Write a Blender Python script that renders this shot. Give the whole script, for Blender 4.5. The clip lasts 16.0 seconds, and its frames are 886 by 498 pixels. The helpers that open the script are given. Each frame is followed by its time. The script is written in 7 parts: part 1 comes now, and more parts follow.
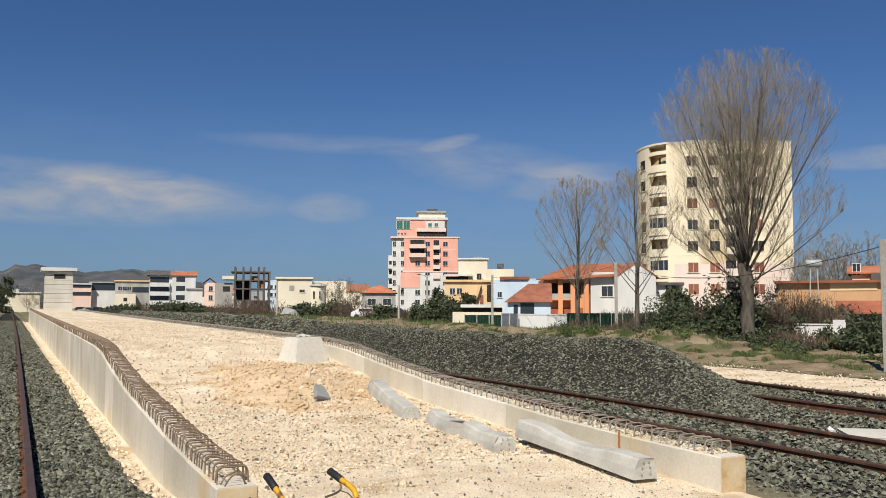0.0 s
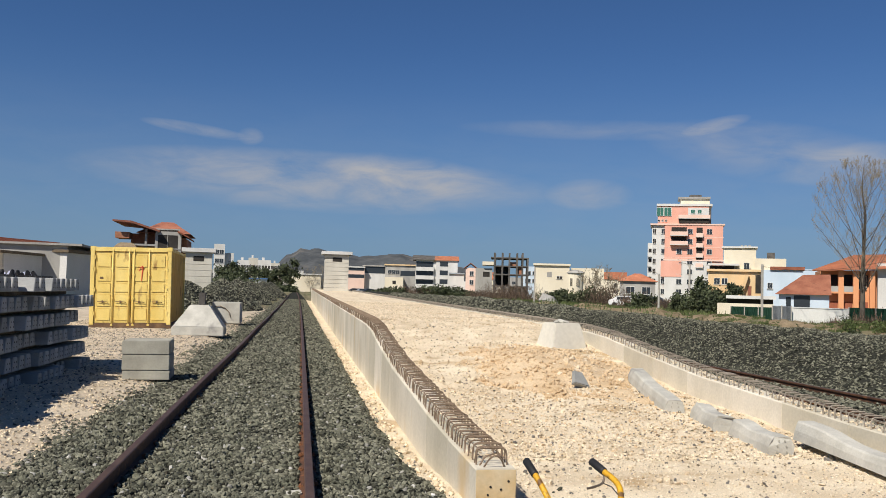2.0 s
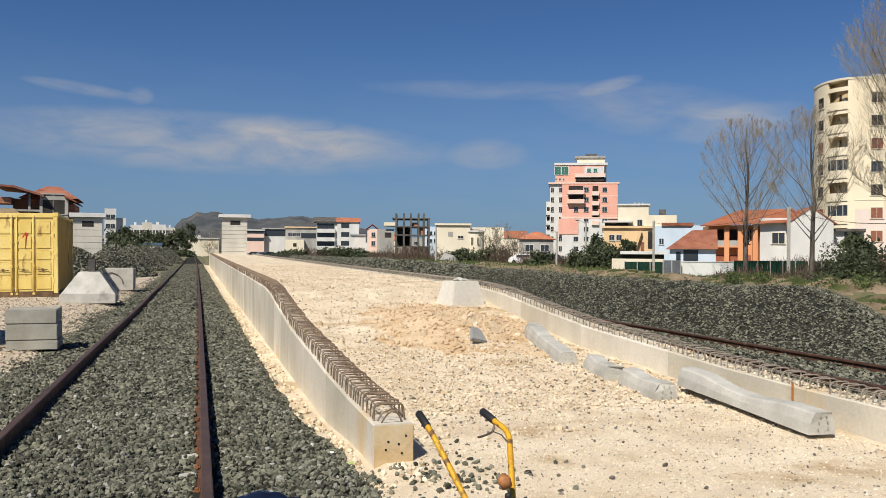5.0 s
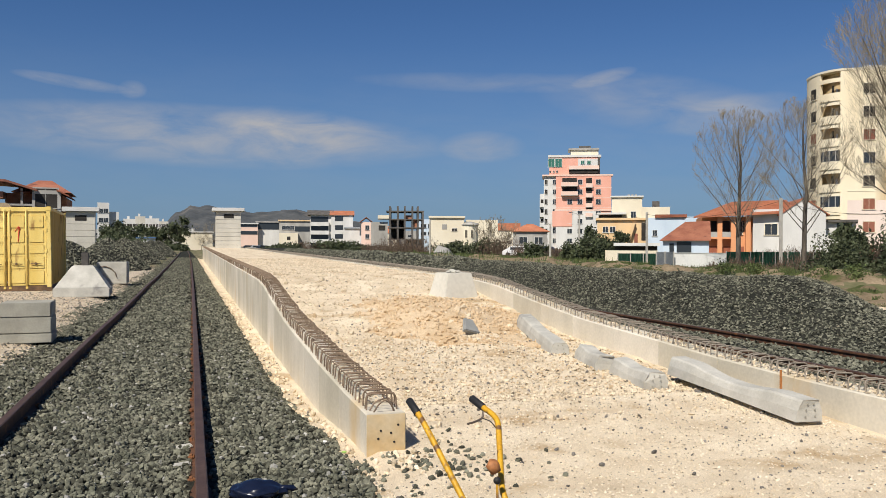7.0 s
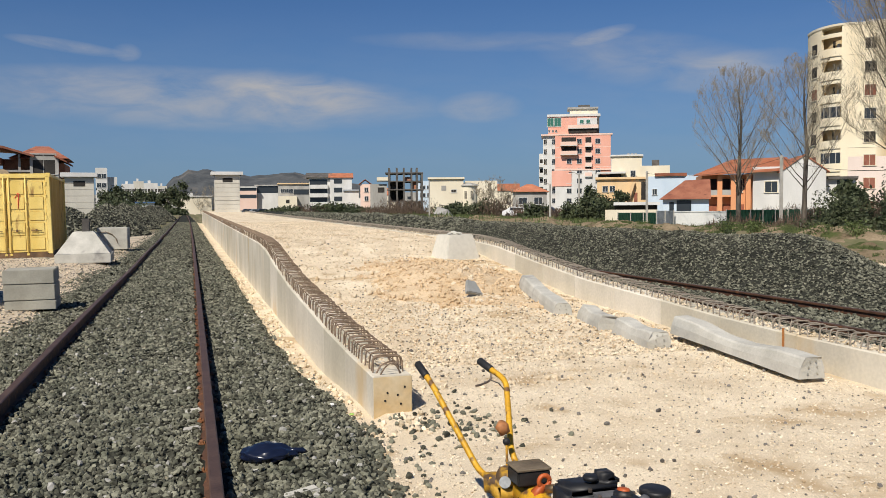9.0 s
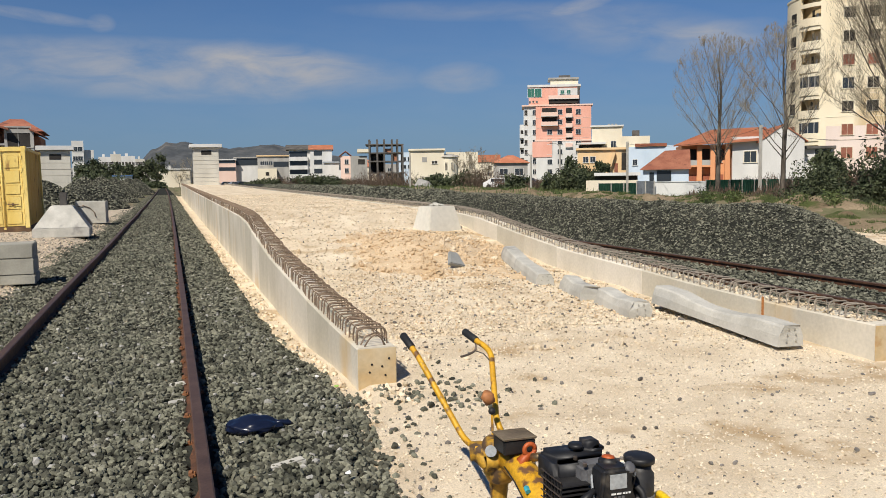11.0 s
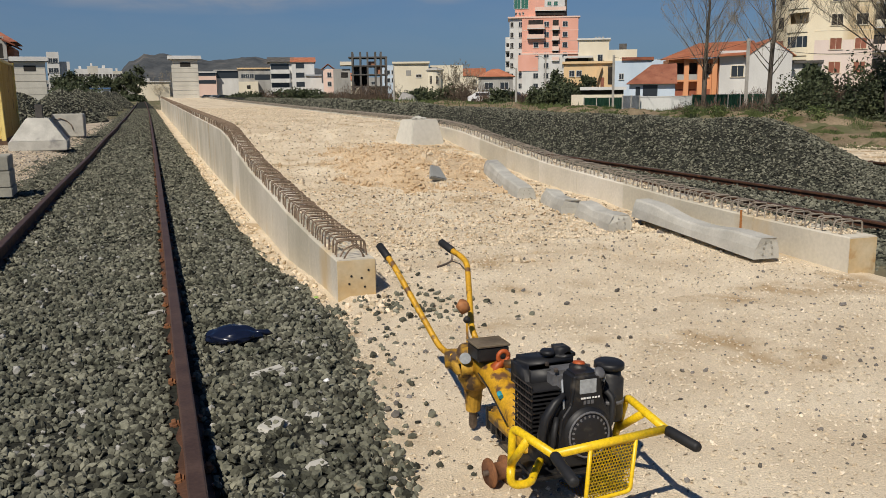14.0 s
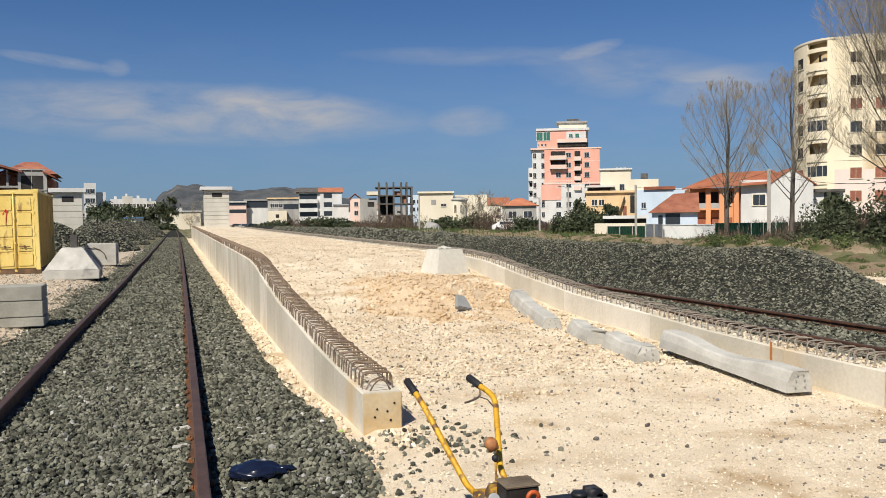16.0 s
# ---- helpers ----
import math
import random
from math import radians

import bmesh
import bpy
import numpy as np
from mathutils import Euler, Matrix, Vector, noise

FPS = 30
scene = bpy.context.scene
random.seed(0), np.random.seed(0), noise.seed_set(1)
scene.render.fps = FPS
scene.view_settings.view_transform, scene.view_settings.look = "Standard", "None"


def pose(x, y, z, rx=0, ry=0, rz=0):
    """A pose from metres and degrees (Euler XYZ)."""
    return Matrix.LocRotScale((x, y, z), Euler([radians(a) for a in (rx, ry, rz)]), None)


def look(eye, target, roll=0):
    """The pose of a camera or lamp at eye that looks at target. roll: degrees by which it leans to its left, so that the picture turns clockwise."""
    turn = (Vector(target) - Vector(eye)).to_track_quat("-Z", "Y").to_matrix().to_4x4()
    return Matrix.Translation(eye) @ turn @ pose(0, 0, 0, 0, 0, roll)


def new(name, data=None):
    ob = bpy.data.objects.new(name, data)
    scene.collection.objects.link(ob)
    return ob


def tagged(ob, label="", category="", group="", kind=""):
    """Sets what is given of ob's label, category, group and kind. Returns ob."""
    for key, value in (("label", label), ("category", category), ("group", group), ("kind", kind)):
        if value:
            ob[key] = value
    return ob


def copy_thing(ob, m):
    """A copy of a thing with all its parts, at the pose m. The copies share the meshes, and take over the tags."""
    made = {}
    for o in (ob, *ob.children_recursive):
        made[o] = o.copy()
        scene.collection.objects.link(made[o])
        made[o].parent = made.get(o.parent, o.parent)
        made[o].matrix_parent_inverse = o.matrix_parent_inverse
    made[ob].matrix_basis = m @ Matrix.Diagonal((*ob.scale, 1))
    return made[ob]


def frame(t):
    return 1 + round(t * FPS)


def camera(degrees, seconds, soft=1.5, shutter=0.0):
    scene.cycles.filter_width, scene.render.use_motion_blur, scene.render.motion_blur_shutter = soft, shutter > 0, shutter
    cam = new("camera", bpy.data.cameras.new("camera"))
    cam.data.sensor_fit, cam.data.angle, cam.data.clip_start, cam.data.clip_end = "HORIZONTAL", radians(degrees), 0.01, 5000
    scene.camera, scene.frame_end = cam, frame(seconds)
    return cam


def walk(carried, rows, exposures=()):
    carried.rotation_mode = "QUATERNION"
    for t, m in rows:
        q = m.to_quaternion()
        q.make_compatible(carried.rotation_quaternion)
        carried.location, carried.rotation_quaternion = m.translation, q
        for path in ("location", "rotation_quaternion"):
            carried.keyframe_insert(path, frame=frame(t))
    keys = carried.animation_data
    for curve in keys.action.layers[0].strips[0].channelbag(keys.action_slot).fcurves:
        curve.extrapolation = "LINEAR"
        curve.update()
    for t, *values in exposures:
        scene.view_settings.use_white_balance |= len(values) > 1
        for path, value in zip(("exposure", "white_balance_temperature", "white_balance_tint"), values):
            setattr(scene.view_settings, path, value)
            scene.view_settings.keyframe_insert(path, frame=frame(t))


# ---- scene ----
cam = camera(54.8, 16.0, 0.75)

PATH = [
    (0, (-0.16, 0.0, 1.681), (0.731, 1.786, 1.8175), 0.1),
    (0.5, (-0.124, 0.132, 1.663), (0.544, 2.013, 1.7895), 1.1),
    (1, (-0.121, 0.179, 1.652), (0.389, 2.111, 1.7595), 1.8),
    (1.5, (-0.142, 0.171, 1.669), (0.271, 2.126, 1.7715), 1.9),
    (2, (-0.113, 0.231, 1.65), (0.212, 2.202, 1.7475), 1.6),
    (2.5, (-0.11, 0.256, 1.647), (0.08, 2.245, 1.7465), 1.6),
    (3, (-0.123, 0.233, 1.644), (0.048, 2.224, 1.7445), 1.5),
    (3.5, (-0.15, 0.153, 1.631), (0.17, 2.126, 1.7085), 1.5),
    (4, (-0.1, 0.173, 1.654), (0.355, 2.12, 1.7065), 1.2),
    (4.5, (-0.069, 0.189, 1.644), (0.473, 2.114, 1.6675), 0.6),
    (7, (-0.059, 0.115, 1.618), (0.505, 2.034, 1.611), 0.2),
    (7.5, (-0.069, 0.105, 1.642), (0.522, 2.015, 1.621), 0.1),
    (8, (-0.081, 0.101, 1.639), (0.516, 2.009, 1.586), 0.2),
    (8.5, (-0.088, 0.121, 1.631), (0.473, 2.039, 1.547), -0.5),
    (11, (-0.111, 0.124, 1.631), (0.493, 2.023, 1.467), -0.8),
    (11.5, (-0.095, 0.138, 1.618), (0.505, 2.034, 1.411), -0.9),
    (12, (-0.104, 0.12, 1.626), (0.464, 2.028, 1.432), -0.3),
    (12.5, (-0.092, 0.122, 1.626), (0.472, 2.031, 1.436), 0.3),
    (13, (-0.106, 0.107, 1.627), (0.452, 2.019, 1.448), 0.1),
    (13.5, (-0.089, 0.125, 1.625), (0.479, 2.032, 1.421), -0.1),
    (14, (-0.07, 0.117, 1.603), (0.558, 1.981, 1.243), -0.6),
    (14.5, (-0.059, 0.128, 1.59), (0.609, 1.959, 1.141), -1.1),
    (15, (-0.069, 0.12, 1.6), (0.583, 1.981, 1.264), -0.9),
    (15.5, (-0.097, 0.092, 1.643), (0.505, 1.993, 1.485), -0.8),
    (16, (-0.093, 0.098, 1.648), (0.494, 2.009, 1.583), -0.7),
]
walk(cam, [(t, look(eye, target, roll)) for t, eye, target, roll in PATH],
     [(0, 0.0, 6500, 10), (4.7, 0.0, 6500, 10), (8.7, -0.03, 6500, 10), (11.0, -0.06, 6500, 10), (13.0, -0.07, 6500, 10), (13.5, -0.08, 6480, 10), (13.8, -0.27, 6560, 10), (14.0, -0.42, 6600, 10), (14.25, -0.30, 6320, 10), (14.5, -0.18, 6080, 10), (15.0, -0.13, 6200, 10), (15.5, -0.14, 6420, 10), (15.8, 0.0, 6500, 10), (16.0, 0.07, 6500, 10)])

# ---- world and sun ----
SUN_EL, SUN_AZ = 47.0, 222.0        # degrees; azimuth clockwise from +y, the sun stands behind and left


def make_world():
    w = bpy.data.worlds.new("sky")
    scene.world = w
    w.use_nodes = True
    nt = w.node_tree
    nt.nodes.clear()
    N = nt.nodes.new
    L = nt.links.new

    def m(op, a, b=None, clamp=False):
        n = N("ShaderNodeMath")
        n.operation, n.use_clamp = op, clamp
        for i, v in enumerate((a, b)):
            if v is None:
                continue
            if isinstance(v, (int, float)):
                n.inputs[i].default_value = v
            else:
                L(v, n.inputs[i])
        return n.outputs[0]
    out, bg = N("ShaderNodeOutputWorld"), N("ShaderNodeBackground")
    sky = N("ShaderNodeTexSky")
    sky.sky_type, sky.sun_disc = 'NISHITA', False
    sky.sun_elevation, sky.sun_rotation = radians(SUN_EL), radians(SUN_AZ)
    sky.altitude = 1200
    sky.air_density, sky.dust_density, sky.ozone_density = 1.0, 0.15, 5.0
    tc, sep = N("ShaderNodeTexCoord"), N("ShaderNodeSeparateXYZ")
    L(tc.outputs["Generated"], sep.inputs[0])
    X, Y, Z = sep.outputs
    az = m('MULTIPLY', m('ARCTAN2', X, Y), 57.2958)
    el = m('MULTIPLY', m('ARCSINE', Z), 57.2958)

    def veil(a0, e0, wa, we, tilt, gain):
        da = m('SUBTRACT', az, a0)
        de = m('SUBTRACT', m('SUBTRACT', el, e0), m('MULTIPLY', da, tilt))
        q = m('ADD', m('POWER', m('ABSOLUTE', m('DIVIDE', da, wa)), 2.0), m('POWER', m('ABSOLUTE', m('DIVIDE', de, we)), 2.0))
        return m('MULTIPLY', m('SUBTRACT', 1.0, q, True), gain)
    total = None
    for row in CLOUDS:
        v = veil(*row)
        total = v if total is None else m('ADD', total, v)
    comb = N("ShaderNodeCombineXYZ")
    L(m('MULTIPLY', az, 0.16), comb.inputs[0])
    L(m('MULTIPLY', el, 0.55), comb.inputs[1])
    n1 = N("ShaderNodeTexNoise")
    n1.inputs["Scale"].default_value, n1.inputs["Detail"].default_value, n1.inputs["Roughness"].default_value = 1.3, 9, 0.58
    n1.inputs["Distortion"].default_value = 0.5
    L(comb.outputs[0], n1.inputs["Vector"])
    grain = m('MULTIPLY', m('SUBTRACT', n1.outputs[0], 0.22), 2.1, True)
    # thin veil all round, low over the horizon
    low = m('MULTIPLY', m('SUBTRACT', 1.0, m('ABSOLUTE', m('DIVIDE', m('SUBTRACT', el, 6.0), 7.0)), True), 0.10)
    cover = m('MULTIPLY', m('ADD', total, low), grain, True)
    mix = N("ShaderNodeMix")
    mix.data_type = 'RGBA'
    tint = N("ShaderNodeMix")
    tint.data_type, tint.blend_type = 'RGBA', 'MULTIPLY'
    tint.inputs["Factor"].default_value = 1.0
    # pale blue haze low over the horizon
    hz = N("ShaderNodeMix")
    hz.data_type = 'RGBA'
    L(m('MULTIPLY', m('POWER', m('SUBTRACT', 1.0, m('DIVIDE', m('ABSOLUTE', el), 16.0), True), 1.6), 0.85), hz.inputs["Factor"])
    L(sky.outputs[0], hz.inputs["A"])
    hz.inputs["B"].default_value = HAZE
    L(hz.outputs["Result"], tint.inputs["A"])
    tint.inputs["B"].default_value = SKY_TINT
    L(cover, mix.inputs["Factor"])
    L(tint.outputs["Result"], mix.inputs["A"])
    mix.inputs["B"].default_value = CLOUD_COLOR
    L(mix.outputs["Result"], bg.inputs["Color"])
    bg.inputs["Strength"].default_value = 0.055
    L(bg.outputs[0], out.inputs[0])


# azimuth, elevation, half width, half height (degrees), tilt, density
CLOUDS = [(1.0, 7.0, 16.0, 2.1, -0.02, 0.85), (7.0, 7.6, 6.0, 1.5, -0.08, 0.6), (-7.0, 9.9, 3.6, 0.42, -0.10, 0.8), (-3.6, 9.7, 0.9, 0.6, 0.0, 0.45),
          (30.5, 9.2, 8.0, 2.0, -0.14, 0.42), (35.0, 8.4, 4.5, 1.2, 0.12, 0.55), (20.0, 10.8, 10.0, 0.7, -0.02, 0.30), (19.0, 6.6, 3.0, 1.1, 0.0, 0.6),
          (27.0, 11.0, 2.2, 0.5, 0.2, 0.7), (54.0, 9.0, 4.5, 0.8, 0.0, 0.8), (-60, 12, 30, 4, 0.02, 0.4), (120, 14, 40, 5, 0.0, 0.4), (175, 18, 30, 6, 0.0, 0.3)]
SKY_TINT = (0.72, 0.985, 1.27, 1.0)
HAZE = (3.95, 4.5, 5.25, 1.0)
CLOUD_COLOR = (7.4, 7.6, 8.2, 1.0)
make_world()
sun_data = bpy.data.lights.new("sun", 'SUN')
sun_data.energy, sun_data.angle, sun_data.color = 5.5, radians(0.53), (1.0, 0.93, 0.82)
sun = new("sun", sun_data)
_a, _e = radians(SUN_AZ), radians(SUN_EL)
sun.matrix_world = look((60 * math.sin(_a) * math.cos(_e), 60 * math.cos(_a) * math.cos(_e), 60 * math.sin(_e)), (0, 0, 0))


# ---- materials ----
def mat(name, a, b, rough=0.85, scale=3.0, fine=60.0, bump=0.25, depth=0.01, metal=0.0, spots=None, pieces=0.0, spec=0.4, streak=1.0):
    """A surface of two colours mixed by a coarse noise, with fine grain, relief and an optional third colour in patches."""
    mt = bpy.data.materials.new(name)
    mt.use_nodes = True
    nt = mt.node_tree
    N, L = nt.nodes.new, nt.links.new
    bsdf = nt.nodes["Principled BSDF"]
    geo = N("ShaderNodeNewGeometry")
    mp = N("ShaderNodeMapping")
    mp.inputs["Scale"].default_value = (1, 1, streak)
    L(geo.outputs["Position"], mp.inputs[0])

    def tex(s, d=5, vec=None):
        n = N("ShaderNodeTexNoise")
        n.inputs["Scale"].default_value, n.inputs["Detail"].default_value = s, d
        L(vec or mp.outputs[0], n.inputs["Vector"])
        return n.outputs[0]

    def ramp(src, p0, p1, c0, c1):
        r = N("ShaderNodeValToRGB")
        r.color_ramp.elements[0].position, r.color_ramp.elements[1].position = p0, p1
        r.color_ramp.elements[0].color, r.color_ramp.elements[1].color = (*c0, 1), (*c1, 1)
        L(src, r.inputs[0])
        return r.outputs[0]

    def mixed(kind, f, x, y):
        n = N("ShaderNodeMix")
        n.data_type, n.blend_type = 'RGBA', kind
        if isinstance(f, float):
            n.inputs["Factor"].default_value = f
        else:
            L(f, n.inputs["Factor"])
        L(x, n.inputs["A"])
        L(y, n.inputs["B"])
        return n.outputs["Result"]
    coarse, grain = tex(scale), tex(fine, 4, geo.outputs["Position"])
    col = ramp(coarse, 0.32, 0.68, a, b)
    col = mixed('MULTIPLY', 0.2 if name.endswith(('render', 'yellow', 'concrete')) else 0.55, col, ramp(grain, 0.28, 0.7, (0.6, 0.6, 0.6), (1.25, 1.25, 1.25)))
    if spots:
        colour, s, p = spots
        sp = ramp(tex(s, 7), p, p + 0.1, (0, 0, 0), (1, 1, 1))
        rgb = N("ShaderNodeRGB")
        rgb.outputs[0].default_value = (*colour, 1)
        col = mixed('MIX', sp, col, rgb.outputs[0])
    if pieces:
        oi = N("ShaderNodeObjectInfo")
        add = N("ShaderNodeMath")
        add.operation = 'ADD'
        L(geo.outputs["Random Per Island"], add.inputs[0])
        L(oi.outputs["Random"], add.inputs[1])
        fr = N("ShaderNodeMath")
        fr.operation = 'FRACT'
        L(add.outputs[0], fr.inputs[0])
        lo, hi = 1 - pieces, 1 + pieces
        col = mixed('MULTIPLY', 1.0, col, ramp(fr.outputs[0], 0.0, 1.0, (lo, lo, lo * 0.98), (hi, hi, hi * 1.03)))
    L(col, bsdf.inputs["Base Color"])
    bsdf.inputs["Roughness"].default_value, bsdf.inputs["Metallic"].default_value = rough, metal
    bsdf.inputs["Specular IOR Level"].default_value = spec
    if bump:
        bn = N("ShaderNodeBump")
        bn.inputs["Strength"].default_value, bn.inputs["Distance"].default_value = bump, depth
        L(grain, bn.inputs["Height"])
        L(bn.outputs[0], bsdf.inputs["Normal"])
    return mt


def glass_mat(name, colour=(0.02, 0.025, 0.03), rough=0.08):
    mt = bpy.data.materials.new(name)
    mt.use_nodes = True
    b = mt.node_tree.nodes["Principled BSDF"]
    b.inputs["Base Color"].default_value = (*colour, 1)
    b.inputs["Roughness"].default_value = rough
    return mt


M = {
    "sand": mat("pale_crushed_stone", (0.62, 0.505, 0.355), (0.80, 0.69, 0.52), 0.95, 1.6, 110, 0.8, 0.010, spots=((0.47, 0.345, 0.205), 1.0, 0.58), spec=0.1),
    "ochre": mat("ochre_earth", (0.56, 0.41, 0.25), (0.67, 0.525, 0.355), 0.95, 2.0, 40, 0.8, 0.02, spec=0.1),
    "yard": mat("yard_gravel", (0.47, 0.39, 0.29), (0.62, 0.53, 0.41), 0.95, 1.2, 35, 0.9, 0.02, spots=((0.28, 0.26, 0.22), 1.1, 0.58), spec=0.1),
    # sheet under loose stones, darkened to paint in the shade of their gaps
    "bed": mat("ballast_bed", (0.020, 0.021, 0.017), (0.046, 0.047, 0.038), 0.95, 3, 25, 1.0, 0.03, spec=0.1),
    "ballast": mat("ballast_stone", (0.076, 0.079, 0.055), (0.178, 0.174, 0.127), 0.85, 5, 60, 0.6, 0.008, pieces=0.80, spots=((0.19, 0.15, 0.095), 9, 0.66), spec=0.3),
    "pebble": mat("pale_pebble", (0.56, 0.455, 0.31), (0.745, 0.63, 0.465), 0.95, 5, 60, 0.4, 0.006, pieces=0.28, spec=0.1),
    "white_chip": mat("white_limestone_chip", (0.56, 0.475, 0.35), (0.74, 0.65, 0.505), 0.95, 5, 60, 0.4, 0.006, pieces=0.28, spec=0.1),
    "dark_pebble": mat("dark_pebble", (0.12, 0.11, 0.10), (0.24, 0.22, 0.19), 0.9, 5, 60, 0.4, 0.006, pieces=0.4, spec=0.2),
    "concrete": mat("formed_concrete", (0.52, 0.475, 0.375), (0.68, 0.63, 0.52), 0.9, 1.3, 30, 0.35, 0.008, spots=((0.56, 0.44, 0.27), 0.8, 0.56), streak=0.6, pieces=0.13, spec=0.2),
    "concrete_end": mat("stained_concrete", (0.50, 0.34, 0.15), (0.58, 0.48, 0.32), 0.9, 3, 30, 0.3, 0.006, spots=((0.42, 0.25, 0.10), 5, 0.58), spec=0.2),
    "pale_concrete": mat("pale_concrete", (0.40, 0.388, 0.345), (0.55, 0.535, 0.48), 0.9, 3, 40, 0.5, 0.008, spots=((0.30, 0.29, 0.27), 2.5, 0.60), spec=0.2),
    "slab": mat("grey_slab_concrete", (0.29, 0.282, 0.24), (0.40, 0.39, 0.335), 0.9, 3, 40, 0.5, 0.008, spots=((0.23, 0.225, 0.195), 2.5, 0.60), spec=0.2),
    "sleeper": mat("sleeper_concrete", (0.26, 0.264, 0.255), (0.38, 0.385, 0.37), 0.85, 3, 50, 0.3, 0.005, pieces=0.15, spec=0.25),
    "rust": mat("rail_rust", (0.075, 0.038, 0.024), (0.15, 0.07, 0.038), 0.75, 6, 70, 0.35, 0.004, metal=0.2, spots=((0.26, 0.11, 0.045), 9, 0.60)),
    "clip_rust": mat("bright_clip_rust", (0.13, 0.055, 0.028), (0.27, 0.115, 0.045), 0.85, 14, 80, 0.4, 0.004),
    "rail_head": mat("worn_rail_head", (0.085, 0.05, 0.038), (0.14, 0.085, 0.062), 0.55, 5, 60, 0.2, 0.003, metal=0.4),
    "rebar": mat("rusty_rebar", (0.15, 0.105, 0.07), (0.31, 0.23, 0.165), 0.8, 12, 90, 0.3, 0.002, metal=0.25),
    "rebar_grey": mat("weathered_rebar", (0.24, 0.205, 0.165), (0.38, 0.33, 0.265), 0.75, 12, 90, 0.3, 0.002, metal=0.25),
    "yellow": mat("yellow_machine_paint", (0.52, 0.27, 0.012), (0.68, 0.38, 0.02), 0.5, 9, 80, 0.15, 0.002, spots=((0.14, 0.07, 0.03), 17, 0.545), spec=0.5),
    "yellow_new": mat("yellow_frame_paint", (0.80, 0.52, 0.01), (0.86, 0.58, 0.015), 0.4, 9, 80, 0.1, 0.001, spots=((0.25, 0.14, 0.03), 22, 0.70), spec=0.5),
    "cast": mat("worn_yellow_casting", (0.38, 0.205, 0.02), (0.54, 0.31, 0.035), 0.6, 12, 60, 0.5, 0.004, spots=((0.09, 0.055, 0.03), 14, 0.52), spec=0.4),
    "rubber": mat("black_rubber", (0.012, 0.012, 0.013), (0.025, 0.025, 0.026), 0.6, 8, 60, 0.2, 0.002),
    "engine": mat("black_engine", (0.011, 0.011, 0.012), (0.028, 0.027, 0.027), 0.5, 9, 60, 0.3, 0.003, spots=((0.10, 0.085, 0.065), 13, 0.62)),
    "plastic": mat("black_plastic", (0.009, 0.0095, 0.011), (0.019, 0.019, 0.021), 0.5, 8, 60, 0.15, 0.002, spots=((0.075, 0.066, 0.055), 10, 0.60)),
    "grille": mat("grey_grille", (0.10, 0.10, 0.105), (0.17, 0.17, 0.175), 0.5, 8, 60, 0.2, 0.002),
    "orange_red": mat("orange_red_paint", (0.36, 0.07, 0.018), (0.50, 0.115, 0.028), 0.5, 12, 60, 0.2, 0.002),
    "brass": mat("dull_brass", (0.24, 0.17, 0.09), (0.36, 0.27, 0.15), 0.4, 12, 60, 0.2, 0.002, metal=0.8),
    "steel": mat("oily_steel", (0.10, 0.08, 0.065), (0.20, 0.16, 0.13), 0.45, 12, 60, 0.3, 0.002, metal=0.7),
    "plate": mat("grey_label", (0.30, 0.32, 0.33), (0.40, 0.42, 0.43), 0.4, 12, 60, 0.0),
    "grey_stone": mat("pale_grey_stone", (0.24, 0.235, 0.21), (0.40, 0.39, 0.35), 0.9, 5, 60, 0.4, 0.006, pieces=0.4, spec=0.2),
    "white_mark": mat("white_marking", (0.75, 0.75, 0.73), (0.82, 0.82, 0.8), 0.6, 8, 60, 0.0),
    "blue_mark": mat("blue_marking", (0.03, 0.28, 0.36), (0.05, 0.36, 0.44), 0.6, 20, 60, 0.0),
    "bag": glass_mat("dark_blue_glossy_bag", (0.008, 0.012, 0.03), 0.22),
    "box_yellow": mat("container_yellow", (0.72, 0.53, 0.14), (0.82, 0.65, 0.23), 0.55, 2.2, 40, 0.1, 0.002, spots=((0.36, 0.22, 0.07), 4.5, 0.60), streak=0.35),
    "box_dark": mat("container_rust", (0.10, 0.06, 0.035), (0.20, 0.12, 0.06), 0.75, 4, 40, 0.2, 0.003),
    "red": mat("red_paint", (0.55, 0.05, 0.03), (0.62, 0.08, 0.04), 0.6, 8, 60, 0.0),
    "clip_plastic": mat("pale_lavender_plastic", (0.50, 0.52, 0.66), (0.66, 0.68, 0.78), 0.5, 20, 60, 0.0),
    "wood": mat("grey_batten", (0.10, 0.075, 0.05), (0.19, 0.15, 0.10), 0.9, 6, 60, 0.3, 0.004),
    "white_wall": mat("white_render", (0.57, 0.565, 0.54), (0.67, 0.665, 0.64), 0.9, 0.6, 12, 0.1, 0.01, spots=((0.52, 0.50, 0.46), 0.35, 0.64), streak=0.4, spec=0.2),
    "hut_wall": mat("pale_block_render", (0.50, 0.475, 0.41), (0.62, 0.595, 0.52), 0.9, 0.8, 12, 0.15, 0.01, streak=0.4, spec=0.2),
    "cream_wall": mat("cream_render", (0.67, 0.60, 0.46), (0.77, 0.71, 0.57), 0.9, 0.3, 12, 0.1, 0.01, streak=0.4, spec=0.2),
    "beige_wall": mat("beige_render", (0.76, 0.655, 0.46), (0.83, 0.75, 0.57), 0.9, 0.25, 10, 0.1, 0.01, spots=((0.60, 0.47, 0.29), 0.16, 0.57), streak=0.3, spec=0.2),
    "blush_wall": mat("pale_pink_render", (0.68, 0.55, 0.48), (0.76, 0.65, 0.58), 0.9, 0.25, 10, 0.1, 0.01, streak=0.4, spec=0.2),
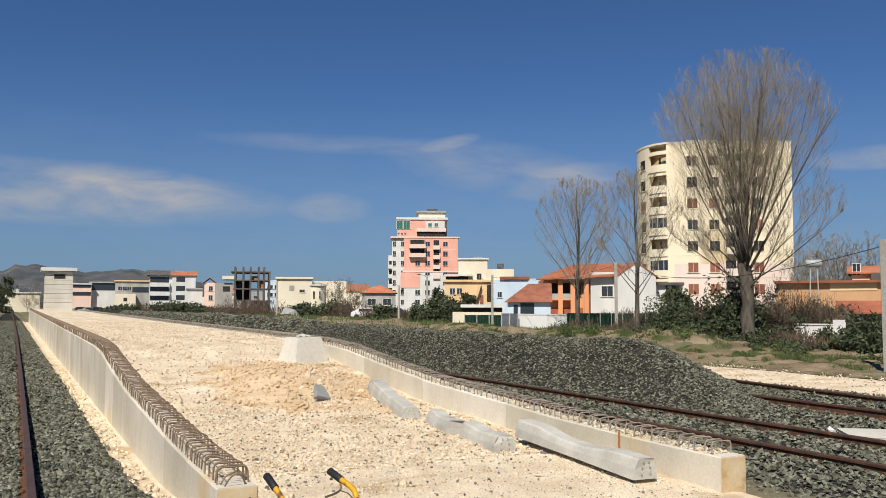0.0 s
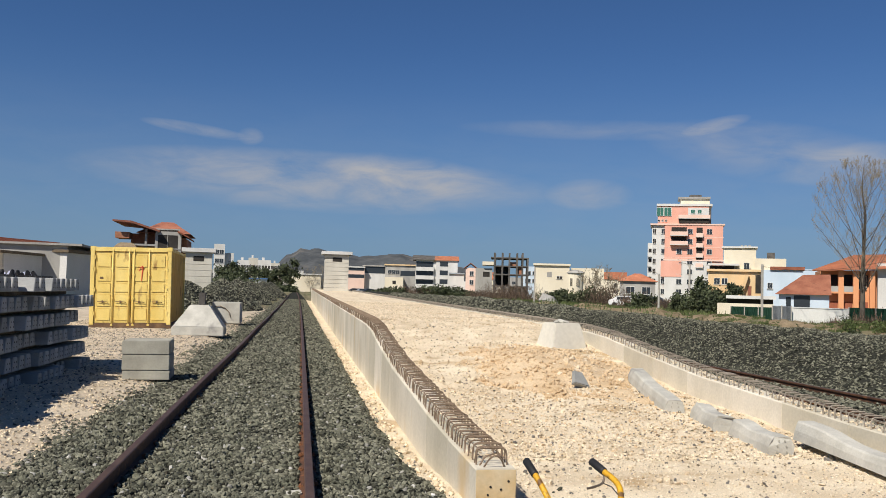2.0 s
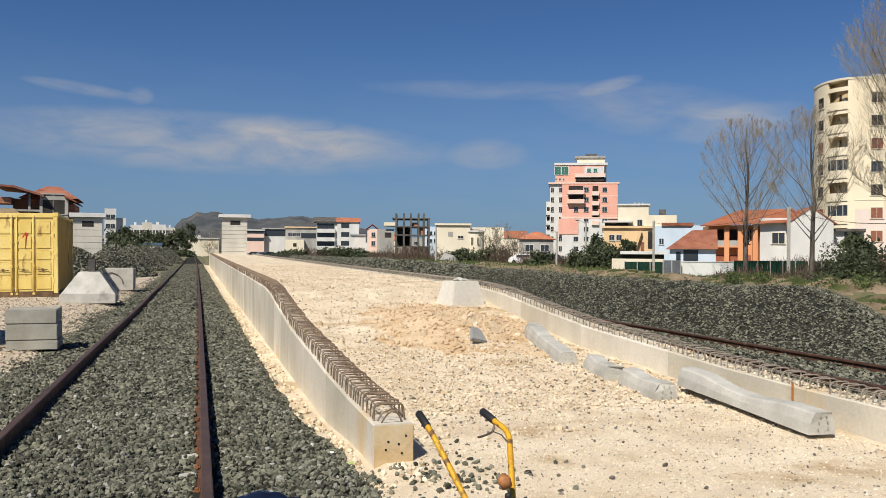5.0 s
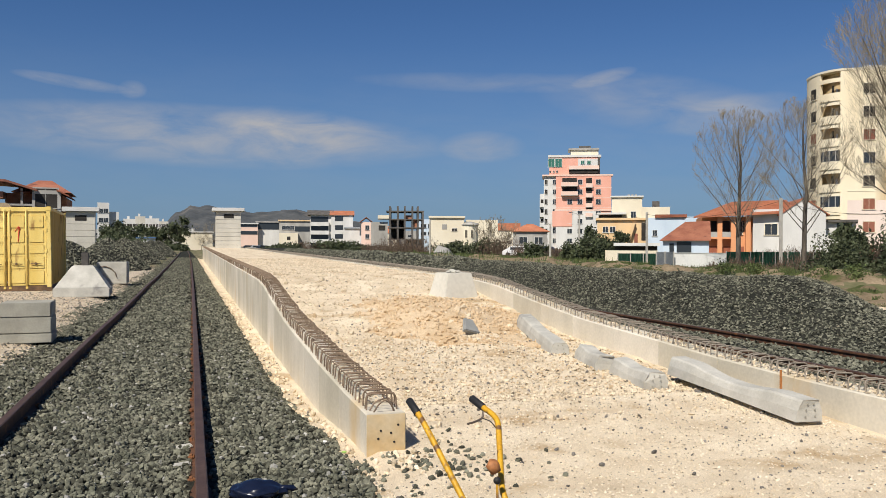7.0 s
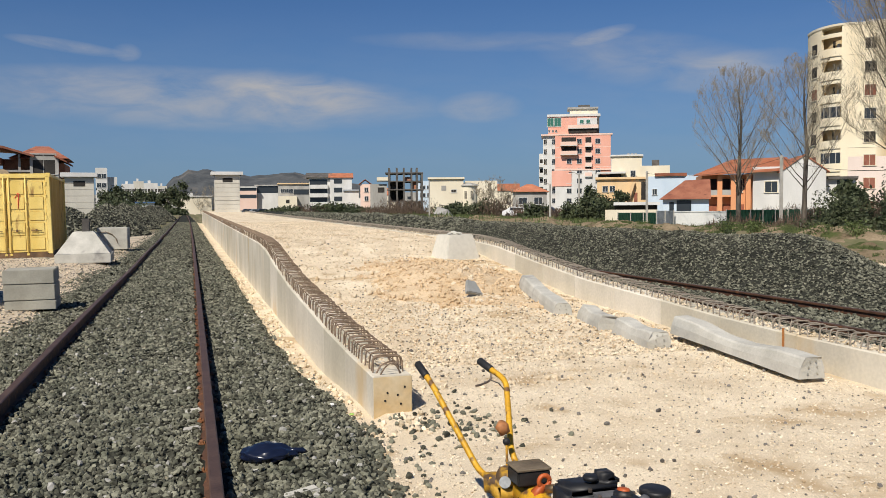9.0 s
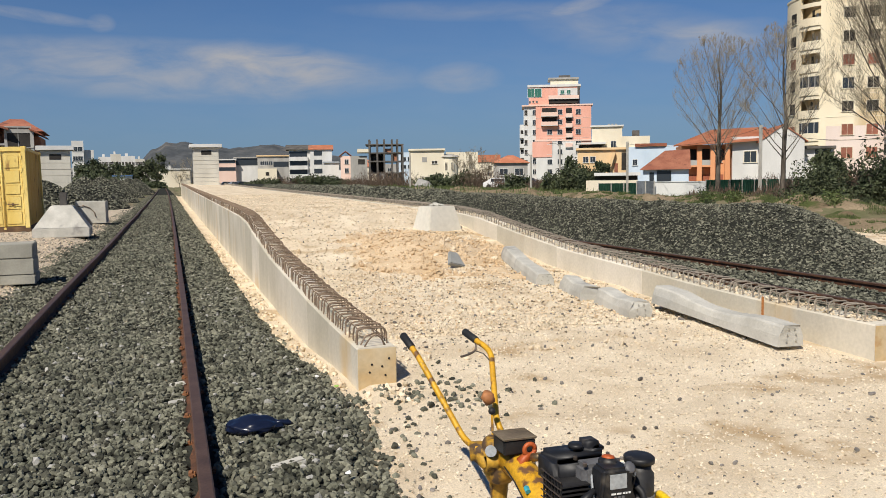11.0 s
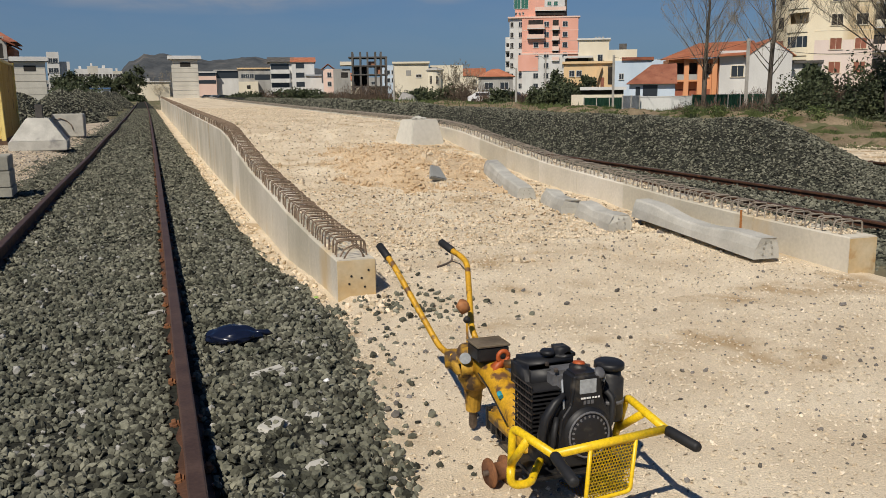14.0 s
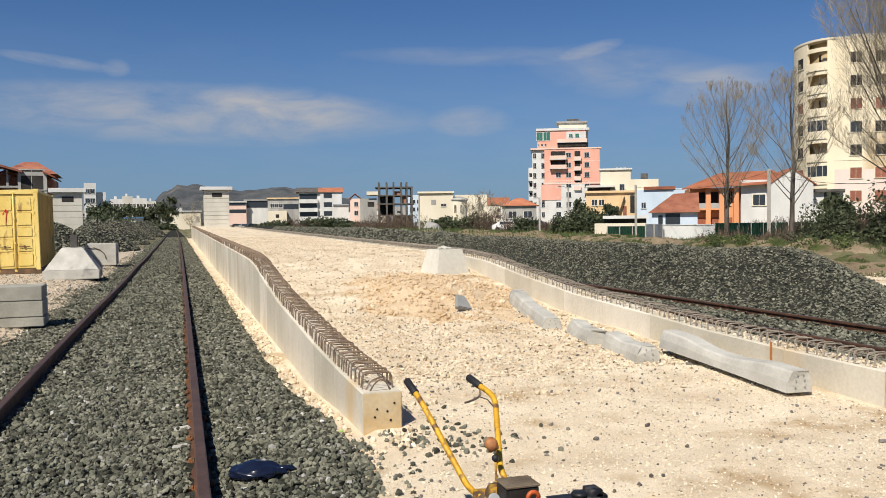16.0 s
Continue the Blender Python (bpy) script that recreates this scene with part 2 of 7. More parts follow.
    # beige darkened to carry the shade of the balcony recess
    "shaded_beige_wall": mat("darker_beige_render", (0.52, 0.39, 0.22), (0.62, 0.49, 0.30), 0.9, 0.25, 10, 0.1, 0.01, streak=0.3, spec=0.2),
    "pink_wall": mat("salmon_render", (0.70, 0.35, 0.26), (0.78, 0.42, 0.33), 0.9, 0.3, 10, 0.1, 0.01, streak=0.4, spec=0.2),
    "pink_pale": mat("pale_salmon_render", (0.74, 0.53, 0.44), (0.80, 0.60, 0.51), 0.9, 0.3, 10, 0.1, 0.01, streak=0.4, spec=0.2),
    "orange_wall": mat("orange_render", (0.64, 0.28, 0.13), (0.72, 0.35, 0.18), 0.9, 0.5, 12, 0.1, 0.01, streak=0.4, spec=0.2),
    # orange render dulled to brown, with the house's shadow put into the colour
    "shaded_orange_wall": mat("brown_ochre_render", (0.47, 0.27, 0.14), (0.56, 0.34, 0.19), 0.9, 0.5, 12, 0.1, 0.01, streak=0.4, spec=0.2),
    "apricot_wall": mat("apricot_render", (0.66, 0.46, 0.25), (0.74, 0.55, 0.33), 0.9, 0.5, 12, 0.1, 0.01, streak=0.4, spec=0.2),
    "blue_wall": mat("pale_blue_render", (0.48, 0.58, 0.68), (0.58, 0.67, 0.76), 0.9, 0.6, 12, 0.1, 0.01, streak=0.4, spec=0.2),
    "grey_wall": mat("grey_cement_render", (0.30, 0.29, 0.27), (0.42, 0.41, 0.38), 0.9, 0.6, 12, 0.2, 0.01, streak=0.4, spec=0.2),
    "dark_frame": mat("dark_cement_frame", (0.07, 0.065, 0.06), (0.14, 0.13, 0.12), 0.9, 0.8, 12, 0.2, 0.01),
    "brickwork": mat("red_hollow_brick", (0.30, 0.13, 0.075), (0.42, 0.20, 0.12), 0.9, 2.5, 14, 0.4, 0.02, spots=((0.36, 0.33, 0.29), 0.9, 0.60)),
    "tiles": mat("terracotta_tiles", (0.33, 0.115, 0.058), (0.46, 0.18, 0.095), 0.85, 0.8, 14, 0.3, 0.02, spots=((0.26, 0.09, 0.05), 1.2, 0.62), pieces=0.15),
    "old_tiles": mat("dark_terracotta_tiles", (0.22, 0.07, 0.04), (0.34, 0.12, 0.065), 0.85, 0.8, 14, 0.3, 0.02, pieces=0.15),
    "roof_grey": mat("roof_grey", (0.30, 0.29, 0.27), (0.42, 0.40, 0.37), 0.9, 0.6, 12, 0.2, 0.01),
    "glass": glass_mat("window_glass", (0.035, 0.042, 0.05), 0.12),
    # near black, painting the shade inside openings that are not cut into walls
    "dark_in": mat("dark_interior", (0.02, 0.018, 0.016), (0.045, 0.04, 0.035), 0.9, 1, 12, 0.0),
    "shutter": mat("brown_shutter", (0.20, 0.075, 0.045), (0.28, 0.11, 0.07), 0.8, 1.5, 20, 0.1, 0.01, pieces=0.3),
    "green_glass": glass_mat("green_glazing", (0.05, 0.16, 0.12), 0.15),
    "green_fence": mat("green_mesh_fence", (0.015, 0.07, 0.045), (0.03, 0.10, 0.06), 0.8, 2, 30, 0.2, 0.01),
    "bark": mat("grey_bark", (0.062, 0.052, 0.041), (0.15, 0.126, 0.099), 0.9, 7, 30, 0.9, 0.03, streak=0.3),
    "twig": mat("bare_twig", (0.19, 0.16, 0.112), (0.31, 0.265, 0.185), 0.9, 2, 20, 0.0, pieces=0.2),
    "leaf": mat("dark_green_leaf", (0.034, 0.048, 0.021), (0.080, 0.094, 0.042), 0.7, 1.5, 12, 0.0, pieces=0.45),
    "brown_leaf": mat("dry_brown_twigs", (0.07, 0.05, 0.035), (0.15, 0.105, 0.072), 0.9, 1.5, 12, 0.0, pieces=0.4),
    "dull_tiles": mat("weathered_red_tiles", (0.25, 0.085, 0.05), (0.37, 0.15, 0.088), 0.85, 0.8, 14, 0.3, 0.02, spots=((0.16, 0.06, 0.04), 1.2, 0.6), pieces=0.15),
    "grass": mat("rough_grass", (0.045, 0.075, 0.018), (0.115, 0.135, 0.045), 0.8, 1.5, 12, 0.0, pieces=0.4),
    "earth": mat("bare_earth", (0.16, 0.122, 0.076), (0.32, 0.25, 0.165), 0.95, 0.9, 14, 0.9, 0.04, spots=((0.07, 0.085, 0.030), 1.3, 0.54), spec=0.1),
    "plain": mat("wild_ground", (0.16, 0.14, 0.085), (0.26, 0.22, 0.14), 0.95, 0.06, 5, 0.4, 0.03, spots=((0.07, 0.10, 0.03), 0.09, 0.50), spec=0.1),
    # woodland colour with the blue-grey of distant haze mixed in
    "hill": mat("wooded_hill", (0.060, 0.067, 0.073), (0.105, 0.110, 0.113), 0.95, 0.03, 0.15, 0.6, 2.0, spots=((0.14, 0.13, 0.118), 0.022, 0.58), spec=0.1),
    "pole": mat("cement_pole", (0.36, 0.34, 0.30), (0.48, 0.46, 0.41), 0.9, 2, 30, 0.2, 0.01),
    "wire": mat("dark_cable", (0.02, 0.02, 0.02), (0.03, 0.03, 0.03), 0.7, 2, 30, 0.0),
    "car_white": glass_mat("white_car_paint", (0.7, 0.7, 0.7), 0.3),
    "car_dark": glass_mat("dark_car_paint", (0.03, 0.04, 0.06), 0.3),
    "sheet": mat("grey_sheet_metal", (0.30, 0.33, 0.36), (0.40, 0.43, 0.46), 0.6, 1.5, 20, 0.1, 0.01, metal=0.2),
    "blue_sheet": mat("blue_roof_sheet", (0.06, 0.13, 0.27), (0.09, 0.18, 0.34), 0.6, 1.5, 20, 0.1, 0.01),
    "green_scrap": mat("green_plastic_scrap", (0.35, 0.55, 0.12), (0.42, 0.62, 0.16), 0.5, 8, 40, 0.0),
}


# ---- mesh helpers ----
def finish(name, bm, material, parent=None, label="", smooth=False):
    me = bpy.data.meshes.new(name)
    bm.to_mesh(me)
    bm.free()
    if smooth:
        for p in me.polygons:
            p.use_smooth = True
    me.materials.append(material)
    ob = new(name, me)
    if parent is not None:
        ob.parent = parent
    if label:
        ob["label"] = label
    return ob


def part(name, bm, material, parent, label="", smooth=False):
    return finish(name, bm, material, parent, label, smooth)


def again(ob, parent, m):
    """One more piece on the same mesh."""
    o = new(ob.name.split(".")[0], ob.data)
    o.parent = parent
    o.matrix_basis = m
    if "label" in ob:
        o["label"] = ob["label"]
    return o


def thing(name, m=None, label="", category="", group="", kind=""):
    e = new(name)
    if m is not None:
        e.matrix_basis = m
    return tagged(e, label, category, group, kind)


def box(bm, x0, y0, z0, x1, y1, z1, bevel=0.0):
    b2 = bmesh.new()
    v = [b2.verts.new(p) for p in ((x0, y0, z0), (x1, y0, z0), (x1, y1, z0), (x0, y1, z0), (x0, y0, z1), (x1, y0, z1), (x1, y1, z1), (x0, y1, z1))]
    for f in ((3, 2, 1, 0), (4, 5, 6, 7), (0, 1, 5, 4), (1, 2, 6, 5), (2, 3, 7, 6), (3, 0, 4, 7)):
        b2.faces.new([v[i] for i in f])
    if bevel:
        bmesh.ops.bevel(b2, geom=b2.edges[:], offset=bevel, segments=2, affect='EDGES', clamp_overlap=True)
    merge(bm, b2)
    return bm


def merge(bm, b2, m=None):
    me = bpy.data.meshes.new("tmp")
    if m is not None:
        bmesh.ops.transform(b2, matrix=m, verts=b2.verts[:])
    b2.to_mesh(me)
    b2.free()
    bm.from_mesh(me)
    bpy.data.meshes.remove(me)


def boxed(*a, bevel=0.0):
    return box(bmesh.new(), *a, bevel=bevel)


def ring(bm, c, u, v, r, n):
    return [bm.verts.new(c + (u * math.cos(2 * math.pi * i / n) + v * math.sin(2 * math.pi * i / n)) * r) for i in range(n)]


def tube(bm, pts, r, n=8, cap=True):
    """A round bar along the points; r is one radius or one for each point."""
    pts = [Vector(p) for p in pts]
    rs = r if isinstance(r, (list, tuple)) else [r] * len(pts)
    prev, u = None, None
    for i, p in enumerate(pts):
        d = (pts[min(i + 1, len(pts) - 1)] - pts[max(i - 1, 0)]).normalized()
        if u is None:
            u = d.orthogonal().normalized()
        u = (u - d * u.dot(d)).normalized()
        ri = ring(bm, p, u, d.cross(u), rs[i], n)
        if prev:
            for k in range(n):
                bm.faces.new((prev[k], prev[(k + 1) % n], ri[(k + 1) % n], ri[k]))
        elif cap:
            bm.faces.new(ri[::-1])
        prev = ri
    if cap:
        bm.faces.new(prev)
    return bm


def tubed(pts, r, n=8):
    return tube(bmesh.new(), pts, r, n)


def bend(pts, radius=0.03, steps=4):
    """Rounds the corners of a line of points."""
    pts = [Vector(p) for p in pts]
    out = [pts[0]]
    for a, b, c in zip(pts, pts[1:], pts[2:]):
        r = min(radius, (b - a).length / 2.01, (c - b).length / 2.01)
        p, q = b + (a - b).normalized() * r, b + (c - b).normalized() * r
        for i in range(steps + 1):
            t = i / steps
            out.append(p.lerp(b, t).lerp(b.lerp(q, t), t))
    return out + [pts[-1]]


def lathe(bm, profile, n=20, m=None):
    """Turns (radius, height) rows round z."""
    b2 = bmesh.new()
    rows = [[b2.verts.new((r * math.cos(2 * math.pi * i / n), r * math.sin(2 * math.pi * i / n), z)) for i in range(n)] for r, z in profile]
    for a, b in zip(rows, rows[1:]):
        for k in range(n):
            b2.faces.new((a[k], a[(k + 1) % n], b[(k + 1) % n], b[k]))
    b2.faces.new(rows[0][::-1])
    b2.faces.new(rows[-1])
    merge(bm, b2, m)
    return bm


def prism(bm, outline, m, depth):
    """An outline in the x-z plane pushed along y by depth, then set at m."""
    b2 = bmesh.new()
    a = [b2.verts.new((x, 0, z)) for x, z in outline]
    b = [b2.verts.new((x, depth, z)) for x, z in outline]
    b2.faces.new(a)
    b2.faces.new(b[::-1])
    n = len(a)
    for i in range(n):
        b2.faces.new((a[i], b[i], b[(i + 1) % n], a[(i + 1) % n]))
    bmesh.ops.recalc_face_normals(b2, faces=b2.faces[:])
    merge(bm, b2, m)
    return bm


def lerp_rows(rows, v):
    return float(np.interp(v, [r[0] for r in rows], [r[1] for r in rows]))


def rough_noise(x, y, s, seed=0.0):
    return noise.noise((x * s + seed, y * s - seed, seed * 0.37))


def sheet(name, xs, ys, height, material, kind="structure", label="", category="", skirt=None):
    """A height field over a grid."""
    nx, ny = len(xs), len(ys)
    verts = [(x, y, height(x, y)) for y in ys for x in xs]
    faces = [(j * nx + i, j * nx + i + 1, (j + 1) * nx + i + 1, (j + 1) * nx + i) for j in range(ny - 1) for i in range(nx - 1)]
    me = bpy.data.meshes.new(name)
    me.from_pydata(verts, [], faces)
    for p in me.polygons:
        p.use_smooth = True
    me.materials.append(material)
    return tagged(new(name, me), label, category, "", kind)


PHI = (1 + 5 ** 0.5) / 2
ICO_V = np.array([(-1, PHI, 0), (1, PHI, 0), (-1, -PHI, 0), (1, -PHI, 0), (0, -1, PHI), (0, 1, PHI), (0, -1, -PHI), (0, 1, -PHI),
                  (PHI, 0, -1), (PHI, 0, 1), (-PHI, 0, -1), (-PHI, 0, 1)]) / math.hypot(1, PHI)
ICO_F = np.array([0, 11, 5, 0, 5, 1, 0, 1, 7, 0, 7, 10, 0, 10, 11, 1, 5, 9, 5, 11, 4, 11, 10, 2, 10, 7, 6, 7, 1, 8, 3, 9, 4, 3, 4, 2, 3, 2, 6, 3, 6, 8, 3, 8, 9, 4, 9, 5, 2, 4, 11, 6, 2, 10, 8, 6, 7, 9, 8, 1]).reshape(-1, 3)


CAP_V = np.array([(1, 0, -0.25), (0, 1, -0.25), (-1, 0, -0.25), (0, -1, -0.25), (0, 0, 1.2)], dtype=float)
CAP_F = np.array([(0, 1, 4), (1, 2, 4), (2, 3, 4), (3, 0, 4)])


def stones(name, places, sizes, material, rng, flat=0.7, small=False):
    """Many broken stones in one mesh."""
    n = len(places)
    base_v, base_f = (CAP_V, CAP_F) if small else (ICO_V, ICO_F)
    k = len(base_v)
    v = np.repeat(base_v[None], n, 0) * rng.uniform(0.60, 1.30, (n, k, 1))
    if not small:
        lim = rng.uniform(0.48, 0.9, (n, 1, 3))
        v = np.clip(v, -lim, lim) * 1.12
    q = rng.normal(size=(n, 4))
    if small:
        # any way round, but leaning no more than about forty degrees
        turn = rng.uniform(0, 2 * math.pi, n)
        q = np.stack([np.cos(turn / 2), rng.normal(0, 0.22, n), rng.normal(0, 0.22, n), np.sin(turn / 2)], 1)
        v[:, 4, :2] += rng.uniform(-0.55, 0.55, (n, 2))
    q /= np.linalg.norm(q, axis=1)[:, None]
    w, x, y, z = q.T
    R = np.stack([1 - 2 * (y * y + z * z), 2 * (x * y - w * z), 2 * (x * z + w * y), 2 * (x * y + w * z), 1 - 2 * (x * x + z * z), 2 * (y * z - w * x),
                  2 * (x * z - w * y), 2 * (y * z + w * x), 1 - 2 * (x * x + y * y)], 1).reshape(n, 3, 3)
    v = v * np.stack([np.ones(n), rng.uniform(0.65, 1.0, n), rng.uniform(0.45, 0.8, n)], 1)[:, None]
    v = np.einsum('nij,nkj->nki', R, v)
    v[:, :, 2] *= flat
    v = v * np.asarray(sizes)[:, None, None] + np.asarray(places)[:, None]
    return raw_mesh(name, v.reshape(-1, 3), (base_f[None] + (np.arange(n) * k)[:, None, None]).reshape(-1, 3), material)


def raw_mesh(name, verts, tris, material):
    me = bpy.data.meshes.new(name)
    me.vertices.add(len(verts))
    me.vertices.foreach_set("co", np.ascontiguousarray(verts, dtype=np.float32).ravel())
    k = tris.shape[1]
    me.loops.add(tris.size)
    me.loops.foreach_set("vertex_index", np.ascontiguousarray(tris, dtype=np.int32).ravel())
    me.polygons.add(len(tris))
    me.polygons.foreach_set("loop_start", np.arange(0, tris.size, k, dtype=np.int32))
    me.polygons.foreach_set("use_smooth", np.zeros(len(tris), dtype=bool))
    me.update(calc_edges=True)
    me.materials.append(material)
    return me


def polar(az, d):
    return d * math.sin(radians(az)), d * math.cos(radians(az))



# ---- ground and earthworks ----
WALL_TOP = [(5.0, 0.33), (7.6, 0.35), (9.0, 0.385), (10.2, 0.44), (12.4, 0.53), (14.4, 0.69), (16.3, 0.87), (17.8, 0.93), (20, 0.945), (33, 1.0), (66, 1.15), (110, 1.38)]
FILL = [(-30, 0.0), (5.5, 0.0), (6.5, 0.04), (9, 0.11), (11, 0.17), (12.5, 0.23), (14.2, 0.40), (16.3, 0.62), (18.5, 0.84), (21, 0.95), (30, 1.0), (66, 1.14), (110, 1.37)]
EDGE = [(-20, 0.75), (0, 0.78), (2.8, 0.82), (4.3, 0.94), (5.1, 1.06), (6.2, 1.14), (7.5, 1.06), (9.7, 0.92), (15, 0.88), (45, 0.80), (200, 0.7)]


def fade(a, b, v):
    t = min(1.0, max(0.0, (v - a) / (b - a)))
    return t * t * (3 - 2 * t)


def track_x(y):
    return -2.2e-5 * y * y if y > 0 else 0.0


def ground_height(x, y):
    z = 0.10 * fade(-1.6, -3.2, x) + fade(-1.9, -2.6, x) * (0.06 * fade(9, 14, y) + 0.02 * fade(16, 22, y))
    z -= 0.13 * fade(0.6, 1.0, x) * fade(6.8, 9.5, y) * (1 - fade(1.5, 1.6, x))
    z -= 0.06 * fade(5.9, 6.6, x) * (1 - fade(12, 15, x))
    z += 0.10 * fade(14, 17, x)
    if 15.5 < x < 30 and -8 < y < 90:
        ridge = math.exp(-((x - 21.5 + 0.02 * (y - 20)) / 2.1) ** 2)
        z += ridge * (0.62 + 0.45 * rough_noise(x, y, 0.28, 3.1) + 0.15 * rough_noise(x, y, 0.9, 1.7)) * fade(17, 26, y)
    z += 0.25 * fade(40, 120, y) * fade(14, 30, x)
    near = math.exp(-((x / 40) ** 2) - ((y / 60) ** 2))
    return z + near * (0.012 * rough_noise(x, y, 1.1) + 0.008 * rough_noise(x, y, 3.7, 2))


def spread(a, b, n, p=1.0):
    return [a + (b - a) * (i / n) ** p for i in range(n + 1)]


gx = [-3000, -1200, -500, -200, -100, -60, -40, -30] + spread(-24, -5, 12)[:-1] + spread(-5, 7, 60)[:-1] + spread(7, 32, 75) + [36, 45, 60, 90, 150, 300, 700, 1500, 3000]
gy = [-1500, -300, -80, -30, -15, -8] + spread(-4, 20, 110)[:-1] + spread(20, 60, 60)[:-1] + spread(60, 130, 20) + [160, 220, 320, 500, 900, 1800, 3500]
ground = sheet("ground", gx, gy, ground_height, M["plain"], label="wide sheet of wild ground with rough grass and bare patches", category="ground")


def lay(name, x0, x1, y0, y1, nx, ny, height, material, label, category, kind="structure"):
    return sheet(name, spread(x0, x1, nx), spread(y0, y1, ny), height, material, kind, label, category)


def sand_height(x, y):
    z = ground_height(x, y) + 0.012
    if 1.3 < x < 5.75:
        f = lerp_rows(FILL, y)
        f = min(f, lerp_rows(WALL_TOP, y) - 0.03)
        # loose heap at the foot of the slope, in front of the pedestal
        f += 0.27 * math.exp(-((x - 3.9) / 0.95) ** 2 - ((y - 13.6) / 1.7) ** 2)
        f += (0.03 * rough_noise(x, y, 0.9, 5) + 0.022 * rough_noise(x, y, 2.9, 6) + 0.012 * rough_noise(x, y, 7.0, 2)) * fade(6, 9, y)
        z = max(z, f + 0.012) if y > 5.2 else z + 0.01
    return z + 0.006 * rough_noise(x, y, 6.0, 8)


lay("platform_fill", 0.45, 5.78, -6, 26, 62, 320, sand_height, M["sand"], "pale crushed limestone fill rising as a ramp between walls", "fill")
def mound_height(x, y):
    q = ((x - 3.95) / 1.35) ** 2 + ((y - 13.7) / 2.3) ** 2
    return sand_height(x, y) + 0.035 * (1 - q) + 0.045 * rough_noise(x, y, 1.7, 12) + 0.03 * rough_noise(x, y, 4.5, 12)


lay("earth_heap", 2.5, 5.45, 11.2, 16.2, 50, 80, mound_height, M["ochre"], "loose heap of ochre earth at the foot of the ramp", "earth heap", "stuff")
lay("platform_fill", 1.35, 5.72, 26.0, 112, 16, 120, sand_height, M["sand"], "pale crushed limestone fill on top of the platform", "fill")
lay("sand_strip", 0.6, 1.25, 26.0, 112, 5, 80, lambda x, y: ground_height(x, y) + 0.012, M["sand"], "pale sand strip along the platform wall", "sand")
lay("yard", -26, -1.9, -6, 60, 60, 150, lambda x, y: ground_height(x, y) + 0.012 + 0.012 * rough_noise(x, y, 2.2, 4), M["yard"], "stony yard of pale crushed gravel beside the track", "yard")
lay("dirt_road", 14.3, 17.4, -12, 60, 16, 60, lambda x, y: ground_height(x, y) + 0.015, M["sand"], "pale sandy service road beyond the rails", "road")
lay("verge", 16.7, 31, -10, 62, 90, 260, lambda x, y: ground_height(x, y) + 0.03 + (0.17 * rough_noise(x, y, 1.3, 2) + 0.12 * rough_noise(x, y, 3.3, 2) + 0.06 * rough_noise(x, y, 7.1, 5)) * fade(16.7, 18.2, x), M["earth"], "earth bank with patches of grass", "verge")


def bed_height(x, y):
    """Ballast bed of the near track."""
    c = x - track_x(y)
    e = lerp_rows(EDGE, y)
    base = ground_height(x, y) - 0.02
    top = 0.085 + 0.012 * rough_noise(x, y, 1.5, 9)
    r = 1 - fade(e - 0.32, e + 0.06, c)
    lft = fade(-2.75, -2.0, c)
    h = base + (top - base) * min(r, 1) * lft + 0.02 * rough_noise(x, y, 9, 3)
    return h if 0.02 < min(r, lft) else base


def bed2_height(x, y):
    c = x
    k = fade(6.0, 6.9, c) * (1 - fade(14.4, 15.2, c))
    return ground_height(x, y) - 0.03 + k * (0.05 + 0.02 * rough_noise(x, y, 3, 3))


lay("track_bed", -2.9, 1.25, -6, 40, 42, 300, bed_height, M["bed"], "crushed-stone ballast bed, near black for shade between stones", "ballast")
sheet("track_bed", spread(-3.4, 1.1, 16), spread(40, 240, 80), bed_height, M["bed"], "structure", "crushed-stone ballast bed, near black for shade between stones", "ballast")
lay("track_bed", 5.8, 15.3, -12, 130, 40, 150, bed2_height, M["bed"], "ballast under the farther tracks, near black for shade between stones", "ballast")


def bank_height(x, y):
    """Long heap of ballast beyond the second track."""
    yy = y - 0.75 * (x - 11.4)
    endf = fade(9.9, 14.6, yy)
    crest = 0.98 + 0.25 * fade(20, 60, y) + 0.10 * rough_noise(0, y, 0.35, 2)
    prof = fade(9.55, 11.7, x) * (1 - fade(11.9, 14.8, x))
    return -0.12 + (crest + 0.08) * prof * endf + 0.035 * rough_noise(x, y, 1.6, 7) + 0.02 * rough_noise(x, y, 5.5, 7)


def heap_height(x, y):
    """Heaps of ballast left of the track."""
    h = 0.0
    for cx, cy, rx, ry, top in ((-5.3, 40.5, 2.6, 4.8, 1.75), (-4.9, 55, 2.6, 8.5, 2.0), (-5.2, 72, 2.9, 11, 2.1), (-5.4, 92, 3, 12, 2.1), (-5.0, 114, 2.9, 13, 2.2), (-4.9, 138, 2.8, 15, 2.3)):
        q = ((x - cx) / rx) ** 2 + ((y - cy) / ry) ** 2
        h = max(h, top * max(0.0, 1 - q ** 0.6))
    return h + 0.05 * rough_noise(x, y, 1.2, 5) + 0.03


bank = lay("gravel_bank", 9.3, 15.0, 9.5, 150, 46, 560, bank_height, M["bed"], "long heap of dark grey crushed stone, base darkened as gap shade", "gravel bank", "stuff")
heap = lay("gravel_heap", -8.4, -2.2, 35, 155, 40, 260, heap_height, M["bed"], "heaps of grey ballast beside the rails, base darkened as gap shade", "gravel heap", "stuff")


# stones lying on the earthworks
rng = np.random.default_rng(7)


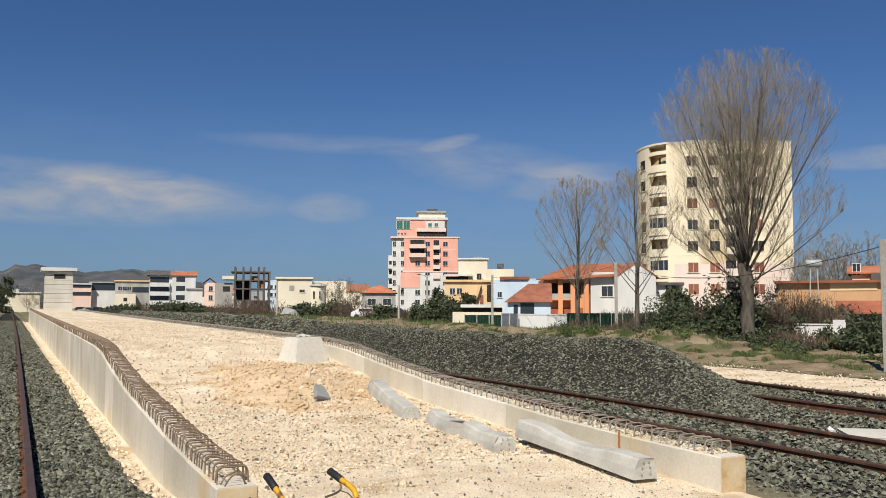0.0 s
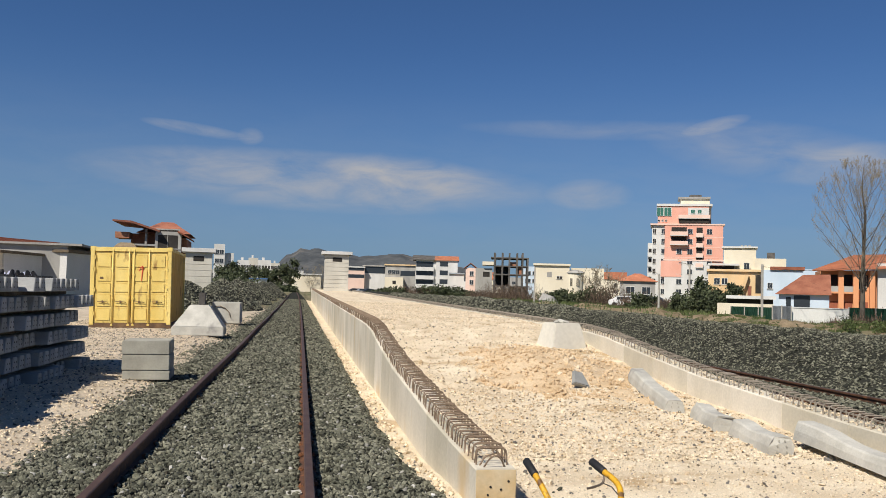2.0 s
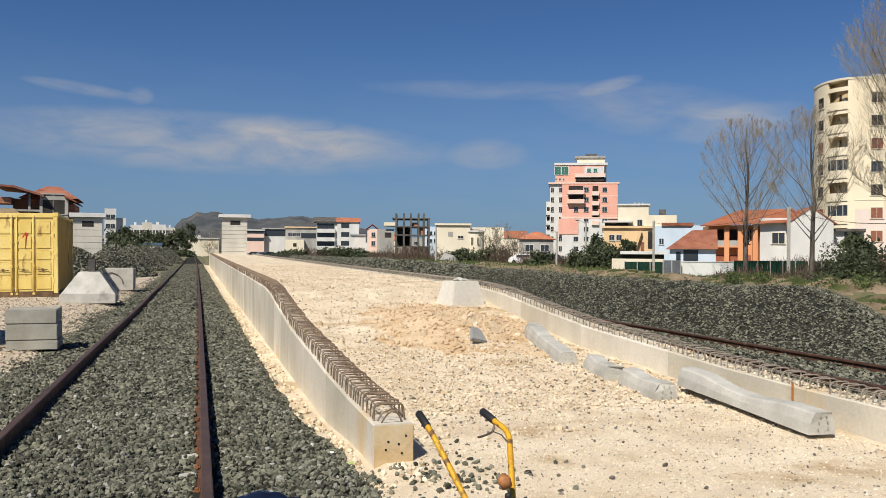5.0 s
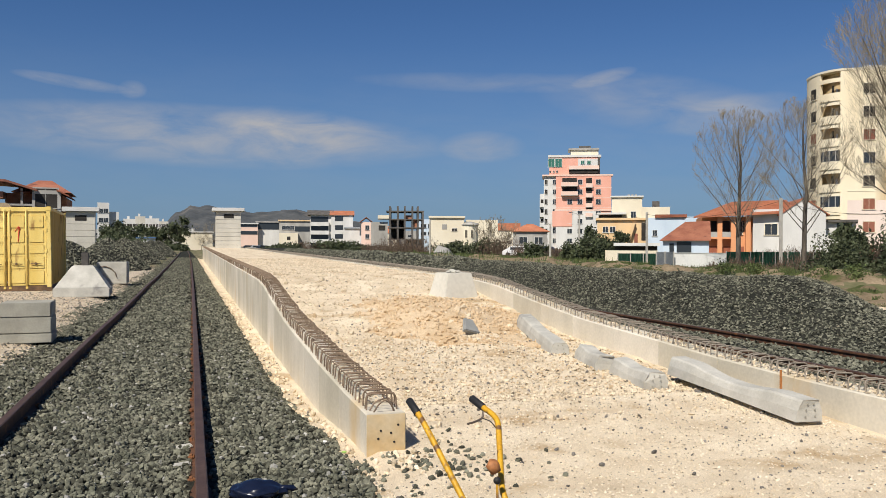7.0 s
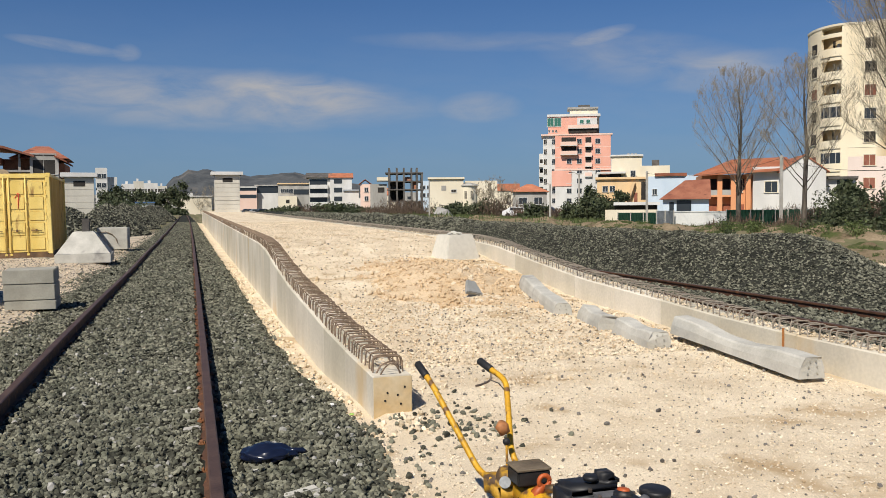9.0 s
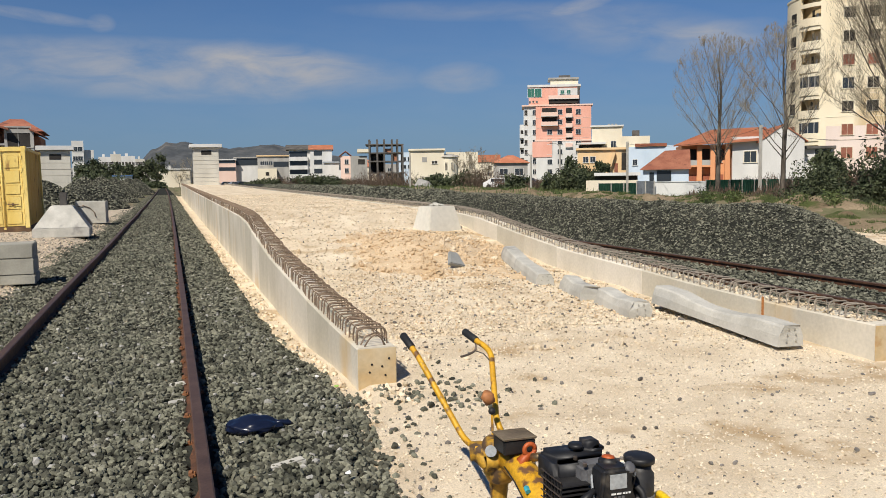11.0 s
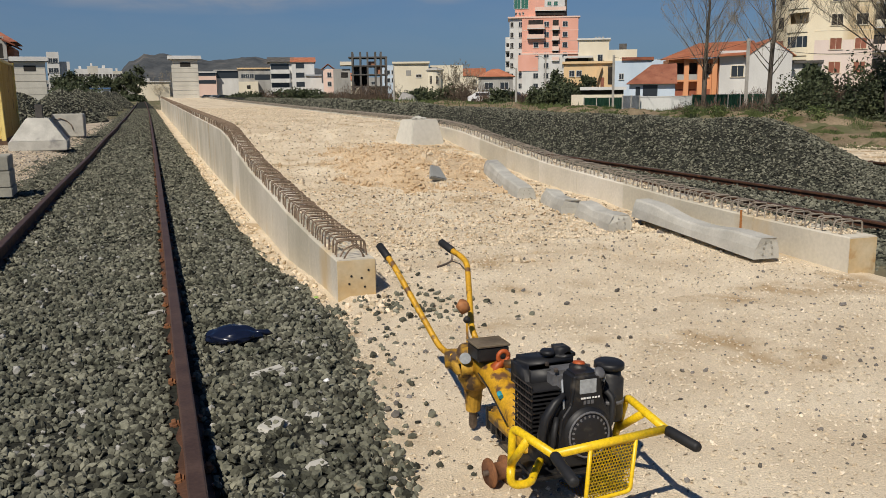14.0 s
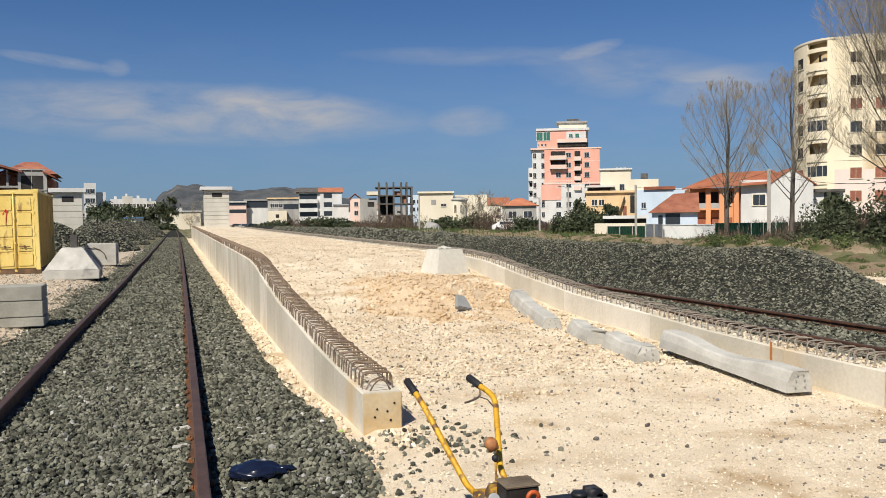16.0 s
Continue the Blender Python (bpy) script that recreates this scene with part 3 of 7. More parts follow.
def strew(name, count, x0, x1, y0, y1, height, r0, r1, material, label, keep=None, sink=0.2, p=1.0, small=False):
    pts, sz = [], []
    while len(pts) < count:
        x = rng.uniform(x0, x1)
        y = y0 + (y1 - y0) * rng.random() ** p
        if keep and not keep(x, y):
            continue
        r = rng.uniform(r0, r1)
        pts.append((x, y, height(x, y) + r * (0.45 - sink) * rng.uniform(0.0, 2.2)))
        sz.append(r)
    ob = new(name, stones(name, pts, sz, material, rng, 0.85 if small else 0.95, small))
    return tagged(ob, label, "stones", "", "stuff")


def on_bed(x, y):
    e = lerp_rows(EDGE, y)
    c = x - track_x(y)
    if not (-2.55 + 0.2 * rough_noise(x, y, 1.3, 4) < c < e + 0.10 * rough_noise(x, y, 2.0, 1)):
        return False
    if abs(c) < 0.075 or abs(c + 1.505) < 0.075:
        return False
    return True


def ballast_top(x, y):
    h = bed_height(x, y)
    return max(h, sand_height(x, y)) if x > 0.45 and y < 26 else h


BED = "loose dark grey ballast stones between the rails"
strew("ballast", 32000, -2.7, 1.25, 1.9, 9, ballast_top, 0.013, 0.031, M["ballast"], BED, on_bed)
strew("ballast", 14000, -2.7, 1.2, 9, 14, ballast_top, 0.020, 0.042, M["ballast"], BED, on_bed, small=True)
strew("ballast", 13000, -2.7, 1.2, 14, 22, ballast_top, 0.022, 0.046, M["ballast"], BED, on_bed, small=True)
strew("ballast", 22000, -2.9, 1.2, 20, 108, ballast_top, 0.03, 0.06, M["ballast"], BED, on_bed, p=1.9, small=True)
strew("ballast", 900, -2.6, 1.1, 2, 14, ballast_top, 0.016, 0.034, M["grey_stone"], "paler stones among the ballast", on_bed, p=1.1)
strew("ballast", 14000, -2.7, 1.0, -4, 1.9, bed_height, 0.016, 0.034, M["ballast"], BED, on_bed, small=True)
strew("ballast", 22000, 5.9, 9.7, 3.5, 24, bed2_height, 0.026, 0.048, M["ballast"], "dark ballast between the farther rails", p=1.2, small=True)
strew("ballast", 13000, 9.7, 14.6, 3.5, 17, bed2_height, 0.028, 0.05, M["ballast"], "dark ballast between the farther rails", small=True)
strew("ballast", 44000, 9.5, 14.2, 10, 36, bank_height, 0.019, 0.043, M["ballast"], "crushed stones on the long heap", lambda x, y: bank_height(x, y) > -0.03, p=1.3, small=True)
strew("ballast", 15000, 9.5, 12.5, 36, 110, bank_height, 0.05, 0.10, M["ballast"], "crushed stones on the long heap", p=1.3, small=True)
strew("ballast", 20000, -8.2, -2.4, 35.5, 154, heap_height, 0.05, 0.10, M["ballast"], "crushed stones on the heaps", lambda x, y: heap_height(x, y) > 0.18, p=1.4, small=True)
near_bed = thing("near_ballast", None, "angular dark grey ballast stones beside the rail", "ballast", "", "structure")
kinds = [new("ballast_stone", stones("ballast_stone", [(0, 0, 0)], [1.0], M["ballast"], rng, 0.75)) for _ in range(12)]
count = 0
while count < 300:
    x, y = rng.uniform(-1.3, 0.85), rng.uniform(2.35, 4.1)
    if not on_bed(x, y):
        continue
    r = rng.uniform(0.018, 0.032)
    ob = kinds[count] if count < 12 else new("ballast_stone", kinds[count % 12].data)
    ob.parent = near_bed
    ob.matrix_basis = Matrix.Translation((x, y, ballast_top(x, y) + r * 0.45)) @ Euler(rng.uniform(0, 6.28, 3)).to_matrix().to_4x4() @ Matrix.Scale(r, 4)
    count += 1
inside = lambda x, y: x > lerp_rows(EDGE, y) - 0.02 and not (1.15 < x < 1.56 and y > 6.4)
strew("pebbles", 20000, 0.8, 5.5, 1.8, 9, sand_height, 0.004, 0.014, M["white_chip"], "pale chips in the crushed limestone", inside, small=True)
strew("pebbles", 18000, 1.56, 5.5, 8, 40, sand_height, 0.007, 0.028, M["pebble"], "pale chips in the crushed limestone", p=1.6, small=True)
strew("ochre_stones", 1500, 2.3, 5.4, 10.6, 16.6, mound_height, 0.012, 0.045, M["ochre"], "ochre clods on the loose heap", lambda x, y: ((x - 3.95) / 1.5) ** 2 + ((y - 13.7) / 2.6) ** 2 < 1)
strew("pebbles", 500, 0.85, 1.2, 6.5, 30, lambda x, y: ground_height(x, y) + 0.012, 0.015, 0.045, M["pebble"], "pale stones along the wall", inside, p=1.5)
strew("limestone_lumps", 1300, 1.6, 5.45, 7, 40, sand_height, 0.012, 0.034, M["sand"], "larger pale limestone lumps on the ramp", p=1.6)
strew("ochre_stones", 1300, 2.0, 5.4, 8.3, 12.3, sand_height, 0.008, 0.026, M["ochre"], "ochre clods scattered below the loose heap", small=True)
strew("dark_stones", 350, 2.0, 5.4, 7.6, 11.5, sand_height, 0.008, 0.022, M["wood"], "brown clods scattered below the loose heap", small=True)
strew("limestone_lumps", 4500, 0.9, 5.45, 1.9, 13, sand_height, 0.006, 0.017, M["sand"], "small pale limestone lumps on the trodden ground", inside, small=True)
strew("limestone_lumps", 60, 1.6, 5.45, 12, 21, sand_height, 0.04, 0.075, M["sand"], "larger pale limestone lumps on the ramp", p=1.2)
strew("dark_stones", 260, 1.6, 5.4, 7, 19, sand_height, 0.010, 0.026, M["dark_pebble"], "brown and grey stones on the ramp", p=1.1)
strew("dark_stones", 2400, 0.9, 5.4, 1.9, 14, sand_height, 0.004, 0.012, M["dark_pebble"], "small grey chips on the pale ground", inside)
strew("dark_stones", 420, 0.9, 5.4, 1.9, 14, sand_height, 0.010, 0.024, M["dark_pebble"], "scattered grey stones on the pale ground", inside, p=1.1)
strew("dark_stones", 140, 0.75, 2.6, 5.2, 7.1, sand_height, 0.014, 0.034, M["ballast"], "ballast spilled onto the pale ground", lambda x, y: inside(x, y) and rng.random() < math.exp(-((x - 1.5) / 0.6) ** 2 - ((y - 6.1) / 0.5) ** 2))
strew("limestone_lumps", 70, 0.95, 1.6, 5.9, 6.9, sand_height, 0.012, 0.034, M["pebble"], "pale rubble at the end of the wall", inside)
strew("dark_stones", 75, 0.8, 1.4, 1.9, 5.6, sand_height, 0.014, 0.032, M["ballast"], "ballast spilled onto the pale ground", lambda x, y: inside(x, y) and x < lerp_rows(EDGE, y) + 0.28)
strew("pebbles", 26000, -8, -2.2, 5, 40, lambda x, y: ground_height(x, y) + 0.015, 0.008, 0.024, M["pebble"], "pale stones strewn over the yard", p=1.5, small=True)
strew("dark_stones", 11000, -8, -2.2, 5, 40, lambda x, y: ground_height(x, y) + 0.015, 0.010, 0.032, M["dark_pebble"], "grey stones strewn over the yard", p=1.5, small=True)
strew("pebbles", 2500, 14.4, 17.3, 4, 22, lambda x, y: ground_height(x, y) + 0.015, 0.012, 0.04, M["pebble"], "pale stones on the sandy road", small=True)


# ---- platform walls with their reinforcement ----
def stirrup(parent, m, w, h, r, material, lean=0.0):
    z = h
    pts = bend([(-w / 2, 0, -0.03), (-w / 2 + 0.008, lean, z), (w / 2 - 0.008, lean, z), (w / 2, 0, -0.03)], 0.035, 2)
    ob = part("stirrup", tubed(pts, r, 5), material, parent)
    ob.matrix_basis = m
    return ob


def platform_wall(name, x0, x1, y0, y1, label, material_bar, bar_h, step, near_end, label_bar):
    w = thing(name, None, label, "wall", "platform walls", "structure")
    y = y0
    first = True
    while y < y1 - 0.01:
        ln = 1.26 if y < 40 else 10.0
        ye = min(y1, y + ln)
        bm = bmesh.new()
        ys = spread(y + 0.005, ye - 0.005, 4 if y < 40 else 3)
        rows = []
        for yy in ys:
            t = lerp_rows(WALL_TOP, yy) if x0 < 3 else lerp_rows(WALL_TOP, yy + 0.6)
            c = 0.012
            rows.append([bm.verts.new(p) for p in ((x0, yy, -0.35), (x0, yy, t - c), (x0 + c, yy, t), (x1 - c, yy, t), (x1, yy, t - c), (x1, yy, -0.35))])
        for a, b in zip(rows, rows[1:]):
            for k in range(6):
                bm.faces.new((a[k], b[k], b[(k + 1) % 6], a[(k + 1) % 6]))
        bm.faces.new(rows[0])
        bm.faces.new(rows[-1][::-1])
        bmesh.ops.recalc_face_normals(bm, faces=bm.faces[:])
        part("wall_section", bm, M["concrete"], w)
        if first:
            t = lerp_rows(WALL_TOP, y0)
            end = boxed(x0 + 0.004, y0 - 0.006, -0.3, x1 - 0.004, y0 + 0.002, t - 0.008, bevel=0.003)
            part("end_face", end, M["concrete_end"], w, "ochre-stained end of the concrete wall")
            for px, pz in () if x0 > 3 else ((0.30, 0.10), (0.62, 0.14), (0.80, 0.20), (0.36, 0.16), (0.70, 0.07)):
                xx = x0 + (x1 - x0) * px
                part("tie_hole", lathe(bmesh.new(), [(0.009, 0), (0.009, 0.004)], 8, pose(xx, y0 - 0.006, pz + 0.05, 90)), M["dark_in"], w)
            first = False
        y = ye
    # stirrups, loops of bent bar standing out of the top
    cx, wd = (x0 + x1) / 2, x1 - x0 - 0.07
    loops = [stirrup(w, pose(cx, 0, 0), wd, bar_h, 0.0065 if x0 < 3 else 0.008, material_bar, ln) for ln in (-0.012, 0.0, 0.02)]
    y, k = y0 + 0.14, 0
    r2 = random.Random(4)
    far_bm = None
    far_pts = []
    while y < y1 - 0.1:
        t = lerp_rows(WALL_TOP, y if x0 < 3 else y + 0.6)
        m = pose(cx + r2.uniform(-0.012, 0.012), y, t, r2.uniform(-6, 6), r2.uniform(-2, 2), r2.uniform(-5, 5))
        if k < 3:
            loops[k].matrix_basis = m
        elif y < near_end:
            again(loops[k % 3], w, m)
        else:
            far_pts.append(m)
        y += step * r2.uniform(0.8, 1.2) * (1 if y < near_end else 1.6)
        k += 1
    src = np.array([v.co for v in loops[1].data.vertices])
    fcs = [tuple(p.vertices) for p in loops[1].data.polygons if len(p.vertices) == 4]
    V, F = [], []
    for i, m in enumerate(far_pts):
        a = np.array(m)
        V.append(src @ a[:3, :3].T + a[:3, 3])
        F.append(np.array(fcs) + i * len(src))
    if V:
        ob = new("far_stirrups", raw_mesh("far_stirrups", np.concatenate(V), np.concatenate(F), material_bar))
        ob.parent = w
        ob["kind"] = "stuff"
    # bars that run along inside the loops
    for dx, dz in ((-wd / 2 + 0.02, bar_h - 0.015), (wd / 2 - 0.02, bar_h - 0.015), (wd / 2 - 0.015, 0.04)):
        pts = [(cx + dx, yy, lerp_rows(WALL_TOP, yy if x0 < 3 else yy + 0.6) + dz) for yy in spread(y0 + 0.12, min(y1, 60), 60)]
        part("long_bar", tubed(pts, 0.005, 5), material_bar, w, label_bar)
    return w


wall_left = platform_wall("wall_left", 1.212, 1.522, 6.49, 108, "low concrete platform wall with rusty stirrups on top", M["rebar"], 0.125, 0.095, 20.5, "rusty bar along the stirrups")
for p in (((1.27, 6.56, 0.31), (1.31, 6.52, 0.40), (1.36, 6.50, 0.445), (1.42, 6.53, 0.40), (1.45, 6.57, 0.31)), ((1.25, 6.62, 0.31), (1.30, 6.60, 0.41), (1.40, 6.60, 0.44), (1.46, 6.56, 0.32))):
    part("bent_bar", tubed(bend(p, 0.03, 3), 0.0065, 6), M["rebar"], wall_left, "bent rusty bar end")
wall_right = platform_wall("wall_right", 5.56, 5.86, 5.86, 108, "low concrete platform wall with weathered stirrups", M["rebar_grey"], 0.115, 0.13, 24, "weathered bar along the stirrups")
part("rust_streak", boxed(5.552, 7.29, 0.10, 5.557, 7.32, 0.40), mat("rust_streak", (0.40, 0.15, 0.04), (0.50, 0.22, 0.07), 0.9, 8), wall_right, "orange rust streak on the wall")

strew("pebbles", 1500, 5.59, 5.83, 6.0, 26, lambda x, y: lerp_rows(WALL_TOP, y + 0.6) + 0.004, 0.008, 0.026, M["pebble"], "crumbs of pale stone on top of the wall", p=1.3, small=True)
strew("pebbles", 1100, 1.24, 1.48, 6.9, 26, lambda x, y: lerp_rows(WALL_TOP, y) + 0.004, 0.006, 0.02, M["pebble"], "crumbs of pale stone on top of the wall", p=1.3, small=True)


# ---- rails and sleepers ----
RAIL = [(-0.07, 0), (0.07, 0), (0.07, 0.011), (0.012, 0.028), (0.009, 0.108), (0.034, 0.120), (0.036, 0.142), (0.027, 0.150),
        (-0.027, 0.150), (-0.036, 0.142), (-0.034, 0.120), (-0.009, 0.108), (-0.012, 0.028), (-0.07, 0.011)]


def rail(x, ztop, ys, bendx, label, clips=False):
    r = thing("rail", pose(x, 0, ztop - 0.15), label, "rail", "rails")
    body, head = bmesh.new(), bmesh.new()
    for bm, prof in ((body, RAIL), (head, [(0.034, 0.147), (0.027, 0.1525), (-0.027, 0.1525), (-0.034, 0.147)])):
        prev = None
        for y in ys:
            row = [bm.verts.new((px + bendx(y), y, pz)) for px, pz in prof]
            if prev:
                n = len(prof)
                for k in range(n):
                    bm.faces.new((prev[k], row[k], row[(k + 1) % n], prev[(k + 1) % n]))
            else:
                bm.faces.new(row)
            prev = row
        bm.faces.new(prev[::-1])
        bmesh.ops.recalc_face_normals(bm, faces=bm.faces[:])
    part("rail_body", body, M["rust"], r)
    part("running_surface", head, M["rail_head"], r, "dull brown running surface")
    if clips:
        c = part("rail_clip", boxed(-0.022, -0.035, -0.005, 0.022, 0.035, 0.032, bevel=0.012), M["clip_rust"], r, "bright rusty rail clip")
        k = 0
        for i in range(-1, 32):
            for side in (-1, 1):
                y = 2.92 + 0.60 * i + 0.02 * side
                m = pose(bendx(y) + side * 0.055, y, 0.003 + 0.007 * ((i * 7 + side) % 3), 0, side * 14, (i * 37 % 11) - 5)
                if k == 0:
                    c.matrix_basis = m
                else:
                    again(c, r, m)
                k += 1
    return r


long_run = spread(-8, 60, 40) + spread(66, 230, 24)
rail(0.0, 0.22, long_run, track_x, "rusty brown steel rail half buried in ballast", True)
rail(-1.505, 0.22, long_run, lambda y: track_x(y) + 0.012 * math.sin(y * 0.35) - 0.002 * max(0, y - 20) * 0.3, "rusty brown steel rail half buried in ballast", True)
flat_run = spread(-20, 130, 40)
rail(7.9, 0.07, flat_run, lambda y: 0.0, "dark rusty rail beyond the platform wall")
rail(9.38, 0.07, flat_run, lambda y: 0.0, "dark rusty rail beside the gravel bank")
rail(11.9, 0.10, spread(-20, 12.2, 16), lambda y: 0.045 * (y - 9), "rusty rail running under the gravel bank")
rail(13.75, 0.10, spread(-20, 17, 16), lambda y: 0.12 * (y - 11), "rusty rail beside the sandy road")

bm = prism(bmesh.new(), [(-0.14, 0), (0.14, 0), (0.10, 0.19), (-0.10, 0.19)], Matrix.Identity(4), 2.5)
bmesh.ops.bevel(bm, geom=bm.edges[:], offset=0.012, segments=1, affect='EDGES')
sl = finish("track_sleeper", bm, M["pale_concrete"])
tagged(sl, "pale concrete sleeper almost hidden in the ballast", "sleeper", "sleepers under the near track")
for i in range(-4, 52):
    y = 2.92 + 0.60 * i
    m = pose(-2.0 + track_x(y), y, -0.135 + (0.008 if i % 3 else 0.0), 0, 0, -90)
    if i == -4:
        sl.matrix_basis = m
    else:
        copy_thing(sl, m)



# ---- things on the platform ground ----
def sleeper_bm(length, crack=0.0, seed=1, slim=0.36):
    """A concrete sleeper along y: deeper at the rail seats, waisted in the middle, bevelled."""
    bm = bmesh.new()
    rows = []
    r = random.Random(seed)
    n = 18
    for i in range(n + 1):
        t = i / n
        waist = 1 - slim + slim * fade(0.12, 0.72, abs(2 * t - 1))
        w, h = 0.135 * (0.78 + 0.22 * waist), 0.195 * waist
        c = 0.018
        row = []
        for px, pz in ((-w, 0), (w, 0), (w * 0.92, h * 0.5), (w * 0.74, h - c), (w * 0.74 - c, h), (-w * 0.74 + c, h), (-w * 0.74, h - c), (-w * 0.92, h * 0.5)):
            jag = crack if i in (0, n) else crack * 0.18
            row.append(bm.verts.new((px + r.uniform(-jag, jag), length * t + r.uniform(-jag, jag) * 1.5, pz + r.uniform(-jag, jag) * 0.5)))
        rows.append(row)
    for a, b in zip(rows, rows[1:]):
        for k in range(8):
            bm.faces.new((a[k], b[k], b[(k + 1) % 8], a[(k + 1) % 8]))
    bm.faces.new(rows[0])
    bm.faces.new(rows[-1][::-1])
    bmesh.ops.recalc_face_normals(bm, faces=bm.faces[:])
    return bm


def fallen_sleeper(length, m, label, crack=0.006, seed=1, holes=True):
    ob = finish("loose_sleeper", sleeper_bm(length, crack, seed, 0.30 if seed == 1 else 0.12), M["pale_concrete"])
    ob.matrix_basis = m
    tagged(ob, label, "sleeper", "loose sleepers along the wall")
    if holes:
        for dx, dz in ((-0.05, 0.05), (0.05, 0.05), (-0.045, 0.11), (0.045, 0.11), (-0.03, 0.16), (0.03, 0.16)):
            part("wire_hole", lathe(bmesh.new(), [(0.009, 0), (0.009, 0.004)], 8, pose(dx, -0.003, dz, 90)), M["slab"], ob, "dark end of a tension wire")
    return ob


fallen_sleeper(2.15, pose(5.15, 6.40, 0.085, 3.0, 0, -0.6), "long pale concrete sleeper propped beside the wall", 0.005, 1)
fallen_sleeper(1.05, pose(4.67, 8.16, 0.09, 1.5, 0, -7), "broken half of a concrete sleeper", 0.014, 2)
fallen_sleeper(0.95, pose(4.70, 9.36, 0.11, 2, 4, -10), "broken half of a concrete sleeper lying in line", 0.022, 3, False)
fallen_sleeper(2.1, pose(4.66, 10.62, 0.14, 6, 0, -9), "pale concrete sleeper sloping up onto the heap", 0.005, 4)


def frustum(bm, w0, d0, w1, d1, z0, z1, bevel=0.015):
    b2 = bmesh.new()
    v = [b2.verts.new(p) for p in ((-w0, -d0, z0), (w0, -d0, z0), (w0, d0, z0), (-w0, d0, z0), (-w1, -d1, z1), (w1, -d1, z1), (w1, d1, z1), (-w1, d1, z1))]
    for f in ((3, 2, 1, 0), (4, 5, 6, 7), (0, 1, 5, 4), (1, 2, 6, 5), (2, 3, 7, 6), (3, 0, 4, 7)):
        b2.faces.new([v[i] for i in f])
    bmesh.ops.bevel(b2, geom=b2.edges[:], offset=bevel, segments=2, affect='EDGES')
    merge(bm, b2)
    return bm


def rubble(name, x, y, z, r, material, label, seed, flat=0.8):
    g = np.random.default_rng(seed)
    ob = new(name, stones(name, [(0, 0, 0)], [r], material, g, flat))
    ob.location = (x, y, z)
    return tagged(ob, label, "stone")


rubble("prop_stone", 5.05, 7.95, 0.09, 0.10, M["dark_pebble"], "brown stone under the propped sleeper", 3, 0.6)
rubble("prop_stone", 4.62, 11.2, 0.20, 0.10, M["ochre"], "ochre stone under the sloping sleeper", 5, 0.6)
bm = frustum(bmesh.new(), 0.15, 0.04, 0.08, 0.025, 0, 0.24, 0.012)
lump = finish("broken_slab", bm, M["sleeper"])
lump.matrix_basis = pose(3.84, 11.9, 0.36, -38, 14, 20)
tagged(lump, "grey broken piece of concrete on the heap", "slab")
for i, (x, y, r) in enumerate(((4.03, 5.25, 0.028), (2.78, 4.79, 0.024), (0.99, 4.03, 0.035), (0.97, 4.12, 0.03), (3.35, 5.95, 0.03), (1.27, 3.62, 0.028), (2.3, 5.5, 0.022), (4.7, 5.0, 0.03))):
    rubble("stone", x, y, sand_height(x, y) + r * 0.3, r, M["dark_pebble"], "dark grey stone on the pale ground", 20 + i)


ped = thing("pedestal", pose(4.93, 16.35, 0.56, 0, 0, 12), "pale concrete mast footing with rubble on top", "footing")
part("footing", frustum(bmesh.new(), 0.41, 0.38, 0.27, 0.25, -0.1, 0.53), M["hut_wall"], ped)
cap_b = bmesh.new()
for i, (x, y, r) in enumerate(((0, 0, 0.12), (-0.1, 0.04, 0.08), (0.09, -0.03, 0.09), (0.02, -0.1, 0.07))):
    me_ = stones("t", [(x, y, 0.55)], [r], M["pale_concrete"], np.random.default_rng(i), 0.6)
    cap_b.from_mesh(me_)
part("rubble_cap", cap_b, M["pale_concrete"], ped, "grey broken mortar")

# ---- rubbish in the ballast ----
bag = thing("plastic_bag", pose(0.33, 5.38, 0.135, 0, 0, -8), "dark blue glossy plastic bag tied up on ballast", "bag")
bm = bmesh.new()
bmesh.ops.create_icosphere(bm, subdivisions=4, radius=1.0)
for v in bm.verts:
    c = v.co.copy()
    k = 1 + 0.12 * noise.noise(c * 2.4) + 0.06 * noise.noise(c * 6)
    taper = 1 - 0.45 * max(0, c.x) ** 2
    v.co = Vector((c.x * 0.175, c.y * 0.12 * taper, (c.z * 0.045 + 0.02 * c.z * abs(c.z)) * taper * k)) * k
part("bag_body", bm, M["bag"], bag, smooth=True)
bm = tube(bmesh.new(), [(0.12, 0, 0.0), (0.165, 0.005, 0.014), (0.205, 0.012, 0.004), (0.235, 0.02, -0.006)], [0.03, 0.014, 0.02, 0.004], 8)
part("bag_knot", bm, M["bag"], bag, "twisted end of the bag", True)
bm = bmesh.new()
lathe(bm, [(0.01, 0), (0.022, 0.01), (0.012, 0.016)], 7)
s = finish("plastic_scrap", bm, M["green_scrap"])
s.location = (1.02, 6.35, 0.09)
tagged(s, "light green scrap of plastic beside the wall", "litter")
rubble("paper_scrap", 0.93, 6.85, 0.06, 0.05, M["white_mark"], "crumpled white paper in the ballast", 40)
rubble("paper_scrap", 0.72, 4.42, 0.11, 0.022, M["white_mark"], "small white scrap on the ballast", 41)
rubble("white_stone", 9.5, 7.9, 0.06, 0.09, M["white_mark"], "white stone beside the far rails", 42)
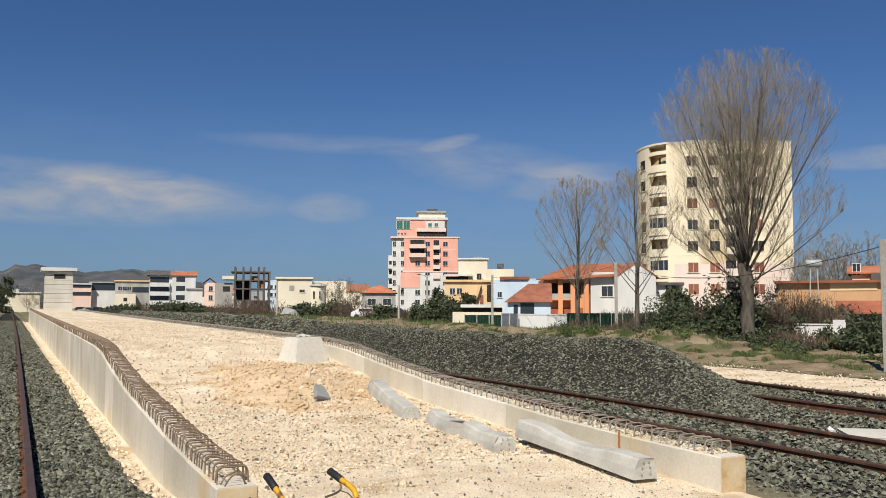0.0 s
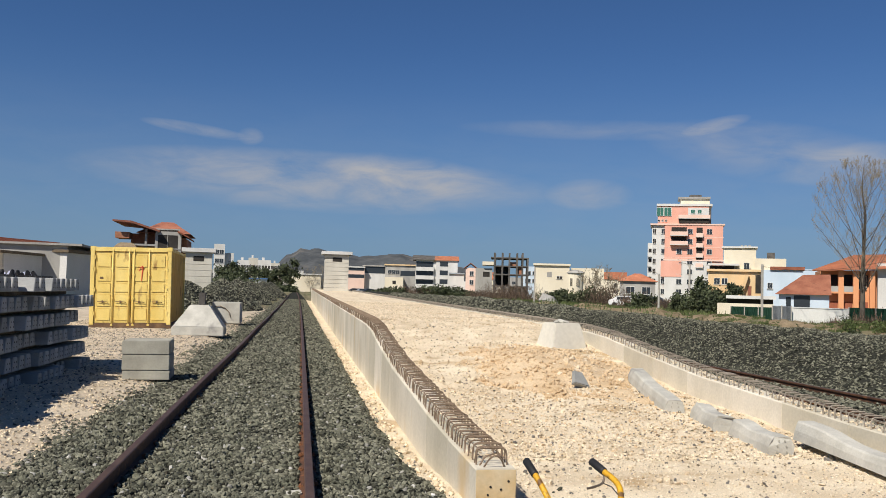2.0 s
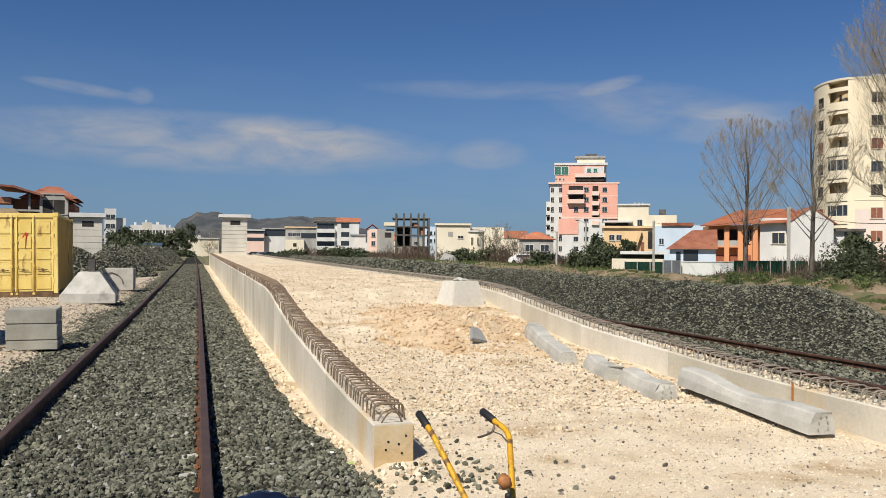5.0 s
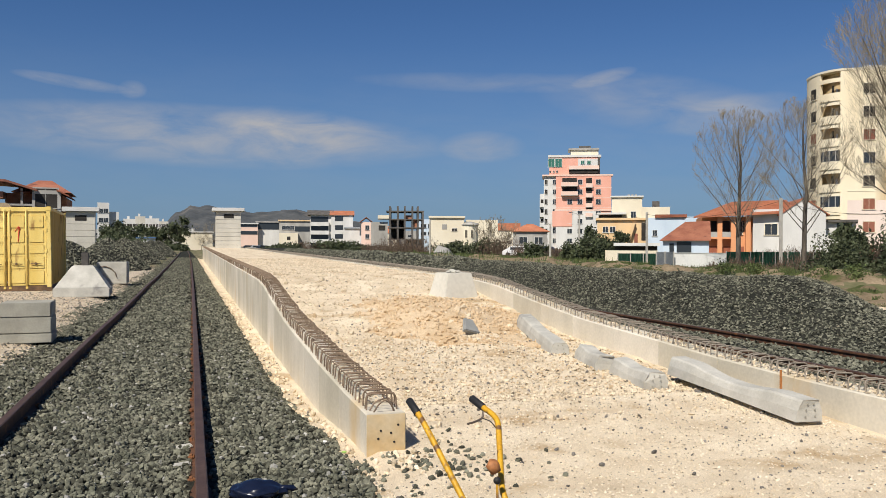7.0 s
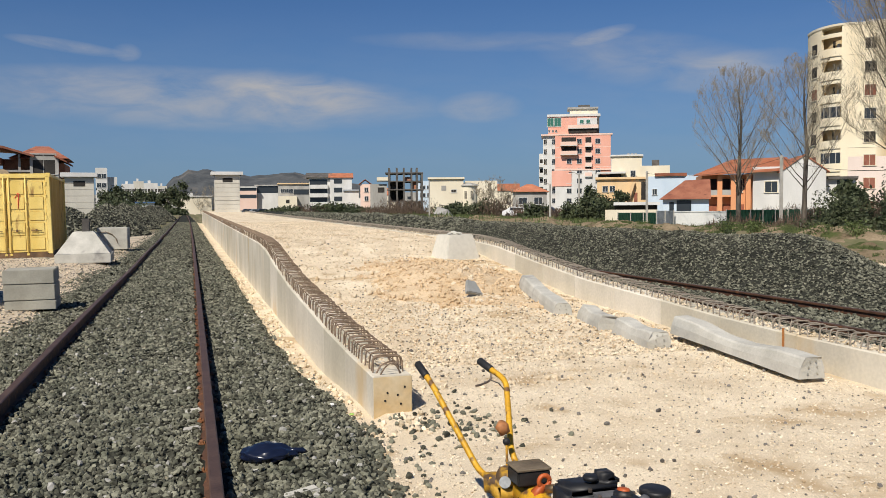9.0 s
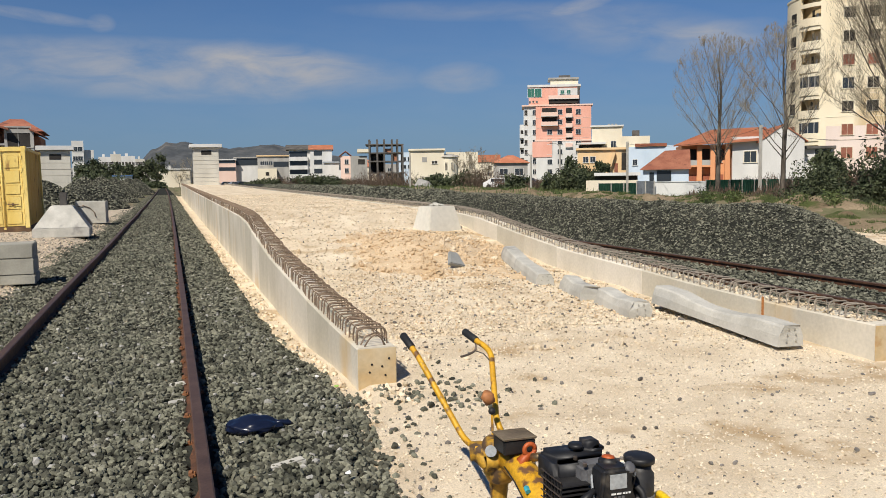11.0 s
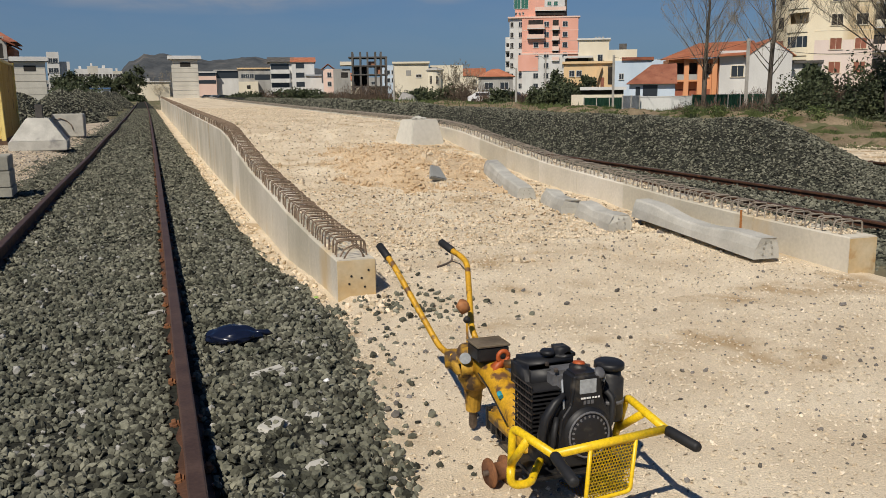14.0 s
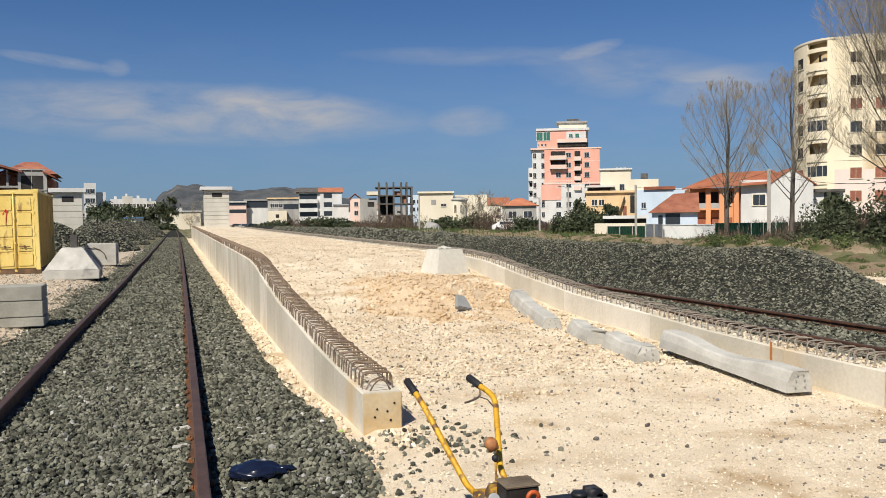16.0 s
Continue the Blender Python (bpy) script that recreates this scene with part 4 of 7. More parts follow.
for i, (x, y, w, d, a) in enumerate(((0.44, 4.71, 0.11, 0.035, 10), (0.37, 3.92, 0.08, 0.06, 35), (0.56, 3.96, 0.05, 0.05, -20), (0.49, 3.42, 0.05, 0.04, 15), (0.32, 3.36, 0.035, 0.03, 40),
                                    (0.23, 2.95, 0.07, 0.06, 20), (-0.12, 6.30, 0.07, 0.04, 0), (-0.12, 6.86, 0.07, 0.04, 0), (0.25, 5.2, 0.05, 0.03, 30))):
    w, d = w * 0.88, d * 0.88
    bm = boxed(-w, -d, -0.05, w, d, 0.010, bevel=0.010)
    for v in bm.verts:
        v.co += Vector((noise.noise(v.co * 30 + Vector((i, 0, 0))), noise.noise(v.co * 30 + Vector((0, i, 5))), 0)) * 0.02
    c = finish("concrete_chip", bm, M["pale_concrete"])
    c.matrix_basis = pose(x, y, 0.097, 5, -7, a)
    tagged(c, "pale concrete showing between ballast stones", "chip", "pale chips in the ballast")
bm = boxed(-0.80, -0.38, -0.05, 0.80, 0.38, 0.045, bevel=0.03)
for v in bm.verts:
    v.co += Vector((noise.noise(v.co * 3), noise.noise(v.co * 3 + Vector((4, 0, 0))), noise.noise(v.co * 4) * 0.4)) * 0.15
sl2 = finish("broken_slab", bm, M["hut_wall"])
sl2.matrix_basis = pose(10.35, 7.45, 0.0, 2, 1, -30)
tagged(sl2, "white broken concrete slab lying beside the rail", "slab")


# ---- the sleeper-screw machine ----
def machine():
    t = thing("track_machine", pose(0, 0, 0), "yellow motor-driven sleeper screw machine with black engine", "machine")
    Y, YN, K = M["yellow"], M["yellow_new"], M["rubber"]
    # handles
    for nm, pts, lever in (("left", ((1.17, 3.68, 0.41), (1.14, 3.77, 0.43), (1.03, 4.16, 0.76), (1.0, 4.27, 0.825)), False),
                           ("right", ((1.31, 3.74, 0.46), (1.31, 3.80, 0.50), (1.40, 4.10, 0.765), (1.36, 4.20, 0.80), (1.335, 4.27, 0.825)), True)):
        h = part("handle", tubed(bend(pts, 0.07, 5), 0.0145, 12), Y, t, "scratched yellow tube handle", True)
        a, b = Vector(pts[-2]), Vector(pts[-1])
        d = (b - a).normalized()
        s0 = b - d * 0.075
        part("grip", tubed([s0, s0 + d * 0.01, s0 + d * 0.10, s0 + d * 0.108], [0.0185, 0.0195, 0.0195, 0.012], 14), K, h, "black rubber grip", True)
        if lever:
            part("lever", tubed(bend([s0 + Vector((0.0, 0, -0.01)), s0 + Vector((-0.01, -0.02, -0.05)), s0 + Vector((-0.05, 0.01, -0.075)), s0 + Vector((-0.075, 0.03, -0.085))], 0.02, 3), 0.006, 8), M["steel"], h, "grey clutch lever")
            part("cable", tubed([s0 + Vector((-0.01, -0.02, -0.05)), s0 + Vector((0.02, -0.05, -0.06)), s0 + Vector((0.035, -0.11, -0.09))], 0.003, 6), M["rubber"], h)
    # gear head
    bm = bmesh.new()
    lathe(bm, [(0.055, 0.26), (0.075, 0.30), (0.085, 0.36), (0.085, 0.43), (0.07, 0.455), (0.05, 0.46)], 20, pose(1.27, 3.66, 0))
    box(bm, 1.16, 3.58, 0.33, 1.34, 3.76, 0.42, bevel=0.02)
    tube(bm, [(1.15, 3.72, 0.39), (1.29, 3.66, 0.40)], 0.045, 14)
    part("gear_head", bm, M["cast"], t, "greasy yellow gear housing", True)
    part("spindle_guard", tubed([(1.275, 3.68, 0.30), (1.28, 3.70, 0.22), (1.283, 3.71, 0.13)], [0.052, 0.043, 0.036], 14), M["cast"], t, "worn yellow spindle guard")
    part("spindle", tubed([(1.283, 3.71, 0.14), (1.285, 3.72, 0.05), (1.285, 3.72, 0.035)], [0.02, 0.02, 0.014], 12), M["steel"], t, "bare rusty spindle")
    for dx in (-0.05, 0.045):
        part("strut", tubed([(1.27 + dx, 3.66, 0.32), (1.28 + dx * 0.6, 3.70, 0.16)], 0.009, 8), M["cast"], t)
    part("battery_box", boxed(1.215, 3.47, 0.435, 1.365, 3.60, 0.502, bevel=0.008), M["engine"], t, "black box on the gear head")
    part("box_edge", boxed(1.212, 3.466, 0.500, 1.368, 3.604, 0.508, bevel=0.003), M["wood"], t, "worn dark lid of the box")
    part("box_rim", tubed([(1.214, 3.468, 0.508), (1.366, 3.468, 0.508), (1.366, 3.602, 0.508), (1.214, 3.602, 0.508), (1.214, 3.468, 0.508)], 0.0035, 6), M["wood"], t, "worn brown rim")
    part("data_plate", lathe(bmesh.new(), [(0.026, 0), (0.026, 0.004)], 16, pose(1.195, 3.575, 0.43, 78, 0, -25)), M["plate"], t, "round grey plate")
    bm = bmesh.new()
    tube(bm, [(1.275, 3.455, 0.38), (1.29, 3.44, 0.415), (1.312, 3.43, 0.45)], [0.026, 0.028, 0.016], 4)
    loop = [(1.318 + 0.024 * math.cos(2 * math.pi * i / 16), 3.43, 0.468 + 0.024 * math.sin(2 * math.pi * i / 16)) for i in range(17)]
    tube(bm, loop, 0.011, 6)
    part("lifting_lug", bm, M["orange_red"], t, "orange-red lifting lug", True)
    part("filler_cap", tubed([(1.325, 3.42, 0.435), (1.365, 3.375, 0.45)], 0.019, 14), M["brass"], t, "dull brass cap", True)
    part("bell", tubed([(1.275, 3.78, 0.585), (1.26, 3.79, 0.62), (1.262, 3.785, 0.64)], [0.024, 0.032, 0.020], 12), mat("rust_orange", (0.30, 0.12, 0.04), (0.42, 0.18, 0.07), 0.7, 14), t, "rusty orange cup on the handle", True)
    k = part("gear_lever", tubed([(1.26, 3.72, 0.45), (1.265, 3.74, 0.55)], 0.006, 8), Y, t)
    bm = bmesh.new()
    bmesh.ops.create_icosphere(bm, subdivisions=3, radius=0.017, matrix=Matrix.Translation((1.265, 3.742, 0.56)))
    part("knob", bm, K, k, "black ball knob", True)
    # arm between the head and the engine
    bm = bmesh.new()
    tube(bm, [(1.29, 3.60, 0.385), (1.30, 3.45, 0.365), (1.305, 3.28, 0.30), (1.30, 3.05, 0.22)], [0.06, 0.062, 0.064, 0.06], 14)
    box(bm, 1.245, 3.02, 0.17, 1.365, 3.44, 0.25, bevel=0.02)
    part("arm", bm, Y, t, "chipped yellow drive arm", True)
    part("arm_mark", tubed([(1.245, 3.30, 0.355), (1.243, 3.275, 0.345)], 0.012, 6), M["blue_mark"], t, "blue painted mark")
    part("arm_seam", tubed([(1.236, 3.52, 0.375), (1.235, 3.40, 0.345), (1.232, 3.2, 0.265)], 0.0035, 6), M["engine"], t)
    bm = bmesh.new()
    box(bm, 1.30, 3.22, 0.09, 1.42, 3.60, 0.19, bevel=0.02)
    for i in range(6):
        box(bm, 1.29, 3.25 + i * 0.06, 0.085, 1.43, 3.275 + i * 0.06, 0.195, bevel=0.006)
    part("under_gear", bm, M["engine"], t, "black ribbed housing under the arm")
    # rollers
    for x in (1.185, 1.60):
        bm = bmesh.new()
        lathe(bm, [(0.060, -0.042), (0.062, -0.034), (0.038, -0.026), (0.036, 0.026), (0.062, 0.034), (0.060, 0.042)], 22, pose(x, 3.17, 0.068, 0, 90, 8))
        w = part("roller", bm, M["clip_rust"], t, "brown steel flanged roller", True)
        part("axle", tubed([(x - 0.06, 3.17, 0.068), (x + 0.10 * (1 if x < 1.3 else -1), 3.16, 0.068)], 0.012, 10), M["steel"], w)
    # front frame
    r = 0.0155
    bars = [("side_bar", [(1.085, 2.80, 0.20), (1.105, 2.83, 0.40), (1.14, 2.565, 0.40)]), ("side_bar", [(1.60, 2.98, 0.18), (1.66, 2.97, 0.40), (1.615, 2.625, 0.40)]),
            ("cross_bar", [(1.14, 2.565, 0.40), (1.615, 2.625, 0.40)]), ("brace", [(1.09, 2.81, 0.27), (1.118, 2.72, 0.398)]), ("brace", [(1.63, 2.975, 0.27), (1.64, 2.80, 0.398)]),
            ("bottom_bar", [(1.085, 2.80, 0.26), (1.08, 2.79, 0.195), (1.16, 2.79, 0.19), (1.21, 2.86, 0.20), (1.25, 2.90, 0.22)]), ("bottom_bar", [(1.60, 2.98, 0.2), (1.50, 2.96, 0.19), (1.40, 2.92, 0.2)])]
    for nm, pts in bars:
        part(nm, tubed(bend(pts, 0.035, 5), r, 12), YN, t, "", True)
    for a, b in (((1.14, 2.565, 0.40), (1.128, 2.385, 0.378)), ((1.615, 2.625, 0.40), (1.648, 2.47, 0.385))):
        a, b = Vector(a), Vector(b)
        d = (b - a).normalized()
        part("front_grip", tubed([a + d * 0.01, a + d * 0.02, b - d * 0.01, b], [0.018, 0.0195, 0.0195, 0.014], 14), K, t, "black rubber grip", True)
    # perforated guard: front panel and floor
    bk = part("guard_frame", tubed(bend([(1.285, 2.575, 0.39), (1.27, 2.575, 0.20), (1.46, 2.60, 0.20), (1.48, 2.602, 0.39)], 0.02, 3), 0.008, 8), YN, t, "yellow rim of the guard", True)
    for origin, ux, uz, nu, nv in ((Vector((1.282, 2.577, 0.205)), Vector((0.187, 0.024, 0)), Vector((0.006, 0, 0.18)), 15, 15), (Vector((1.275, 2.578, 0.2)), Vector((0.187, 0.024, 0)), Vector((-0.02, 0.16, 0.0)), 15, 13)):
        bm = bmesh.new()
        n = ux.cross(uz).normalized() * 0.0015
        for j in range(nv + 1):
            p = origin + uz * (j / nv)
            for i in range(nu):
                a = p + ux * (i / nu)
                b = p + ux * ((i + 1) / nu)
                q = uz.normalized() * 0.0024
                vs = [bm.verts.new(c) for c in (a - q, b - q, b + q, a + q)]
                bm.faces.new(vs)
        for i in range(nu + 1):
            for j in range(nv):
                off = 0.5 if j % 2 else 0.0
                a = origin + ux * min(1, (i + off) / nu) + uz * (j / nv)
                b = a + uz / nv
                q = ux.normalized() * 0.0024
                vs = [bm.verts.new(c) for c in (a - q, a + q, b + q, b - q)]
                bm.faces.new(vs)
        bmesh.ops.solidify(bm, geom=bm.faces[:], thickness=0.0015)
        part("perforated_sheet", bm, YN, bk, "yellow perforated sheet")
    # engine
    e = part("engine_block", boxed(1.21, 2.90, 0.13, 1.52, 3.16, 0.45, bevel=0.03), M["engine"], t, "black diesel engine block")
    fin = part("cooling_fin", boxed(1.175, 2.93, 0, 1.31, 3.10, 0.007, bevel=0.002), M["engine"], e, "black cooling fin")
    fin.matrix_basis = pose(0, 0, 0.30)
    for i in range(1, 12):
        again(fin, e, pose(0, 0, 0.30 + i * 0.0185))
    rod = part("guard_bar", boxed(1.170, -0.0035, 0.29, 1.177, 0.0035, 0.53, bevel=0.001), M["engine"], e)
    rod.matrix_basis = pose(0, 2.938, 0)
    for i in range(1, 7):
        again(rod, e, pose(0, 2.938 + i * 0.025, 0))
    bm = prism(bmesh.new(), [(1.255, 0.20), (1.51, 0.20), (1.525, 0.30), (1.50, 0.42), (1.468, 0.47), (1.452, 0.595), (1.318, 0.595), (1.302, 0.47), (1.262, 0.42), (1.24, 0.30)], Matrix.Translation((0, 2.84, 0)), 0.10)
    bmesh.ops.bevel(bm, geom=bm.edges[:], offset=0.014, segments=3, affect='EDGES')
    part("cowling", bm, M["plastic"], e, "glossy black engine cowling")
    for k, (dx, dr) in enumerate(((0.0, 0.0), (0.045, 0.035))):
        arc = [(1.385 - (0.20 - dr) * math.cos(radians(w)), 2.868 + 0.02 * k, 0.335 + (0.20 - dr) * math.sin(radians(w))) for w in (-35, -15, 5, 25, 45, 62)]
        part("air_duct", tubed(arc, [0.013, 0.018, 0.021, 0.022, 0.018, 0.010], 10), M["plastic"], e, "curved black air duct beside the fan", True)
    wire = part("guard_wire", tubed([(1.165, 2.925, 0), (1.162, 3.01, 0), (1.165, 3.10, 0)], 0.003, 5), M["steel"], e, "oily wire of the cylinder guard")
    wire.matrix_basis = pose(0, 0, 0.30)
    for i in range(1, 9):
        again(wire, e, pose(0, 0, 0.30 + i * 0.029))
    part("cylinder_head", boxed(1.29, 2.95, 0.45, 1.47, 3.05, 0.575, bevel=0.018), M["grille"], e, "dusty grey cylinder head")
    bolt = part("head_bolt", lathe(bmesh.new(), [(0.010, 0), (0.010, 0.012), (0.007, 0.016)], 6), M["steel"], e, "steel head bolt")
    for k, (bx, by_) in enumerate(((1.30, 2.96), (1.46, 2.96), (1.30, 3.04), (1.46, 3.04))):
        m = pose(bx, by_, 0.574)
        if k == 0:
            bolt.matrix_basis = m
        else:
            again(bolt, e, m)
    part("fuel_pipe", tubed(bend([(1.33, 2.95, 0.54), (1.295, 2.90, 0.555), (1.285, 2.87, 0.50), (1.29, 2.865, 0.42)], 0.03, 4), 0.005, 7), M["plate"], e, "bright bent fuel pipe", True)
    part("fuel_pipe", tubed(bend([(1.45, 2.94, 0.57), (1.49, 2.90, 0.585), (1.50, 2.89, 0.53), (1.48, 2.90, 0.46)], 0.03, 4), 0.005, 7), M["rubber"], e, "black fuel hose", True)
    part("plate", boxed(1.345, 2.8365, 0.515, 1.425, 2.839, 0.575, bevel=0.001), M["plate"], e, "grey metal rating plate")
    bm = bmesh.new()
    for i, w in enumerate((0.012, 0.008, 0.012, 0.006, 0.01, 0.008, 0.009)):
        box(bm, 1.352 + i * 0.0135, 2.837, 0.492, 1.352 + i * 0.0135 + w, 2.839, 0.499)
    part("lettering_bars", bm, M["white_mark"], e, "row of small white marks")
    bm = bmesh.new()
    for i in range(3):
        box(bm, 1.365 + i * 0.018, 2.837, 0.47, 1.377 + i * 0.018, 2.839, 0.485)
    part("lettering_bars", bm, M["grille"], e, "row of small grey marks")
    bm = bmesh.new()
    lathe(bm, [(0.115, 0), (0.118, 0.05), (0.105, 0.075), (0.06, 0.085), (0.02, 0.086)], 28, pose(1.385, 2.90, 0.345, 90, 0, 0))
    st = part("starter_cover", bm, M["plastic"], e, "round black recoil starter cover", True)
    vent = part("vent_slot", boxed(-0.005, -0.004, 0.03, 0.005, 0.004, 0.084, bevel=0.001), M["grille"], st, "grey vent rib")
    for i in range(14):
        m = pose(1.385, 2.822, 0.345) @ Matrix.Rotation(radians(-110 + 15.5 * i), 4, 'Y')
        if i == 0:
            vent.matrix_basis = m
        else:
            again(vent, st, m)
    bm = bmesh.new()
    for i in range(24):
        a, b = 2 * math.pi * i / 24, 2 * math.pi * (i + 1) / 24
        tube(bm, [(1.385 + 0.095 * math.cos(a), 2.82, 0.345 + 0.095 * math.sin(a)), (1.385 + 0.095 * math.cos(b), 2.82, 0.345 + 0.095 * math.sin(b))], 0.005, 5, False)
    part("cover_ring", bm, M["grille"], st, "grey ring on the cover", True)
    bm = bmesh.new()
    box(bm, 1.19, 3.02, 0.45, 1.46, 3.20, 0.59, bevel=0.025)
    box(bm, 1.36, 3.06, 0.56, 1.47, 3.18, 0.625, bevel=0.025)
    tk = part("fuel_tank", bm, M["plastic"], e, "black fuel tank", True)
    part("tank_cap", lathe(bmesh.new(), [(0.032, 0), (0.034, 0.012), (0.028, 0.02)], 18, pose(1.335, 3.10, 0.602)), M["plastic"], tk, "", True)
    part("red_cap", lathe(bmesh.new(), [(0.027, 0), (0.028, 0.008), (0.024, 0.015), (0.012, 0.018)], 14, pose(1.40, 2.94, 0.60, -8, 6, 0)), M["orange_red"], e, "orange-red filler cap", True)
    part("cap_base", lathe(bmesh.new(), [(0.045, 0), (0.042, 0.03), (0.034, 0.04)], 16, pose(1.40, 2.94, 0.565, -8, 6, 0)), M["plastic"], e, "", True)
    part("dipstick", tubed(bend([(1.44, 2.91, 0.59), (1.46, 2.86, 0.60), (1.475, 2.85, 0.57), (1.47, 2.855, 0.55)], 0.02, 3), 0.004, 6), M["plate"], e, "bright wire")
    part("decompression_tap", lathe(bmesh.new(), [(0.022, 0), (0.026, 0.008), (0.018, 0.014)], 12, pose(1.45, 2.86, 0.585, 50, 0, 0)), M["grille"], e, "", True)
    bm = bmesh.new()
    lathe(bm, [(0.062, 0.38), (0.064, 0.40), (0.064, 0.555), (0.052, 0.57), (0.052, 0.60)], 24, pose(1.565, 2.96, 0))
    af = part("air_filter", bm, M["engine"], e, "black air filter canister", True)
    part("filter_cap", lathe(bmesh.new(), [(0.052, 0.598), (0.066, 0.602), (0.066, 0.622), (0.058, 0.628)], 24, pose(1.565, 2.96, 0)), M["plastic"], af, "dusty black lid", True)
    part("filter_clamp", lathe(bmesh.new(), [(0.066, 0.455), (0.068, 0.458), (0.068, 0.468), (0.066, 0.471)], 24, pose(1.565, 2.96, 0)), M["grille"], af, "", True)
    af.matrix_basis = pose(0, 0, -0.035)
    part("hose", tubed(bend([(1.50, 2.92, 0.50), (1.53, 2.87, 0.47), (1.52, 2.86, 0.38), (1.49, 2.88, 0.30)], 0.03, 4), 0.014, 10), K, e, "", True)
    part("hose", tubed(bend([(1.25, 2.86, 0.42), (1.22, 2.83, 0.36), (1.22, 2.85, 0.26), (1.27, 2.9, 0.2)], 0.04, 4), 0.012, 10), K, e, "", True)
    part("base_plate", boxed(1.20, 2.84, 0.165, 1.58, 3.2, 0.185, bevel=0.004), M["engine"], t)
    e.matrix_basis = Matrix.Translation((1.61, 2.86, 0.14)) @ Matrix.Diagonal((0.87, 1.0, 0.93, 1)) @ Matrix.Translation((-1.61, -2.86, -0.14))
    part("shield", boxed(1.475, 2.875, 0.22, 1.505, 3.05, 0.44, bevel=0.01), M["engine"], e)
    return t


track_machine = machine()


# ---- yard left of the track ----
def container():
    c = thing("shipping_container", pose(-5.39, 28.55, 0.17, 0, -1.0, 3.5) @ Matrix.Diagonal((1, 1, 1.07, 1)), "weathered yellow steel shipping container on the yard", "container")
    W, L, H = 1.22, 6.06, 2.42
    P, D = M["box_yellow"], M["box_dark"]
    for x in (-W, W - 0.13):
        for y in (0, L - 0.13):
            part("corner_post", boxed(x, y, 0.12, x + 0.13, y + 0.13, H - 0.1, bevel=0.012), P, c)
            for z in (0, H - 0.115):
                part("corner_casting", boxed(x - 0.006, y - 0.006, z, x + 0.15, y + 0.15, z + 0.12, bevel=0.012), D if z == 0 else P, c)
    for x in (-W + 0.01, W - 0.07):
        part("bottom_rail", boxed(x, 0.13, 0.02, x + 0.06, L - 0.13, 0.16, bevel=0.006), D, c)
        part("top_rail", boxed(x, 0.13, H - 0.09, x + 0.06, L - 0.13, H - 0.01, bevel=0.006), P, c)
    part("door_sill", boxed(-W + 0.13, 0.01, 0.02, W - 0.13, 0.12, 0.17, bevel=0.008), D, c, "rusty dark door sill")
    part("door_header", boxed(-W + 0.13, 0.01, H - 0.14, W - 0.13, 0.12, H - 0.01, bevel=0.008), P, c)
    part("roof", boxed(-W + 0.03, 0.05, H - 0.05, W - 0.03, L - 0.05, H - 0.02), P, c)
    part("end_wall", boxed(-W + 0.1, L - 0.08, 0.1, W - 0.1, L - 0.04, H - 0.05), P, c)
    for x in (-W + 0.035, W - 0.035):
        bm = bmesh.new()
        n = 22
        rows = []
        for i in range(n * 4 + 1):
            y = 0.13 + (L - 0.26) * i / (n * 4)
            off = 0.0 if (i % 4) in (0, 1) else 0.034
            off = off * (1 if x < 0 else -1)
            rows.append((bm.verts.new((x + off, y, 0.14)), bm.verts.new((x + off, y, H - 0.06))))
        for a, b in zip(rows, rows[1:]):
            bm.faces.new((a[0], b[0], b[1], a[1]))
        bmesh.ops.solidify(bm, geom=bm.faces[:], thickness=0.004)
        part("corrugated_side", bm, P, c)
    for s in (-1, 1):
        x0, x1 = (-W + 0.14, -0.012) if s < 0 else (0.012, W - 0.14)
        d = part("door", boxed(x0, 0.05, 0.18, x1, 0.09, H - 0.15, bevel=0.004), P, c)
        w2 = (x1 - x0) / 2
        for k in range(2):
            for z0, z1 in ((0.24, 0.60), (0.66, 1.02), (1.08, 1.34), (1.40, 1.76), (1.82, 2.18)):
                px = x0 + k * w2
                part("door_panel", boxed(px + 0.06, 0.030, z0, px + w2 - 0.06, 0.052, z1, bevel=0.018), P, d)
        for xx in (x0 + w2 * 0.98, x0 + w2 * (1.9 if s < 0 else 0.12)):
            b = part("lock_rod", tubed([(xx, 0.012, 0.10), (xx, 0.012, H - 0.06)], 0.017, 10), P, d, "", True)
            for z in (0.12, 0.9, 1.6, H - 0.1):
                part("rod_bracket", boxed(xx - 0.035, -0.008, z - 0.03, xx + 0.035, 0.04, z + 0.03, bevel=0.005), P, b)
        for xx in (x0 + w2 * 0.5, x0 + w2 * 1.5):
            hd = part("door_handle", tubed(bend([(xx - 0.17, -0.005, 0.80), (xx + 0.02, -0.012, 0.80), (xx + 0.14, -0.01, 0.785)], 0.03, 3), 0.011, 8), D, d, "rusty locking handle", True)
            part("handle_catch", boxed(xx - 0.05, -0.02, 0.765, xx - 0.0, 0.03, 0.835, bevel=0.006), D, hd)
        for z in (0.45, 1.15, 1.75, 2.1):
            xx = x0 - 0.02 if s < 0 else x1 + 0.02
            part("hinge", boxed(xx - 0.04, 0.0, z - 0.06, xx + 0.04, 0.05, z + 0.06, bevel=0.008), P, d)
    part("number", tubed([(0.23, 0.024, 1.72), (0.33, 0.024, 1.86), (0.35, 0.024, 1.84), (0.325, 0.024, 1.62), (0.31, 0.024, 1.42)], [0.010, 0.016, 0.018, 0.017, 0.011], 6), M["red"], c, "red painted figure one")
    part("placard", boxed(-0.93, 0.024, 1.47, -0.83, 0.03, 1.53), D, c, "small dark plate")
    return c


container()


